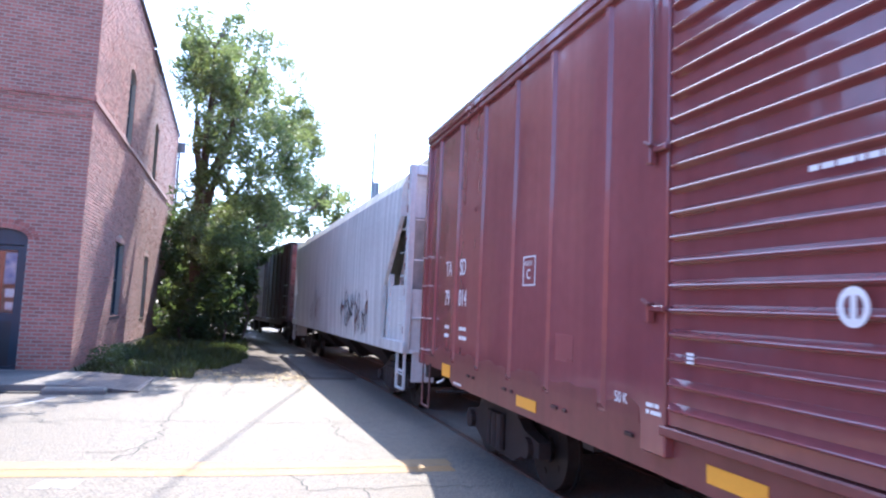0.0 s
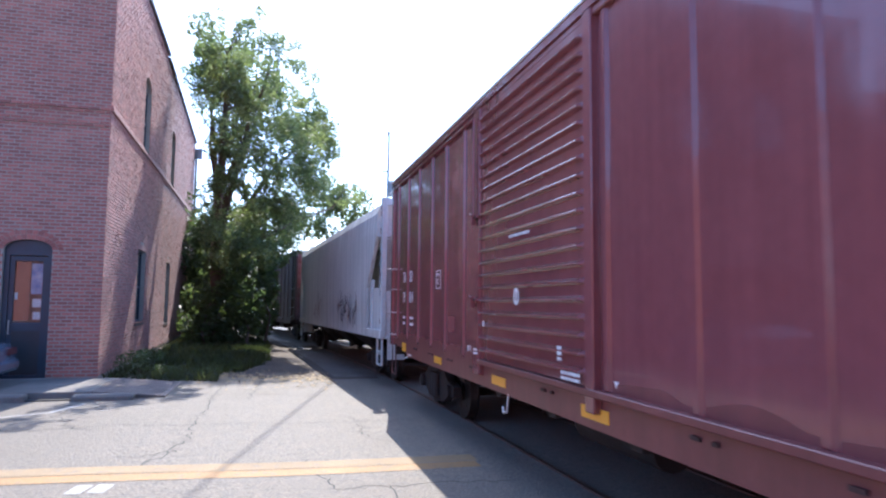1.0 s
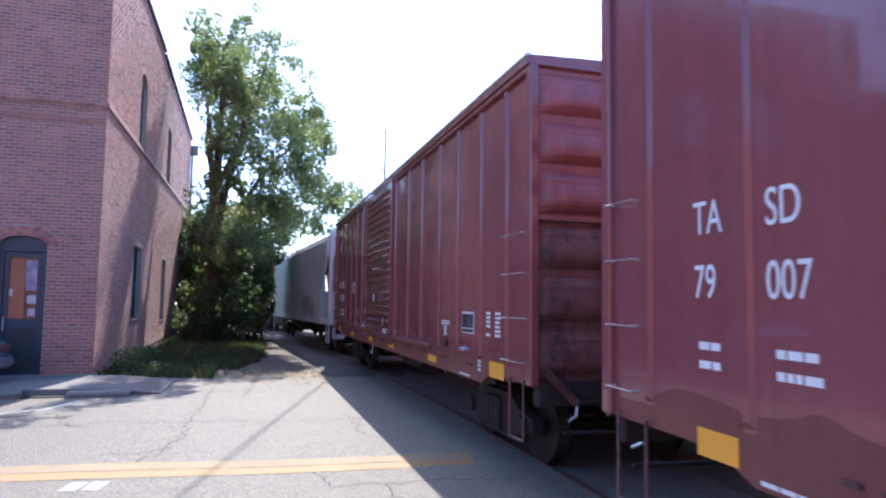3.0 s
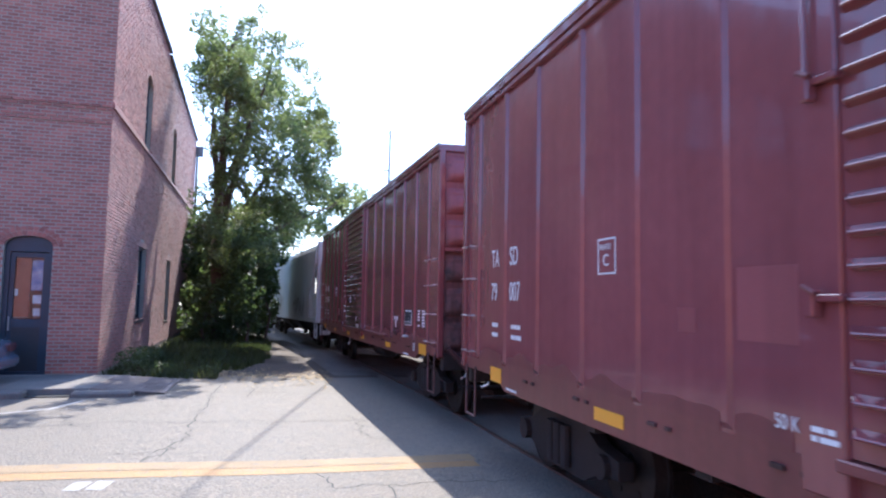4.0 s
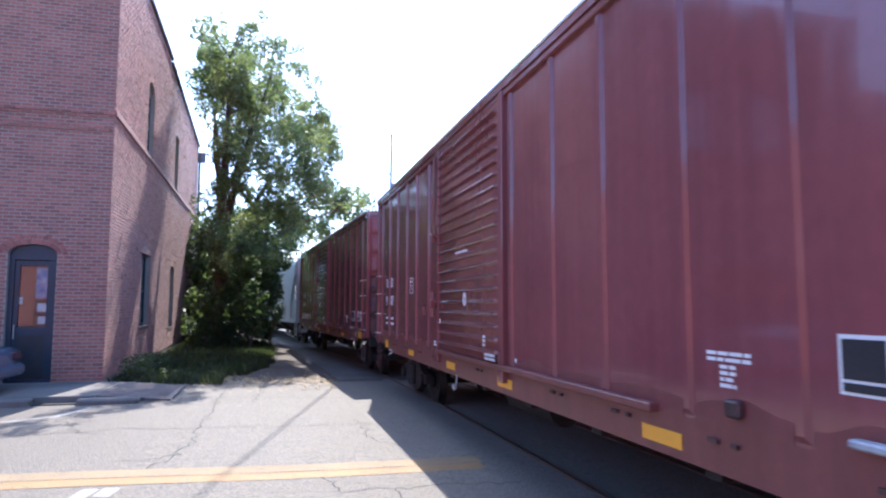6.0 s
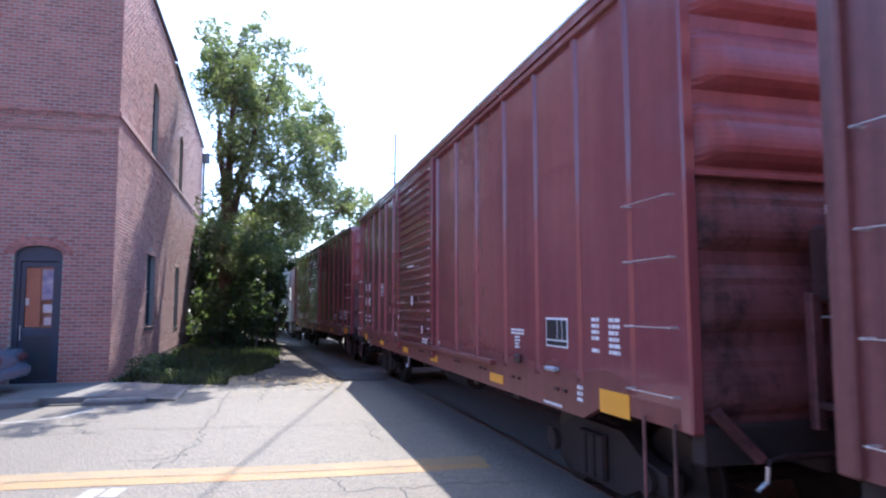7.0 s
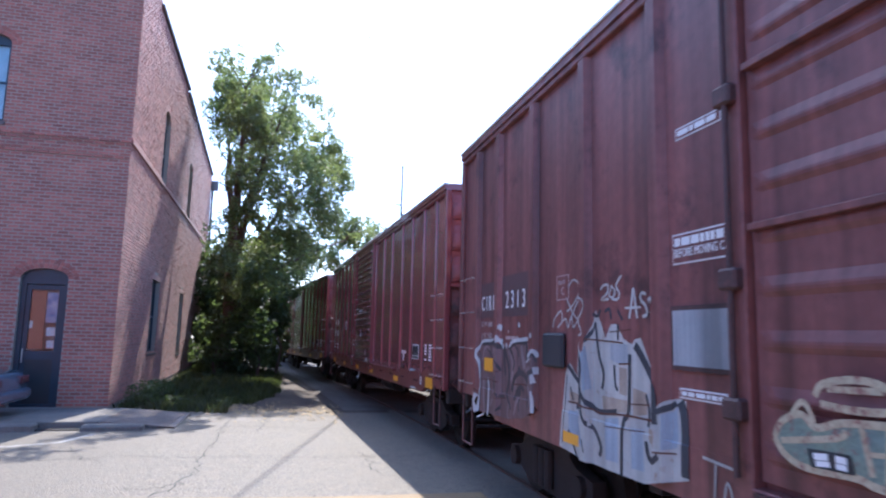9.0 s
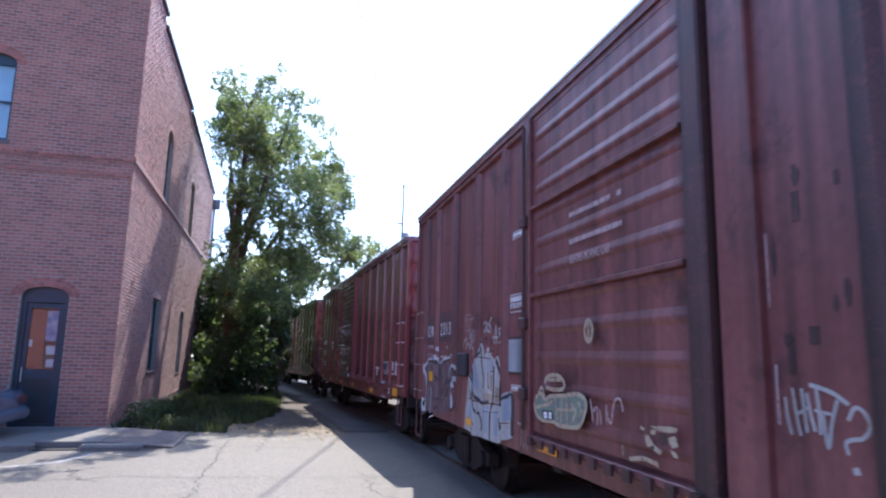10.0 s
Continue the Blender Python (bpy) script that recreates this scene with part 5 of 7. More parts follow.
def spray(car, h):
    """Sprayed lettering in flat layers that follow the side."""
    base = -0.05
    o1, o2, o3 = 0.003, 0.005, 0.007
    art = new("spray_painting")
    art.parent = car
    # first piece, lilac-grey letters with dark shading and a white edge
    bm = bmesh.new()
    field(bm, h, [(0.80, 1.68), (0.93, 1.82), (1.51, 1.85), (1.70, 1.78), (1.82, 1.79), (2.02, 1.84), (2.54, 1.85), (2.54, 1.68), (2.71, 1.75), (2.76, 1.67), (2.74, 1.45), (2.67, 1.15), (2.36, 1.06), (1.93, 1.00), (1.49, 0.99), (0.85, 0.96)], o1)
    drape(bm, h, o1)
    part("grey_fill", bm, M_SPRAYGREY, art)
    bm = bmesh.new()
    stroke(bm, h, [(0.93, 1.59), (1.00, 1.73), (1.13, 1.78), (1.22, 1.72)], 0.035, o2)
    stroke(bm, h, [(1.33, 1.69), (1.42, 1.77), (1.54, 1.73)], 0.035, o2)
    stroke(bm, h, [(2.29, 1.81), (2.33, 1.70), (2.39, 1.57)], 0.07, o2)
    stroke(bm, h, [(0.99, 1.36), (1.02, 1.18), (1.05, 0.98)], 0.05, o2)
    stroke(bm, h, [(2.25, 1.25), (2.16, 1.19), (2.09, 1.06)], 0.035, o2)
    stroke(bm, h, [(1.90, 1.75), (2.01, 1.64), (2.03, 1.53), (1.98, 1.42)], 0.04, o2)
    stroke(bm, h, [(1.29, 1.08), (1.41, 1.21), (1.55, 1.28)], 0.035, o2)
    stroke(bm, h, [(2.43, 1.57), (2.54, 1.56), (2.66, 1.60)], 0.04, o2)
    stroke(bm, h, [(2.57, 1.47), (2.65, 1.33), (2.65, 1.21)], 0.03, o2)
    stroke(bm, h, [(1.94, 1.18), (1.89, 1.05), (1.95, 1.00)], 0.03, o2)
    drape(bm, h, o2 - 0.001)
    tagged(part("pale_shading", bm, M_SPRAYLILAC, art), kind="stuff")
    bm = bmesh.new()
    stroke(bm, h, [(0.93, 1.81), (1.21, 1.82), (1.48, 1.83), (1.62, 1.79), (1.75, 1.77), (1.77, 1.59), (1.81, 1.47)], 0.06, o2)
    stroke(bm, h, [(0.88, 1.66), (0.89, 1.35), (0.89, 1.00)], 0.02, o2)
    stroke(bm, h, [(1.13, 1.75), (1.27, 1.69), (1.34, 1.62)], 0.028, o2)
    stroke(bm, h, [(1.77, 1.75), (1.87, 1.63), (1.93, 1.51), (1.90, 1.36), (1.84, 1.28)], 0.055, o2)
    stroke(bm, h, [(1.93, 1.77), (2.04, 1.82), (2.25, 1.85), (2.44, 1.84), (2.51, 1.82)], 0.045, o2)
    stroke(bm, h, [(1.91, 1.79), (2.02, 1.71), (2.08, 1.62), (2.04, 1.53)], 0.035, o2)
    stroke(bm, h, [(2.04, 1.83), (2.17, 1.77), (2.23, 1.69)], 0.025, o2)
    stroke(bm, h, [(2.43, 1.66), (2.58, 1.66), (2.71, 1.73), (2.75, 1.66)], 0.025, o2)
    stroke(bm, h, [(2.01, 1.31), (2.09, 1.45), (2.23, 1.52), (2.38, 1.51), (2.49, 1.44), (2.58, 1.34), (2.60, 1.20)], 0.06, o2)
    stroke(bm, h, [(2.11, 1.22), (2.17, 1.32), (2.28, 1.38), (2.37, 1.34)], 0.045, o2)
    stroke(bm, h, [(1.56, 1.44), (1.58, 1.24), (1.80, 1.23)], 0.035, o2)
    stroke(bm, h, [(1.84, 1.28), (1.94, 1.18), (2.00, 1.11)], 0.035, o2)
    stroke(bm, h, [(2.48, 1.50), (2.63, 1.54), (2.75, 1.57)], 0.055, o2)
    stroke(bm, h, [(1.49, 1.63), (1.59, 1.59), (1.66, 1.51)], 0.035, o2)
    stroke(bm, h, [(2.24, 1.11), (2.23, 1.19), (2.26, 1.25)], 0.025, o2)
    stroke(bm, h, [(1.14, 1.38), (1.12, 1.16), (1.11, 0.97)], 0.022, o2)
    field(bm, h, [(2.43, 1.81), (2.54, 1.83), (2.54, 1.69), (2.43, 1.66)], o2)
    field(bm, h, [(2.15, 1.28), (2.23, 1.35), (2.30, 1.36), (2.28, 1.28), (2.21, 1.27)], o2)
    field(bm, h, [(1.57, 1.03), (1.69, 1.16), (1.68, 1.08)], o2)
    field(bm, h, [(2.20, 1.57), (2.25, 1.60), (2.28, 1.54), (2.21, 1.53)], o2)
    drape(bm, h, o2)
    tagged(part("dark_shading", bm, M_SPRAYDARK, art), kind="stuff")
    bm = bmesh.new()
    stroke(bm, h, [(0.81, 0.96), (0.85, 1.26), (0.83, 1.54), (0.78, 1.69), (0.93, 1.83), (1.24, 1.85), (1.51, 1.87)], 0.038, o3)
    stroke(bm, h, [(1.92, 1.79), (2.03, 1.85), (2.25, 1.87), (2.57, 1.87), (2.55, 1.69), (2.61, 1.71), (2.72, 1.77), (2.77, 1.71)], 0.04, o3)
    stroke(bm, h, [(1.17, 1.39), (1.22, 1.25), (1.21, 1.06), (1.18, 0.95)], 0.055, o3)
    stroke(bm, h, [(0.78, 1.18), (0.74, 1.07), (0.80, 0.95)], 0.075, o3)
    stroke(bm, h, [(2.43, 1.65), (2.55, 1.65), (2.67, 1.69)], 0.018, o3)
    stroke(bm, h, [(2.67, 1.48), (2.74, 1.50)], 0.09, o3)
    stroke(bm, h, [(2.69, 1.37), (2.71, 1.27), (2.71, 1.16)], 0.05, o3)
    stroke(bm, h, [(2.75, 1.61), (2.76, 1.54)], 0.06, o3)
    stroke(bm, h, [(0.57, 1.55), (0.57, 1.44)], 0.03, o3)
    for u, z, r in ((1.60, 1.87, 0.045), (1.68, 1.84, 0.04), (1.83, 1.80, 0.03), (1.65, 2.01, 0.035), (1.89, 1.96, 0.018), (2.68, 1.92, 0.028), (2.23, 2.03, 0.03), (1.72, 1.79, 0.03)):
        field(bm, h, [(u + r * (1 + 0.25 * math.sin(3 * k + 40 * u)) * math.cos(k * math.tau / 14), z + r * (1 + 0.25 * math.cos(2 * k + 30 * z)) * math.sin(k * math.tau / 14)) for k in range(14)], o3)
    drape(bm, h, o3)
    part("white_edge", bm, M_SPRAYEDGE, art)
    bm = bmesh.new()
    stroke(bm, h, [(0.85, 1.36), (1.26, 1.38), (1.63, 1.38)], 0.012, o3)
    stroke(bm, h, [(2.07, 1.39), (2.37, 1.41), (2.57, 1.40)], 0.012, o3)
    stroke(bm, h, [(1.50, 1.50), (1.64, 1.50)], 0.008, o3)
    stroke(bm, h, [(1.58, 1.19), (1.85, 1.22)], 0.01, o3)
    drape(bm, h, o3 + 0.001)
    tagged(part("rust_streak", bm, M_RUST, art, "rusty seam through the paint"), kind="stuff")
    # second piece, tall white letters with dark shading, blue-grey washes and rusty seams
    bm = bmesh.new()
    field(bm, h, [(3.28, 0.94), (3.36, 1.40), (3.40, 1.60), (3.49, 1.69), (3.64, 1.58), (3.64, 1.68), (3.66, 1.89), (3.75, 1.85), (3.81, 1.77), (3.87, 1.89), (3.93, 2.03), (3.98, 2.14), (4.07, 2.03), (4.14, 1.91), (4.23, 2.02), (4.32, 2.02), (4.42, 1.91), (4.54, 1.87), (4.58, 1.91), (4.66, 1.92), (4.77, 1.75), (4.83, 1.68), (4.88, 1.56), (4.91, 1.46), (5.01, 1.52), (5.11, 1.54), (5.18, 1.53), (5.19, 1.32), (5.20, 1.05), (4.69, 0.92), (4.19, 0.91), (3.74, 0.91)], o1)
    drape(bm, h, o1)
    part("white_fill", bm, M_SPRAYWHITE, art)
    bm = bmesh.new()
    field(bm, h, [(3.79, 1.77), (3.88, 1.85), (3.92, 1.50), (3.83, 1.47)], o2)
    field(bm, h, [(4.97, 1.42), (5.09, 1.48), (5.09, 1.23), (4.96, 1.19)], o2)
    field(bm, h, [(3.47, 1.28), (3.74, 1.29), (3.82, 1.04), (3.47, 1.01)], o2)
    field(bm, h, [(4.13, 1.29), (4.33, 1.32), (4.33, 0.99), (4.14, 0.98)], o2)
    field(bm, h, [(4.52, 1.27), (4.68, 1.28), (4.69, 1.00), (4.52, 0.99)], o2)
    drape(bm, h, o2 - 0.001)
    tagged(part("blue_wash", bm, M_SPRAYPALE, art), kind="stuff")
    bm = bmesh.new()
    field(bm, h, [(4.08, 1.46), (4.47, 1.46), (4.47, 1.37), (4.10, 1.34)], o2)
    field(bm, h, [(4.54, 1.56), (4.73, 1.54), (4.73, 1.39), (4.54, 1.36)], o2)
    field(bm, h, [(4.74, 1.30), (4.87, 1.31), (4.88, 1.19), (4.76, 1.21)], o2)
    field(bm, h, [(4.35, 1.70), (4.47, 1.69), (4.46, 1.49), (4.35, 1.50)], o2)
    field(bm, h, [(3.47, 1.45), (3.67, 1.43), (3.69, 1.34), (3.49, 1.35)], o2)
    drape(bm, h, o2 - 0.0015)
    tagged(part("cream_wash", bm, M_SPRAYBUFF, art), kind="stuff")
    bm = bmesh.new()
    field(bm, h, [(4.22, 1.87), (4.48, 1.87), (4.49, 1.72), (4.35, 1.72), (4.22, 1.75)], o2)
    drape(bm, h, o2 - 0.0005)
    part("grey_patch", bm, M_GREYPATCH, art)
    bm = bmesh.new()
    stroke(bm, h, [(3.44, 1.67), (3.61, 1.57), (3.73, 1.48), (3.74, 1.33), (3.62, 1.33)], 0.045, o3)
    stroke(bm, h, [(3.50, 1.48), (3.56, 1.37)], 0.025, o3)
    stroke(bm, h, [(3.70, 1.85), (3.79, 1.69), (3.78, 1.48), (3.91, 1.37), (4.04, 1.33), (4.31, 1.36)], 0.045, o3)
    stroke(bm, h, [(3.78, 1.44), (3.82, 1.26), (3.98, 1.17), (4.07, 1.06), (4.04, 0.99)], 0.04, o3)
    stroke(bm, h, [(3.98, 2.03), (4.03, 1.79), (4.11, 1.63), (4.08, 1.51)], 0.035, o3)
    stroke(bm, h, [(3.93, 2.11), (4.01, 2.09), (4.07, 2.14)], 0.028, o3)
    stroke(bm, h, [(4.14, 2.12), (4.21, 2.14), (4.24, 2.06)], 0.028, o3)
    stroke(bm, h, [(4.34, 2.13), (4.41, 2.05)], 0.028, o3)
    stroke(bm, h, [(3.87, 1.88), (3.94, 1.98), (3.99, 2.04)], 0.028, o3)
    stroke(bm, h, [(4.28, 1.71), (4.29, 1.57), (4.33, 1.52)], 0.03, o3)
    stroke(bm, h, [(4.51, 1.80), (4.50, 1.59), (4.48, 1.37), (4.40, 1.28), (4.38, 0.91)], 0.045, o3)
    stroke(bm, h, [(4.58, 1.87), (4.68, 1.78), (4.79, 1.66), (4.88, 1.56), (4.89, 1.43), (4.90, 1.35)], 0.065, o3)
    stroke(bm, h, [(4.80, 1.64), (4.90, 1.45), (4.99, 1.46), (5.08, 1.51)], 0.04, o3)
    stroke(bm, h, [(5.12, 1.52), (5.16, 1.41), (5.16, 1.06)], 0.08, o3)
    stroke(bm, h, [(4.72, 1.53), (4.76, 1.41), (4.74, 1.31)], 0.03, o3)
    stroke(bm, h, [(4.72, 1.21), (4.75, 1.11), (4.83, 1.09), (4.93, 1.15)], 0.045, o3)
    stroke(bm, h, [(3.47, 1.11), (3.58, 0.99), (3.64, 0.91)], 0.03, o3)
    stroke(bm, h, [(4.34, 2.02), (4.34, 1.90)], 0.028, o3)
    stroke(bm, h, [(3.85, 0.98), (3.81, 1.08)], 0.02, o3)
    stroke(bm, h, [(3.34, 0.97), (3.40, 1.38), (3.44, 1.58)], 0.014, o3)
    drape(bm, h, o2)
    tagged(part("slate_shadow", bm, M_SPRAYBLUE, art), kind="stuff")
    bm = bmesh.new()
    stroke(bm, h, [(3.46, 1.35), (3.82, 1.35), (4.06, 1.32), (4.40, 1.35), (4.82, 1.36)], 0.016, o3)
    stroke(bm, h, [(3.87, 1.90), (4.42, 1.88)], 0.012, o3)
    stroke(bm, h, [(4.35, 1.72), (4.52, 1.73)], 0.011, o3)
    stroke(bm, h, [(4.83, 1.16), (5.08, 1.19)], 0.011, o3)
    stroke(bm, h, [(4.50, 1.44), (4.77, 1.46)], 0.009, o3)
    stroke(bm, h, [(4.13, 1.23), (4.70, 1.27)], 0.007, o3)
    stroke(bm, h, [(4.21, 1.96), (4.54, 1.98)], 0.008, o3)
    drape(bm, h, o3)
    tagged(part("rust_streak", bm, M_RUST, art, "rusty seam through the paint"), kind="stuff")
    # thin tags above
    for pts, w, *shut in (
            ([(3.47, 2.37), (3.56, 2.42), (3.67, 2.38), (3.67, 2.29), (3.56, 2.20), (3.43, 2.14)], 0.020),
            ([(3.42, 2.27), (3.53, 2.15), (3.65, 2.07), (3.77, 2.08), (3.85, 2.16), (3.84, 2.22), (3.75, 2.25), (3.65, 2.22), (3.56, 2.13), (3.49, 2.06)], 0.020),
            ([(3.12, 2.00), (3.16, 2.08), (3.30, 2.15), (3.33, 2.06), (3.23, 2.00), (3.40, 2.08), (3.45, 2.00), (3.53, 2.09), (3.56, 2.00), (3.68, 2.07), (3.77, 2.03), (3.82, 1.95), (3.77, 1.93)], 0.020),
            ([(4.07, 2.30), (4.11, 2.33), (4.19, 2.33), (4.18, 2.27), (4.08, 2.22), (4.20, 2.22)], 0.023),
            ([(4.24, 2.30), (4.21, 2.25), (4.26, 2.23), (4.30, 2.27), (4.25, 2.32)], 0.020, True),
            ([(4.40, 2.39), (4.32, 2.32), (4.37, 2.25), (4.33, 2.21), (4.25, 2.22)], 0.023),
            ([(4.51, 2.06), (4.55, 2.20), (4.57, 2.28), (4.60, 2.15), (4.62, 2.06)], 0.029),
            ([(4.45, 2.14), (4.67, 2.14)], 0.020),
            ([(4.74, 2.23), (4.68, 2.24), (4.67, 2.19), (4.73, 2.15), (4.75, 2.09), (4.69, 2.07)], 0.026),
            ([(4.76, 2.19), (4.88, 2.19), (4.80, 2.10), (4.86, 2.10)], 0.026),
            ([(5.34, 1.22), (5.62, 1.2)], 0.02),
            ([(5.46, 1.2), (5.44, 0.99)], 0.02),
            ([(5.52, 0.98), (5.56, 1.12), (5.62, 0.98)], 0.018)):
        bm = bmesh.new()
        stroke(bm, h, pts, w * 0.9, o2 - 0.05, bool(shut))
        drape(bm, h, o2)
        part("tag", bm, M_SPRAYWHITE, art, "thin white sprayed tag")
    # teal and cream piece on the door
    out = 0.056
    bm = bmesh.new()
    field(bm, h, [(6.05, 1.45), (6.10, 1.53), (6.22, 1.58), (6.31, 1.53), (6.46, 1.57), (6.74, 1.59), (6.96, 1.62), (7.10, 1.60), (7.15, 1.55), (7.12, 1.47), (7.03, 1.37), (6.88, 1.34), (6.62, 1.33), (6.51, 1.35), (6.24, 1.34), (6.11, 1.38)], out)
    part("green_fill", bm, M_SPRAYGREEN, art)
    bm = bmesh.new()
    stroke(bm, h, [(6.05, 1.45), (6.10, 1.53), (6.22, 1.58), (6.31, 1.53), (6.46, 1.57), (6.74, 1.59), (6.96, 1.62), (7.10, 1.60), (7.15, 1.55), (7.12, 1.47), (7.03, 1.37), (6.88, 1.34), (6.62, 1.33), (6.51, 1.35), (6.24, 1.34), (6.11, 1.38)], 0.035, out + 0.002, True)
    part("cream_outline", bm, M_SPRAYCREAM, art)
    bm = bmesh.new()
    stroke(bm, h, [(6.09, 1.44), (6.42, 1.50), (6.47, 1.54)], 0.03, out + 0.002)
    stroke(bm, h, [(6.17, 1.58), (6.24, 1.64), (6.30, 1.55)], 0.03, out + 0.002)
    part("cream_loop", bm, M_SPRAYCREAM, art)
    bm = bmesh.new()
    stroke(bm, h, [(6.55, 1.56), (6.59, 1.37)], 0.03, out + 0.002)
    stroke(bm, h, [(6.68, 1.57), (6.66, 1.35)], 0.028, out + 0.002)
    stroke(bm, h, [(6.78, 1.58), (6.79, 1.34)], 0.028, out + 0.002)
    stroke(bm, h, [(6.86, 1.54), (6.95, 1.47), (6.88, 1.38)], 0.028, out + 0.002)
    stroke(bm, h, [(6.58, 1.46), (6.97, 1.49)], 0.022, out + 0.002)
    stroke(bm, h, [(6.99, 1.56), (7.06, 1.51), (7.02, 1.44)], 0.022, out + 0.002)
    part("cream_letter_bar", bm, M_SPRAYCREAM, art)
    bm = bmesh.new()
    stroke(bm, h, [(6.31, 1.67), (6.36, 1.73), (6.53, 1.76), (6.67, 1.74), (6.74, 1.68), (6.68, 1.64), (6.49, 1.63), (6.34, 1.64)], 0.035, out + 0.002)
    stroke(bm, h, [(6.38, 1.71), (6.66, 1.72)], 0.03, out + 0.002)
    part("cream_halo", bm, M_SPRAYCREAM, art)
    bm = bmesh.new()
    stroke(bm, h, [(7.95, 1.46), (8.00, 1.45)], 0.02, out + 0.002)
    stroke(bm, h, [(7.71, 1.31), (7.71, 1.24)], 0.02, out + 0.002)
    stroke(bm, h, [(7.80, 1.23), (7.98, 1.26), (8.15, 1.25)], 0.03, out + 0.002)
    stroke(bm, h, [(8.15, 1.25), (8.14, 1.23)], 0.02, out + 0.002)
    part("cream_underline", bm, M_SPRAYCREAM, art)
    bm = bmesh.new()
    field(bm, h, [(8.07, 1.48), (8.16, 1.49), (8.29, 1.50), (8.37, 1.50), (8.37, 1.47), (8.25, 1.46), (8.16, 1.46)], out)
    field(bm, h, [(7.99, 1.42), (8.02, 1.35), (8.10, 1.33), (8.18, 1.31), (8.20, 1.34), (8.10, 1.37), (8.05, 1.42)], out)
    field(bm, h, [(8.27, 1.43), (8.35, 1.45), (8.38, 1.39), (8.31, 1.37), (8.28, 1.40)], out)
    field(bm, h, [(8.29, 1.36), (8.35, 1.35), (8.38, 1.32), (8.32, 1.32)], out)
    field(bm, h, [(8.08, 1.46), (8.14, 1.46), (8.12, 1.43), (8.07, 1.43)], out)
    part("cream_lettering", bm, M_SPRAYCREAM, art)
    bm = bmesh.new()
    for k in range(16):
        g0, g1 = k * math.tau / 16, (k + 1) * math.tau / 16
        field(bm, h, [(7.2 + r * math.cos(g), 2.13 + 1.2 * r * math.sin(g)) for r, g in ((0.05, g0), (0.085, g0), (0.085, g1), (0.05, g1))], out)
    stroke(bm, h, [(7.2, 2.05), (7.2, 2.21)], 0.03, out)
    part("painted_ring", bm, M_SPRAYCREAM, art)
    bm = bmesh.new()
    field(bm, h, [(6.25, 1.43), (6.49, 1.44), (6.51, 1.36), (6.27, 1.35)], out + 0.004)
    part("black_blot", bm, M_BLACK, art)
    bm = bmesh.new()
    stroke(bm, h, [(6.29, 1.40), (6.37, 1.41)], 0.03, out + 0.006)
    stroke(bm, h, [(6.41, 1.41), (6.47, 1.41)], 0.03, out + 0.006)
    stroke(bm, h, [(6.30, 1.37), (6.38, 1.38)], 0.025, out + 0.006)
    stroke(bm, h, [(6.41, 1.38), (6.47, 1.38)], 0.025, out + 0.006)
    part("white_mark", bm, M_LETTER, art)
    bm = bmesh.new()
    field(bm, h, [(8.18, 1.45), (8.26, 1.46), (8.28, 1.40), (8.21, 1.37), (8.15, 1.40)], out + 0.003)
    field(bm, h, [(8.06, 1.35), (8.11, 1.36), (8.12, 1.34), (8.08, 1.33)], out + 0.003)
    part("black_blot", bm, M_CAR_DARK, art)
    bm = bmesh.new()
    stroke(bm, h, [(7.22, 1.60), (7.24, 1.51), (7.26, 1.42)], 0.02, out)
    stroke(bm, h, [(7.26, 1.50), (7.33, 1.54), (7.33, 1.41)], 0.018, out)
    stroke(bm, h, [(7.37, 1.53), (7.39, 1.42)], 0.018, out)
    stroke(bm, h, [(7.47, 1.57), (7.48, 1.43)], 0.02, out)
    stroke(bm, h, [(7.48, 1.52), (7.54, 1.44), (7.58, 1.56), (7.62, 1.62), (7.69, 1.62), (7.72, 1.54)], 0.02, out)
    part("tag", bm, M_LETTER_OLD, art)
    # dark scuffs on the panel past the door
    grime = random.Random(8)
    for k in range(6):
        bm = bmesh.new()
        z, u, w, d = grime.uniform(1.9, 3.4), grime.uniform(9.08, 9.6), grime.uniform(0.015, 0.04), grime.uniform(0.02, 0.09)
        field(bm, h, [(u + w * math.cos(g) * (1 + noise.noise((k, 2 * g, 7))), z + d * math.sin(g) * (1 + noise.noise((k, 2 * g, 9)))) for g in np.linspace(0, math.tau, 22)[:-1]], -0.047)
        part("scuff", bm, M_CAR_DARK, art, "dark scuff on the panel")
    # the question tag past the door
    for pts, w in (
            ([(9.16, 1.74), (9.17, 1.64), (9.19, 1.56)], 0.018),
            ([(9.21, 1.79), (9.23, 1.65), (9.25, 1.56)], 0.02),
            ([(9.27, 1.79), (9.28, 1.69), (9.29, 1.58)], 0.02),
            ([(9.30, 1.77), (9.32, 1.66), (9.34, 1.59)], 0.02),
            ([(9.23, 1.66), (9.30, 1.70)], 0.016),
            ([(9.36, 1.79), (9.37, 1.69), (9.37, 1.58)], 0.02),
            ([(9.32, 1.81), (9.45, 1.78), (9.54, 1.73)], 0.022),
            ([(9.48, 1.75), (9.44, 1.64), (9.41, 1.52), (9.39, 1.69)], 0.02),
            ([(9.34, 1.69), (9.44, 1.68)], 0.016),
            ([(9.53, 1.66), (9.57, 1.72), (9.62, 1.70), (9.64, 1.64), (9.60, 1.59), (9.55, 1.58), (9.51, 1.56), (9.52, 1.51)], 0.02),
            ([(9.55, 1.46), (9.56, 1.43)], 0.035),
    ):
        bm = bmesh.new()
        stroke(bm, h, pts, w, -0.046)
        part("question_tag", bm, M_SPRAYWHITE, art, "white scrawled tag ending in a question mark")


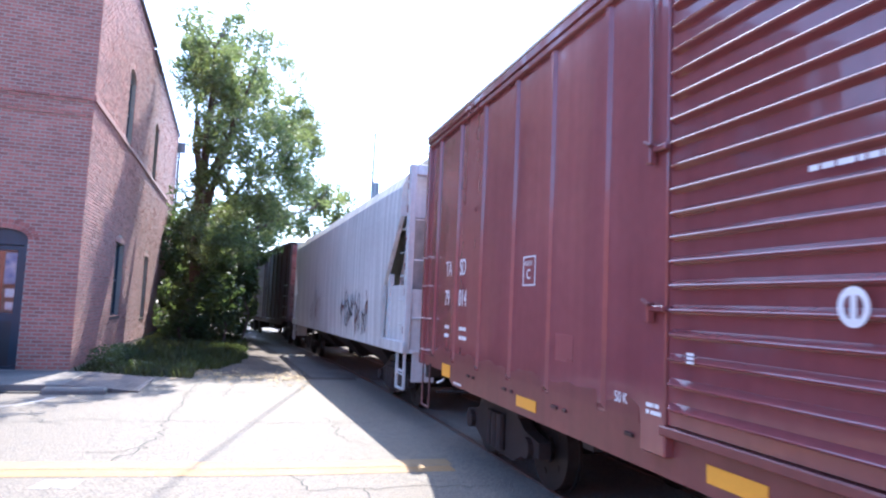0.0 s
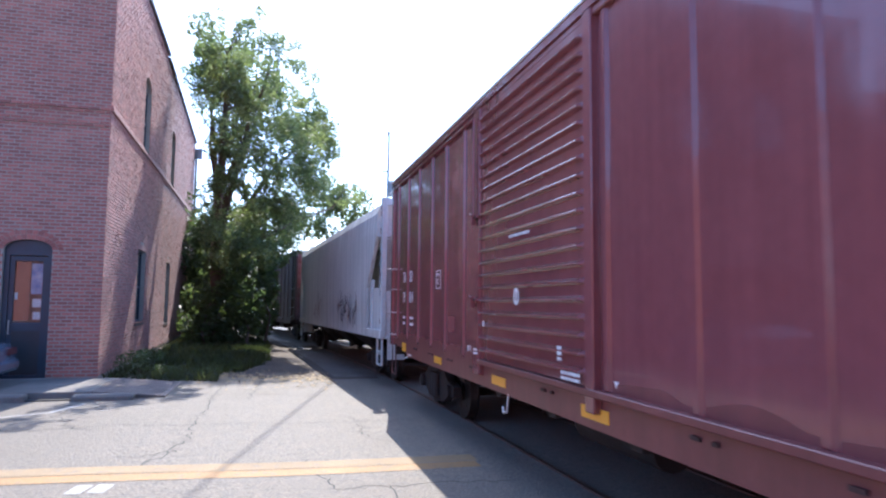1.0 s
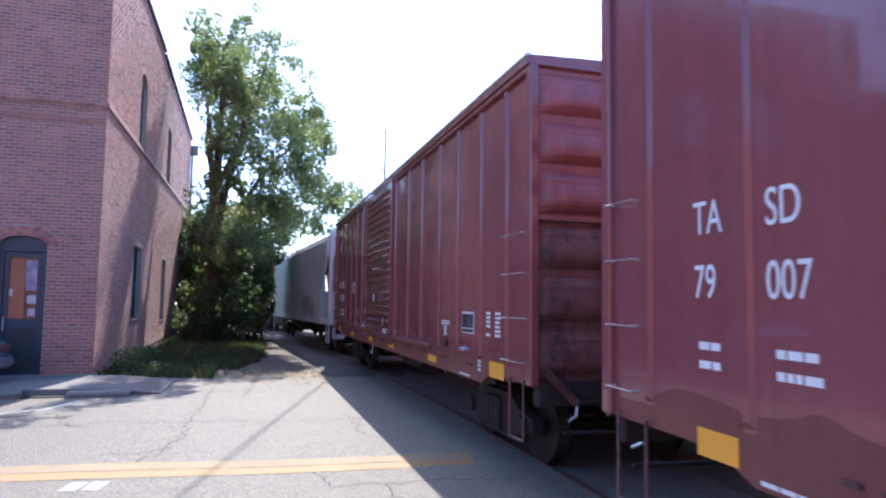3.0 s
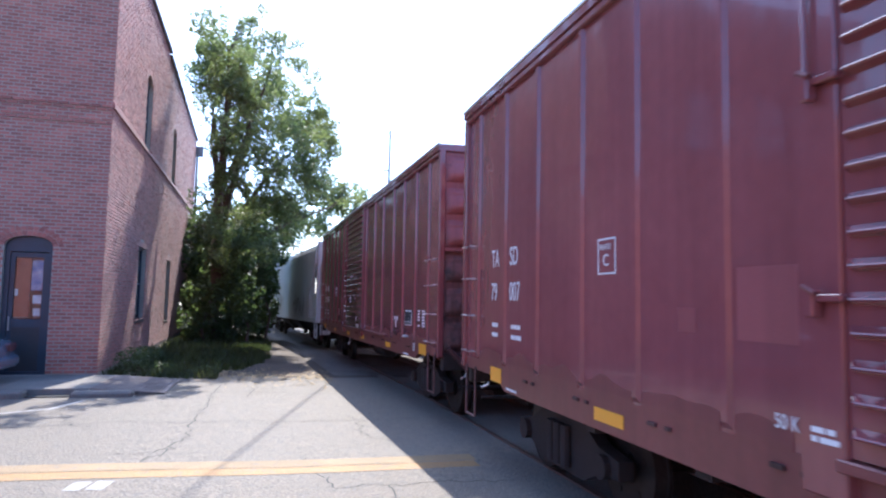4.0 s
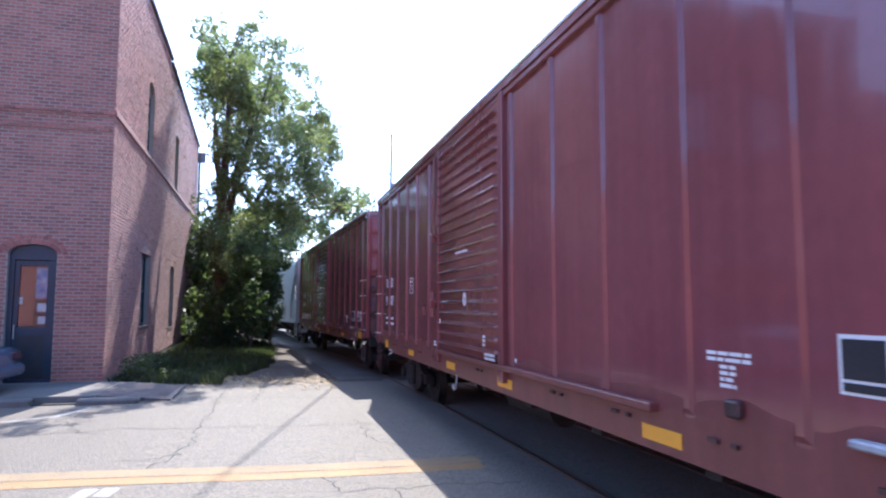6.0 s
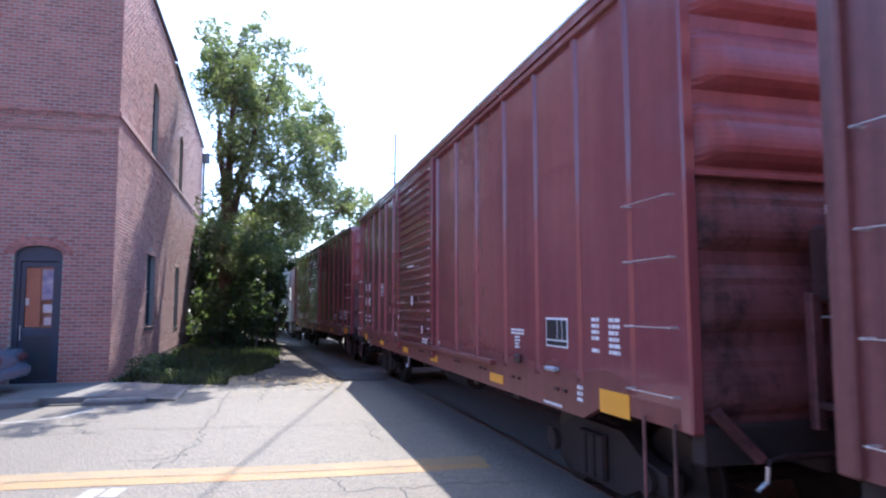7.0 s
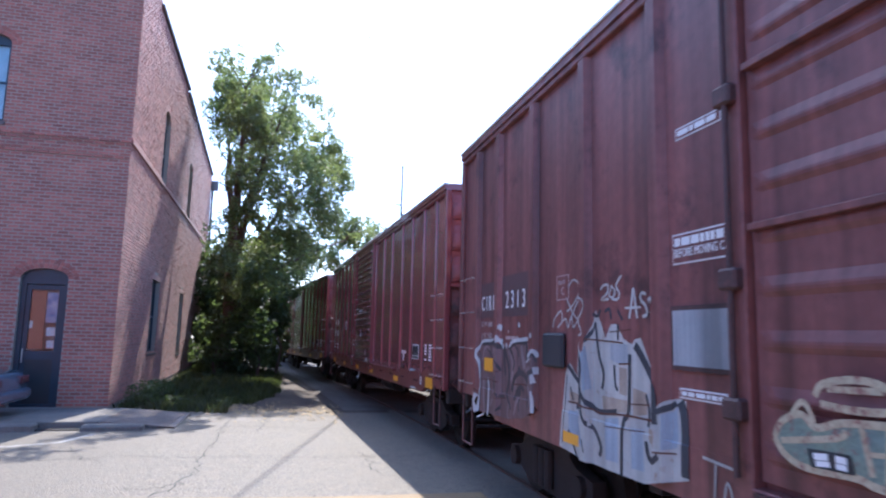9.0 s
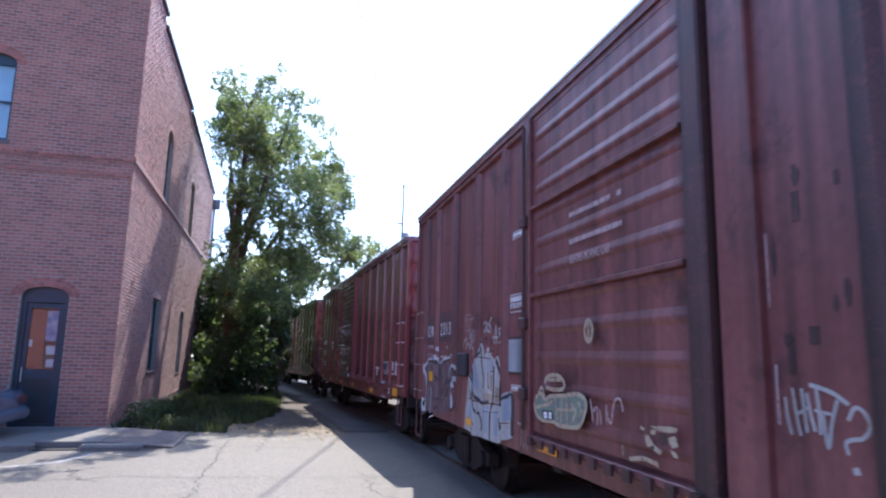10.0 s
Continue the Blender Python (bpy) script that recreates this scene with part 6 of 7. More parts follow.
def hopper():
    """A pale grey covered hopper with rounded sides and open slope-sheet ends."""
    length, top = 16.3, 4.36
    car = empty("covered_hopper", "pale grey covered hopper wagon with sprayed scrawls", "hopper wagon", "train of freight cars")
    h = length / 2
    prof = [(-1.44, 1.12), (-1.5, 1.3), (-1.52, 2.0), (-1.52, 3.6), (-1.5, 4.05), (-1.42, 4.27), (-1.0, 4.4), (0, 4.46)]
    prof = prof + [(-a, b) for a, b in prof[-2::-1]]
    bm = bmesh.new()
    rows = []
    for y, cut in ((h - 0.5, 3.5), (h - 1.5, 2.3), (h - 1.62, 1.12), (-h + 1.62, 1.12), (-h + 1.5, 2.3), (-h + 0.5, 3.5)):
        rows.append([bm.verts.new((a, y, max(b, cut))) for a, b in prof])
    for r, q in zip(rows, rows[1:]):
        for i in range(len(prof) - 1):
            bm.faces.new((r[i], r[i + 1], q[i + 1], q[i]))
    bm.faces.new(rows[0])
    bm.faces.new(rows[-1])
    part("body", bm, M_HOPPER, car, "smooth rounded steel hopper body")
    for s in (-1, 1):
        one_box("side_sill", M_HOPPER, car, s * 1.36, s * 1.5, -h + 0.1, h - 0.1, 1.1, 1.3, 0.015)
        for e in (-1, 1):
            one_box("corner_post", M_HOPPER, car, s * 1.36, s * 1.48, e * (h - 0.25), e * (h - 0.1), 1.1, 4.38, 0.015)
            one_box("brace_post", M_HOPPER, car, s * 1.36, s * 1.46, e * (h - 1.4), e * (h - 1.28), 1.3, 2.5, 0.012)
            lad = new("ladder")
            lad.parent = car
            for z in np.arange(0.75, 4.2, 0.42):
                bm = bmesh.new()
                bar(bm, (s * 1.45, e * (h - 0.6), z), (s * 1.45, e * (h - 0.14), z), 0.013, 6)
                part("rung", bm, M_HOPPER, lad)
    for e in (-1, 1):
        bm = bmesh.new()
        v = [bm.verts.new(p) for p in ((-1.3, e * (h - 1.8), 1.15), (1.3, e * (h - 1.8), 1.15), (1.3, e * (h - 0.55), 3.5), (-1.3, e * (h - 0.55), 3.5))]
        bm.faces.new(v)
        bmesh.ops.solidify(bm, geom=bm.faces[:], thickness=0.03)
        part("slope_sheet", bm, M_HOPPER, car, "shaded sloping end sheet")
        one_box("end_platform", M_HOPPER, car, -1.36, 1.36, e * (h - 1.3), e * (h - 0.1), 1.1, 1.16, 0.01)
        one_box("end_panel", M_HOPPER, car, -1.36, 1.36, e * (h - 0.18), e * (h - 0.14), 1.16, 2.2, 0.0)
        one_box("end_side_panel", M_HOPPER, car, -1.42, -1.38, min(e * (h - 1.62), e * (h - 0.3)), max(e * (h - 1.62), e * (h - 0.3)), 1.3, 2.28, 0.0)
        one_box("top_frame", M_HOPPER, car, -1.36, 1.36, e * (h - 0.25), e * (h - 0.12), 4.2, 4.38, 0.01)
        one_box("bracket_plate", M_HOPPER, car, -1.3, -0.9, e * (h - 0.18), e * (h - 0.14), 0.62, 1.1, 0.0)
        for s in (-1, 1):
            bm = bmesh.new()
            for y in (h - 0.62, h - 0.16):
                box(bm, s * 1.41, s * 1.45, e * y - 0.025, e * y + 0.025, 0.5, 1.12)
            for z in (0.5, 0.8):
                box(bm, s * 1.41, s * 1.45, min(e * (h - 0.62), e * (h - 0.16)), max(e * (h - 0.62), e * (h - 0.16)), z - 0.018, z + 0.018)
            part("stirrup_step", bm, M_HOPPER, car, "welded steel step below the corner")
            # rust blistering along the corner post
            spots = random.Random(5 + s + e)
            for z in (1.5, 2.05, 2.6, 2.95, 3.5, 3.9, 4.15):
                bm = bmesh.new()
                zz = z + spots.uniform(-0.12, 0.12)
                box(bm, s * 1.481, s * 1.484, e * (h - 0.2) - spots.uniform(0.01, 0.03), e * (h - 0.2) + spots.uniform(0.01, 0.05), zz, zz + spots.uniform(0.05, 0.16))
                part("rust_spot", bm, M_CAR_OLD, car, "brown rust spot")
        # hand rail of the running board at the car's end
        bm = bmesh.new()
        for x in (-1.15, -0.5, 0.5, 1.15):
            bar(bm, (x, e * (h - 0.15), 4.36), (x, e * (h - 0.15), 4.62), 0.016, 6)
        bar(bm, (-1.15, e * (h - 0.15), 4.62), (1.15, e * (h - 0.15), 4.62), 0.018, 6)
        for x in (-1.15, 1.15):
            bar(bm, (x, e * (h - 0.15), 4.62), (x, e * (h - 0.75), 4.58), 0.016, 6)
        box(bm, -1.15, 1.15, min(e * (h - 0.75), e * (h - 0.2)), max(e * (h - 0.75), e * (h - 0.2)), 4.5, 4.53)
        part("end_walk_rail", bm, M_HOPPER, car, "steel rail over the end walkway")
        for z in (1.7, 2.7, 3.4):
            bm = bmesh.new()
            bar(bm, (-1.36, e * (h - 0.12), z), (1.36, e * (h - 0.12), z), 0.016, 6)
            part("end_rail", bm, M_HOPPER, car)
        coupler(car, e * (h - 0.2), e)
        truck(car, e * (h - 2.2))
    bm = bmesh.new()
    box(bm, -0.5, 0.5, -h + 0.05, h - 0.05, 4.52, 4.56)
    part("roof_walk", bm, M_ROOFSTEEL, car, "grated running board on the roof")
    for k in range(5):
        one_box("hatch", M_HOPPER, car, -0.3, 0.3, -h + 1.6 + k * 2.8, -h + 3.2 + k * 2.8, 4.44, 4.52, 0.02)
    for k in range(3):
        bm = bmesh.new()
        y = (k - 1) * 3.6
        f = [bm.verts.new(p) for p in ((-1.2, y - 1.5, 1.12), (1.2, y - 1.5, 1.12), (1.2, y + 1.5, 1.12), (-1.2, y + 1.5, 1.12))]
        g = [bm.verts.new(p) for p in ((-0.5, y - 0.4, 0.5), (0.5, y - 0.4, 0.5), (0.5, y + 0.4, 0.5), (-0.5, y + 0.4, 0.5))]
        bm.faces.new(g)
        for i in range(4):
            j = (i + 1) % 4
            bm.faces.new((f[i], f[j], g[j], g[i]))
        part("outlet", bm, M_UNDER, car, "tapered discharge outlet")
    one_box("centre_sill", M_UNDER, car, -0.3, 0.3, -h + 0.1, h - 0.1, 0.8, 1.1)
    # scrawls low on the side
    rng = random.Random(11)
    for m, n0 in ((M_SPRAYBLUE, 9), (M_CAR_OLD, 9), (M_GREYPATCH, 8)):
        for k in range(n0):
            bm = bmesh.new()
            u = rng.choice((5.4, 6.2, 7.0, 10.8, 11.6, 12.4, 13.4)) + rng.uniform(-0.3, 0.3)
            z = rng.uniform(1.4, 2.1)
            stroke(bm, h, [(u + rng.uniform(-0.25, 0.25), z + rng.uniform(-0.3, 0.4)) for _ in range(6)], 0.03, 0.005)
            part("scrawl", bm, m, car, "sprayed scrawl")
    return car


CARS = []
for maker, args, nose, half_len in ((red_boxcar, ("014", "glossy red boxcar with ridged sliding door and white lettering"), 9.15, 7.5),
                                    (red_boxcar, ("007", "red boxcar with ridged door, coupled behind its twin"), -7.42, 7.5),
                                    (old_boxcar, (), -23.6, 7.6), (hopper, (), 26.85, 8.15), (old_boxcar, (M_CAR_LEAD_SHADED, True), 43.4, 7.6)):
    CARS.append((maker(*args), nose - half_len))

# ---------- rails ----------
def rails():
    for off, nm in ((HALF - 0.75, "near"), (HALF + 0.75, "far")):
        prof = [(-0.07, -0.06), (-0.07, -0.03), (-0.015, -0.015), (-0.035, 0.0), (-0.035, 0.025), (0.035, 0.025), (0.035, 0.0), (0.015, -0.015), (0.07, -0.03), (0.07, -0.06)]
        verts, faces, n = [], [], len(prof)
        ss = np.arange(-40, 80.1, 2.0)
        for s in ss:
            for a, b in prof:
                p, _ = track_at(s, off + a)
                verts.append((p.x, p.y, p.z + b - 0.005))
        for i in range(len(ss) - 1):
            for k in range(n):
                faces.append((i * n + k, i * n + (k + 1) % n, (i + 1) * n + (k + 1) % n, (i + 1) * n + k))
        tagged(raw("rail", verts, faces, M_RAIL), "rusty steel running rail of the track", "rail", "rails of the track")
    verts, faces = [], []
    ss = np.arange(17.0, 80.1, 2.5)
    for s in ss:
        for off, dz in ((HALF - 2.1, 0.0), (HALF - 1.6, 0.0), (HALF + 1.6, 0.0), (HALF + 2.1, 0.0)):
            p, _ = track_at(s, off)
            verts.append((p.x, p.y, ground_z(p.x, p.y) + dz + 0.004))
    for i in range(len(ss) - 1):
        for k in range(3):
            faces.append((i * 4 + k, i * 4 + k + 1, (i + 1) * 4 + k + 1, (i + 1) * 4 + k))
    tagged(raw("ballast", verts, faces, M_BALLAST), "grey crushed stone ballast under the track", "ballast", kind="structure")
    for k in range(60):
        p, a = track_at(19.5 + k * 0.6)
        bm = bmesh.new()
        box(bm, -1.3, 1.3, -0.11, 0.11, -0.16, 0.02, 0.015)
        ob = tagged(part("sleeper", bm, M_BARK), "dark weathered timber sleeper under the rails", "sleeper", "sleepers of the track")
        ob.matrix_basis = pose(p.x, p.y, p.z - 0.01, 0, 0, math.degrees(a))


rails()


# ---------- trees ----------
def limb(bm, path, r0, r1):
    n = len(path) - 1
    for i, (a, b) in enumerate(zip(path, path[1:])):
        ra, rb = r0 + (r1 - r0) * i / n, r0 + (r1 - r0) * (i + 1) / n
        bar(bm, a, b, ra, 9, rb)


def leaves(rng, lumps, count, size, thin=-0.2):
    """Leaf clusters in uneven lumps (x, y, z, rx, ry, rz), thin towards the rim."""
    verts, faces = [], []
    weights = [l[3] * l[4] * l[5] for l in lumps]
    for _ in range(count):
        x, y, z, rx, ry, rz = rng.choices(lumps, weights)[0]
        while True:
            d = Vector((rng.uniform(-1, 1), rng.uniform(-1, 1), rng.uniform(-1, 1)))
            if d.length <= 1:
                break
        p = Vector((x + d.x * rx, y + d.y * ry, z + d.z * rz))
        if 0.6 * noise.noise(p * 0.9) + 0.6 * noise.noise(p * 2.1) < thin + 0.3 * d.length ** 3:
            continue
        s = size * rng.uniform(0.6, 1.35)
        a, b = Vector((rng.gauss(0, 1), rng.gauss(0, 1), rng.gauss(0, 0.6))).normalized(), Vector((rng.gauss(0, 1), rng.gauss(0, 1), rng.gauss(0, 0.6))).normalized()
        k = len(verts)
        verts += [p - a * s, p + b * s * 0.45 - a * s * 0.1, p + a * s, p - b * s * 0.45 - a * s * 0.1]
        faces.append((k, k + 1, k + 2, k + 3))
    return verts, faces


def big_tree():
    rng = random.Random(5)
    tree = empty("tree", "tall leafy broadleaf tree beside the track", "tree")
    bx, by = -2.45, 31.5
    bm = bmesh.new()
    limb(bm, [(bx, by, -0.4), (bx + 0.05, by, 2.0), (bx - 0.05, by, 4.5), (bx + 0.1, by, 7.5), (bx + 0.2, by - 0.1, 10.5), (bx + 0.1, by, 13.6)], 0.34, 0.04)
    part("trunk", bm, M_BARK, tree, smooth=True)
    for path, r in (([(bx, by, 3.6), (bx + 1.0, by - 0.4, 5.6), (bx + 2.2, by - 0.6, 7.6), (bx + 3.4, by - 0.5, 9.0)], 0.2),
                    ([(bx, by, 4.6), (bx - 0.2, by + 0.5, 6.8), (bx - 0.3, by + 0.3, 9.5), (bx - 0.8, by, 12.2)], 0.18),
                    ([(bx + 0.05, by, 5.6), (bx + 0.9, by, 8.2), (bx + 1.7, by + 0.2, 10.8), (bx + 2.4, by, 12.6)], 0.18),
                    ([(bx, by, 2.6), (bx + 1.4, by - 0.8, 4.2), (bx + 3.2, by - 1.0, 5.3), (bx + 5.2, by - 0.6, 6.2)], 0.17),
                    ([(bx, by, 6.6), (bx - 0.4, by - 0.8, 8.8), (bx - 0.3, by - 1.4, 11.0)], 0.13),
                    ([(bx, by, 4.0), (bx + 0.6, by - 1.8, 6.4), (bx + 1.2, by - 3.6, 8.4), (bx + 1.6, by - 4.8, 10.4)], 0.17),
                    ([(bx, by, 5.5), (-2.2, 28.4, 7.6), (-1.9, 25.6, 9.0), (-1.7, 23.2, 10.4)], 0.16),
                    ([(bx, by, 6.5), (-1.3, 28.2, 8.4), (-0.8, 25.4, 9.0), (-0.3, 23.0, 9.8)], 0.14)):
        bm = bmesh.new()
        limb(bm, path, r, 0.03)
        for _ in range(7):
            k = rng.randrange(1, len(path))
            a = Vector(path[k])
            b = a + Vector((rng.uniform(-1, 1), rng.uniform(-0.8, 0.8), rng.uniform(0.2, 1.3)))
            bar(bm, a, b, 0.04, 6, 0.012)
            bar(bm, b, b + Vector((rng.uniform(-0.6, 0.6), rng.uniform(-0.6, 0.6), rng.uniform(0.0, 0.8))), 0.014, 5, 0.006)
        part("limb", bm, M_BARK, tree, smooth=True)
    lumps = [(-1.7, 23.0, 9.7, 0.85, 1.4, 1.0), (-0.9, 23.2, 9.37, 1.1, 1.4, 1.3), (-1.75, 21.9, 10.0, 0.9, 1.2, 0.6), (-1.2, 22.4, 8.9, 0.8, 1.1, 0.8),
             (-2.8, 28.0, 11.5, 1.2, 1.4, 1.0), (-2.9, 29.6, 10.6, 0.8, 1.2, 1.0), (-1.6, 28.2, 12.3, 1.2, 1.3, 0.8), (-0.2, 28.0, 11.7, 1.1, 1.3, 0.8), (-2.0, 28.0, 10.3, 1.4, 1.4, 1.1),
             (-0.5, 28.0, 10.2, 1.4, 1.4, 1.1), (0.7, 28.0, 9.4, 1.3, 1.4, 1.0), (1.7, 28.2, 9.2, 1.0, 1.3, 0.8), (2.3, 29.0, 8.7, 0.7, 1.1, 0.6), (1.1, 28.0, 10.6, 0.7, 1.0, 0.6),
             (-1.1, 28.0, 8.3, 1.4, 1.4, 1.1), (0.6, 27.6, 7.7, 1.3, 1.4, 1.0), (1.7, 28.2, 7.9, 0.9, 1.2, 0.7), (-2.2, 28.6, 8.5, 0.8, 1.3, 1.2), (-1.9, 30.5, 9.4, 1.0, 1.4, 1.2),
             (2.0, 28.0, 6.3, 1.0, 1.2, 0.8), (2.9, 28.2, 6.3, 0.8, 1.1, 0.55), (3.5, 28.6, 6.2, 0.5, 0.9, 0.4), (1.1, 27.8, 5.7, 1.1, 1.2, 0.9), (-0.4, 27.6, 6.2, 1.3, 1.4, 1.1), (-1.7, 28.2, 6.7, 1.0, 1.3, 1.0),
             (-0.6, 28.0, 4.2, 1.3, 1.4, 1.2), (0.6, 28.4, 4.4, 0.9, 1.2, 0.9), (-1.9, 27.6, 4.2, 1.0, 1.0, 1.3), (1.2, 30.5, 9.6, 1.6, 1.6, 1.4), (-0.4, 31.0, 11.4, 1.6, 1.5, 1.0), (0.8, 31.0, 7.4, 1.8, 1.6, 1.4),
             (-3.3, 29.0, 11.6, 0.7, 1.2, 0.6), (-3.2, 28.4, 12.3, 0.7, 1.1, 0.5), (2.2, 28.0, 9.6, 0.6, 1.0, 0.5), (2.5, 28.2, 8.2, 0.5, 1.0, 0.5), (1.9, 28.0, 10.1, 0.5, 0.9, 0.4),
             (-2.3, 28.0, 12.9, 0.8, 1.0, 0.5), (-1.2, 28.0, 13.2, 0.8, 1.0, 0.45), (0.0, 28.0, 12.9, 0.8, 1.0, 0.5), (0.9, 28.0, 11.8, 0.6, 1.0, 0.5), (-3.1, 28.4, 12.6, 0.6, 1.0, 0.5), (-2.3, 20.9, 10.3, 0.55, 0.9, 0.4)]
    # thin sprays of twigs at the top and the rim
    for k in range(26):
        g = rng.uniform(-0.5, math.pi * 0.95)
        lumps.append((-1.1 + 2.5 * math.cos(g) + rng.uniform(-0.3, 0.3), 28.0 + rng.uniform(-1, 1), 9.7 + 4.0 * math.sin(g) + rng.uniform(-0.2, 0.3), 0.3, 0.5, rng.uniform(0.25, 0.5)))
    v, f = leaves(rng, lumps, 135000, 0.09, -0.08)
    more = [(0.6, 25.6, 8.0, 1.5, 1.6, 1.2), (-0.4, 25.4, 7.0, 1.3, 1.5, 1.0), (1.4, 27.0, 6.6, 1.1, 1.4, 0.9), (-1.6, 24.4, 8.2, 1.2, 1.5, 1.0), (-2.3, 28.6, 5.5, 1.3, 1.0, 1.6), (-1.5, 28.4, 4.4, 1.3, 1.0, 1.4), (-0.5, 28.2, 5.6, 1.5, 1.0, 1.5)]
    v2, f2 = leaves(rng, more, 13000, 0.1, -0.12)
    f += [tuple(i + len(v) for i in face) for face in f2]
    v += v2
    tagged(raw("crown", v, f, M_LEAF, tree, "bright back-lit leaves with gaps of sky"), kind="stuff")
    tree.matrix_basis = Matrix.Translation((0, 0, 0.209)) @ Matrix.Scale(0.89, 4)
    return tree


def thicket(name, label, lumps, count, seed, material, size=0.14, stems=6):
    rng = random.Random(seed)
    bush = empty(name, label, "bush")
    v, f = leaves(rng, lumps, count, size)
    tagged(raw("foliage", v, f, material, bush), kind="stuff")
    for k in range(stems):
        x, y, z, rx, ry, rz = lumps[k % len(lumps)]
        bm = bmesh.new()
        a = Vector((x + rng.uniform(-0.4, 0.4) * rx, y + rng.uniform(-0.4, 0.4) * ry, ground_z(x, y) - 0.1))
        limb(bm, [a, a + Vector((rng.uniform(-0.3, 0.3), 0, z * 0.5)), Vector((x, y, z))], 0.05 + 0.01 * z, 0.015)
        part("stem", bm, M_BARK, bush)
    return bush


big_tree()
thicket("bush", "dense dark bushes under the tree beside the track", [(-2.3, 26.3, 1.3, 1.1, 0.8, 1.6), (-1.2, 26.6, 1.6, 1.0, 0.9, 2.0), (-1.7, 27.0, 3.6, 1.2, 0.8, 1.2), (-1.7, 29.4, 1.8, 1.5, 1.3, 2.2), (-0.5, 29.8, 2.6, 0.95, 1.4, 2.6), (-3.2, 31.2, 2.4, 1.3, 1.3, 2.8), (-2.2, 32.5, 4.4, 2.1, 1.6, 2.2), (-0.4, 32.2, 4.8, 1.5, 1.6, 2.0), (0.4, 31.0, 5.6, 1.3, 1.2, 1.0), (-0.4, 33.0, 2.0, 0.9, 1.3, 2.6), (-2.4, 33.4, 2.2, 1.6, 1.2, 2.6)], 56000, 21, M_LEAF_SHADED)
thicket("bush", "leafy crown hanging over the train behind the hopper", [(4.4, 37, 7.0, 1.7, 1.5, 1.6), (3.0, 36.5, 7.7, 1.3, 1.3, 1.2), (5.4, 37.5, 6.2, 1.2, 1.2, 1.1), (2.6, 36, 5.9, 1.1, 1.2, 0.8), (7.0, 38.5, 5.0, 1.5, 1.3, 1.6), (0.9, 35.5, 5.6, 1.2, 1.0, 0.9), (1.9, 36.0, 5.9, 1.1, 1.0, 0.9)], 12500, 31, M_LEAF, 0.14, 0)
thicket("bush", "tangled undergrowth at the foot of the brick wall", [(-3.05, 16.5, 0.24, 0.4, 0.5, 0.4), (-3.0, 18.4, 0.2, 0.4, 0.8, 0.34), (-2.3, 16.5, 0.1, 0.5, 0.3, 0.2), (-1.4, 16.7, 0.05, 0.5, 0.25, 0.12)], 3600, 22, M_LEAF_SHADED, 0.045, 6)
# Clumps hidden by the building are added to block sky mirrored in the cars.
thicket("woods", "dark woods beyond the bend, closing the view and blocking mirrored sky", [(-6, 62, 4, 5, 3, 5), (-14, 60, 5, 6, 3, 6), (-3, 68, 3.5, 3.0, 3, 4.0), (-24, 58, 5, 7, 3, 6), (-9, 46, 3.5, 4, 2.5, 5), (-5, 40, 3.2, 2.6, 1.6, 4.0), (-3.2, 46, 3.4, 2.0, 2.0, 4.2), (-4.5, 53, 3.5, 2.4, 2.4, 4.2), (-2.6, 37, 2.2, 2.2, 1.2, 3.0)], 42000, 23, M_LEAF_SHADED, 0.3, 9)


# ---------- grass and litter ----------
def grass():
    rng = random.Random(9)
    verts, faces = [], []
    for _ in range(19000):
        y = rng.uniform(15.6, 31)
        edge = min(-0.35, -1.6 + 0.27 * (y - 15.6)) + 0.35 * noise.noise((y * 0.8, 2.0, 0.0))
        x = rng.uniform(-3.45, edge + 0.3)
        if noise.noise((x * 1.2, y * 0.9, 7.0)) < -0.25:
            continue
        hgt, g = rng.uniform(0.06, 0.24) * (1.3 if y > 18 else 1.0), rng.uniform(0, math.tau)
        w = 0.012 if rng.random() < 0.6 else 0.03
        lx, ly = rng.uniform(-0.09, 0.09), rng.uniform(-0.09, 0.09)
        z = ground_z(x, y)
        k = len(verts)
        verts += [(x - w * math.cos(g), y - w * math.sin(g), z), (x + w * math.cos(g), y + w * math.sin(g), z), (x + lx + w * 0.6 * math.cos(g), y + ly + w * 0.6 * math.sin(g), z + hgt * 0.7), (x + 1.6 * lx, y + 1.6 * ly, z + hgt)]
        faces.append((k, k + 1, k + 2, k + 3))
    tagged(raw("grass", verts, faces, M_GRASS), "rough uncut grass along the building", "grass", kind="stuff")
    verts, faces = [], []
    for _ in range(5200):
        y = rng.uniform(13.3, 19)
        x = rng.uniform(-3.3, 1.6)
        if rng.random() > math.exp(-abs(y - 16.5) * 1.5):
            continue
        s, g, z = rng.uniform(0.02, 0.05), rng.uniform(0, math.tau), ground_z(x, y) + 0.012
        k = len(verts)
        verts += [(x + s * math.cos(g + q), y + s * math.sin(g + q), z + rng.uniform(0, 0.02)) for q in (0, 1.4, 3.1, 4.6)]
        faces.append((k, k + 1, k + 2, k + 3))
    tagged(raw("fallen_leaves", verts, faces, M_DEADLEAF), "dry leaves scattered along the asphalt edge", "leaves", kind="stuff")


grass()


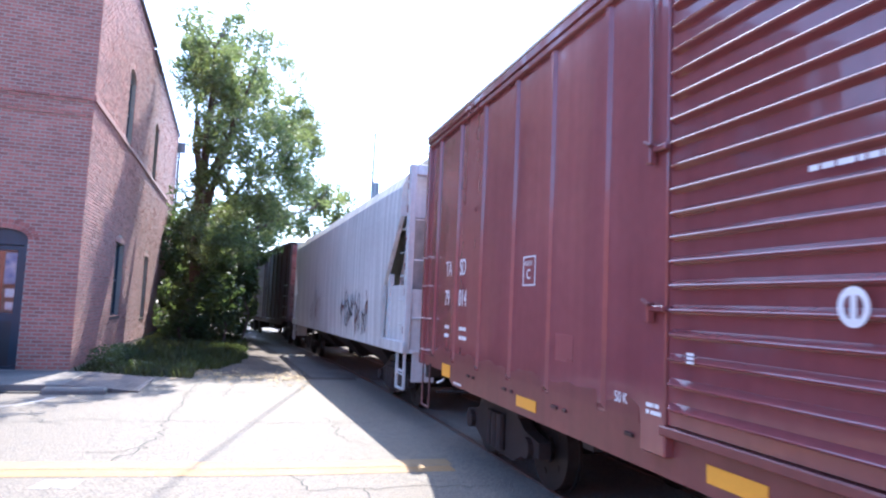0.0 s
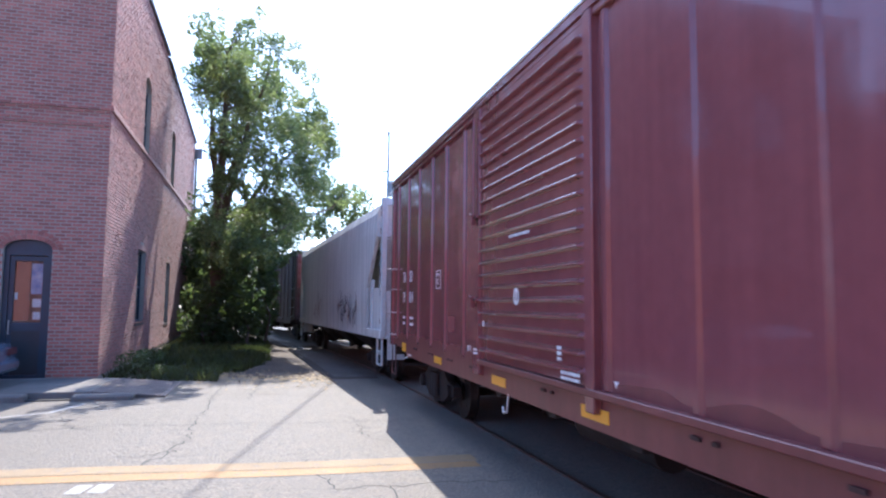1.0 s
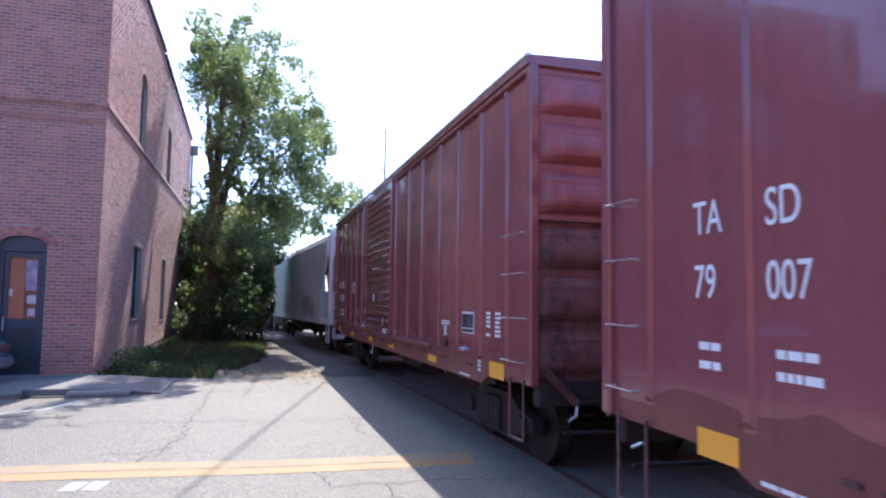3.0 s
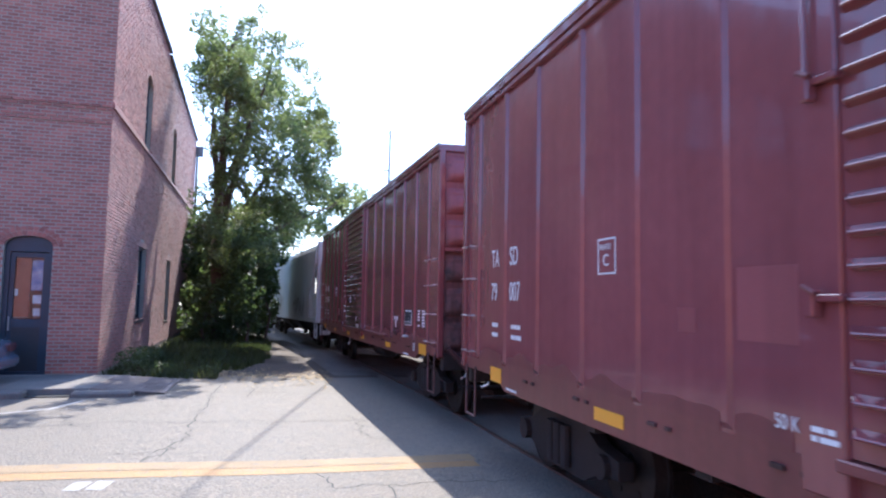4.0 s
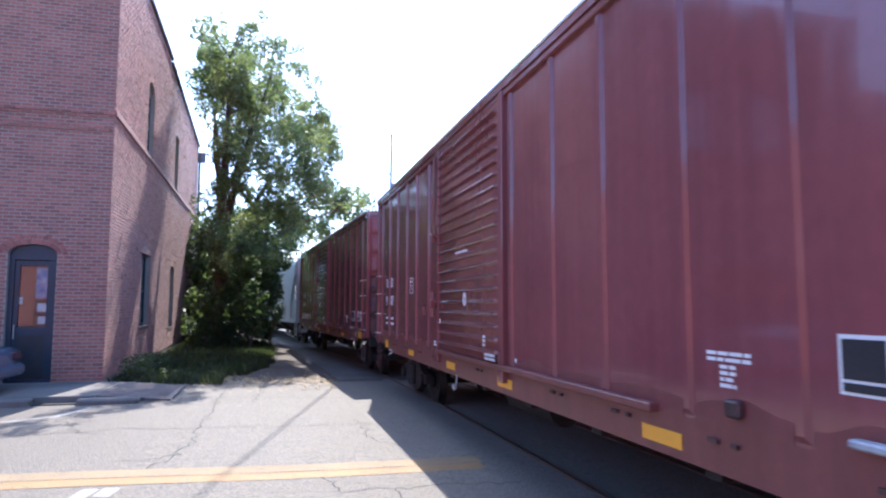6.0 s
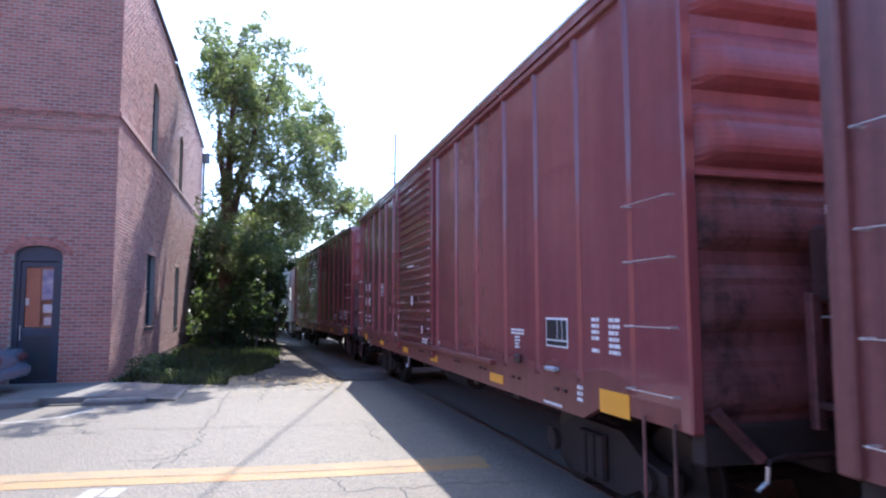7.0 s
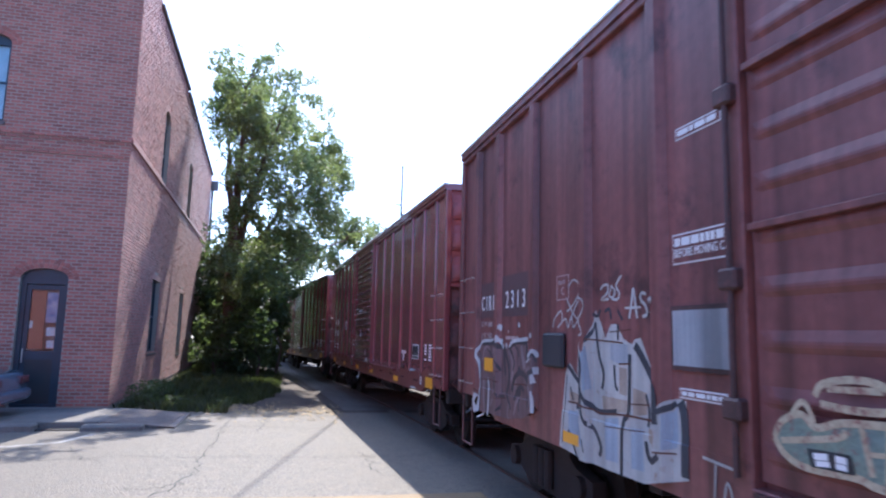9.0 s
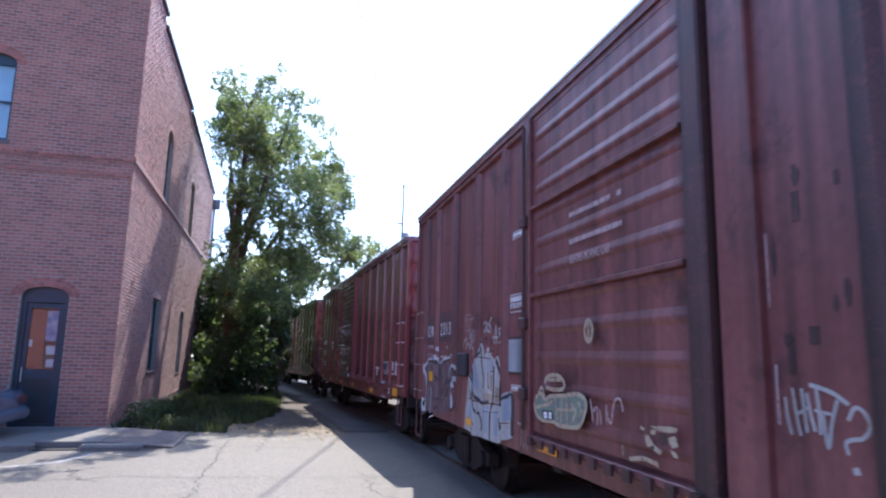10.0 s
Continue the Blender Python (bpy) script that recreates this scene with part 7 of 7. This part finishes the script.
# ---------- utility pole ----------
def utility_pole():
    pole = empty("utility_pole", "slim grey utility pole rising behind the train", "pole")
    bm = bmesh.new()
    bar(bm, (7.85, 45, -0.6), (7.95, 45, 13.9), 0.13, 10, 0.07)
    part("shaft", bm, M_POLE, pole, smooth=True)
    one_box("transformer", M_GREYPATCH, pole, 7.9, 8.4, 44.8, 45.2, 9.2, 10.3, 0.05, "grey box on the pole")
    one_box("crossarm", M_POLE, pole, 7.5, 7.9, 44.9, 45.0, 10.9, 11.0)
    # the cable that runs from its top over the street
    back_pole = copy_thing(pole, pose(-16.5, -69.0, 0))
    tagged(back_pole, "slim grey utility pole across the street", "pole")
    a, b = Vector((7.95, 45, 13.4)), Vector((-8.55, -24, 13.4))
    bm = bmesh.new()
    pts = [a.lerp(b, k / 24) - Vector((0, 0, 4 * 0.9 * (k / 24) * (1 - k / 24))) for k in range(25)]
    for p, q in zip(pts, pts[1:]):
        bar(bm, p, q, 0.022, 5)
    tagged(part("overhead_cable", bm, M_RUBBER), "thin black cable slung between utility poles", "cable")


utility_pole()


# ---------- parked car ----------
def parked_car():
    car = empty("parked_car", "slate-blue low saloon parked beside the pavement", "car")
    prof = [(0, 0.42), (0.02, 0.66), (0.1, 0.8), (0.75, 0.88), (1.45, 1.26), (2.7, 1.28), (3.5, 0.9), (4.3, 0.76), (4.45, 0.55), (4.42, 0.3), (0.1, 0.28)]
    bm = bmesh.new()
    sides = []
    for y, sink in ((0.06, 0.05), (0.0, 0.0), (1.7, 0.0), (1.64, 0.05)):
        sides.append([bm.verts.new((-a * 1.0, y + (0.12 if y < 0.9 else -0.12) * max(0.0, b - 0.85) / 0.44, b - sink * 0.3)) for a, b in prof])
    for r, q in zip(sides, sides[1:]):
        for i in range(len(prof)):
            j = (i + 1) % len(prof)
            bm.faces.new((r[i], r[j], q[j], q[i]))
    bm.faces.new(sides[0])
    bm.faces.new(sides[-1])
    bmesh.ops.bevel(bm, geom=bm.edges[:], offset=0.035, segments=2, profile=0.5, affect="EDGES")
    part("body", bm, M_AUTO, car, smooth=True)
    bm = bmesh.new()
    v = [(-0.8, 0.2, 0.92), (-0.8, 1.5, 0.92), (-1.4, 1.38, 1.245), (-1.4, 0.32, 1.245)]
    bm.faces.new([bm.verts.new((a + 0.02, b, c + 0.015)) for a, b, c in v])
    bmesh.ops.solidify(bm, geom=bm.faces[:], thickness=0.006)
    part("rear_window", bm, M_AUTOGLASS, car, "sky-blue rear window")
    for y in (-0.004, 1.698):
        bm = bmesh.new()
        sgn = 1 if y < 0.9 else -1
        pts = [(-0.95, 0.91), (-1.5, 1.22), (-2.65, 1.23), (-3.35, 0.93)]
        f = [bm.verts.new((a, y + sgn * (0.12 * max(0.0, b - 0.85) / 0.44), b)) for a, b in pts]
        bm.faces.new(f)
        bmesh.ops.solidify(bm, geom=bm.faces[:], thickness=0.006)
        part("side_window", bm, M_AUTOGLASS, car)
    for y0, y1 in ((0.03, 0.4), (1.3, 1.67)):
        one_box("tail_light", M_TAIL, car, -0.12, 0.035, y0, y1, 0.58, 0.73, 0.02, "red tail light")
    one_box("bumper", M_AUTO, car, -0.2, 0.1, 0.02, 1.68, 0.28, 0.5, 0.05)
    for x in (-0.85, -3.6):
        for y in (0.02, 1.5):
            wheel = new("wheel")
            wheel.parent = car
            bm = bmesh.new()
            bar(bm, (x, y - 0.02, 0.31), (x, y + 0.2, 0.31), 0.31, 24)
            part("tyre", bm, M_RUBBER, wheel)
            bm = bmesh.new()
            bar(bm, (x, y - 0.03, 0.31), (x, y + 0.21, 0.31), 0.19, 16)
            part("rim", bm, M_STEELBAR, wheel)
    car.matrix_basis = pose(-4.85, 12.95, 0.13, 0, 0, 0)


parked_car()


# ---------- what moves ----------
def motions():
    times = [k * 0.5 for k in range(21)]
    for car, s in CARS:
        walk(car, [(t, car_pose(s + rolled(t))) for t in times])
    ticks = [k * 0.1 for k in range(101)]
    for ob, y in WHEELSETS:
        walk(ob, [(t, pose(0, y, 0.46, -math.degrees(rolled(t) / 0.46))) for t in ticks])


motions()
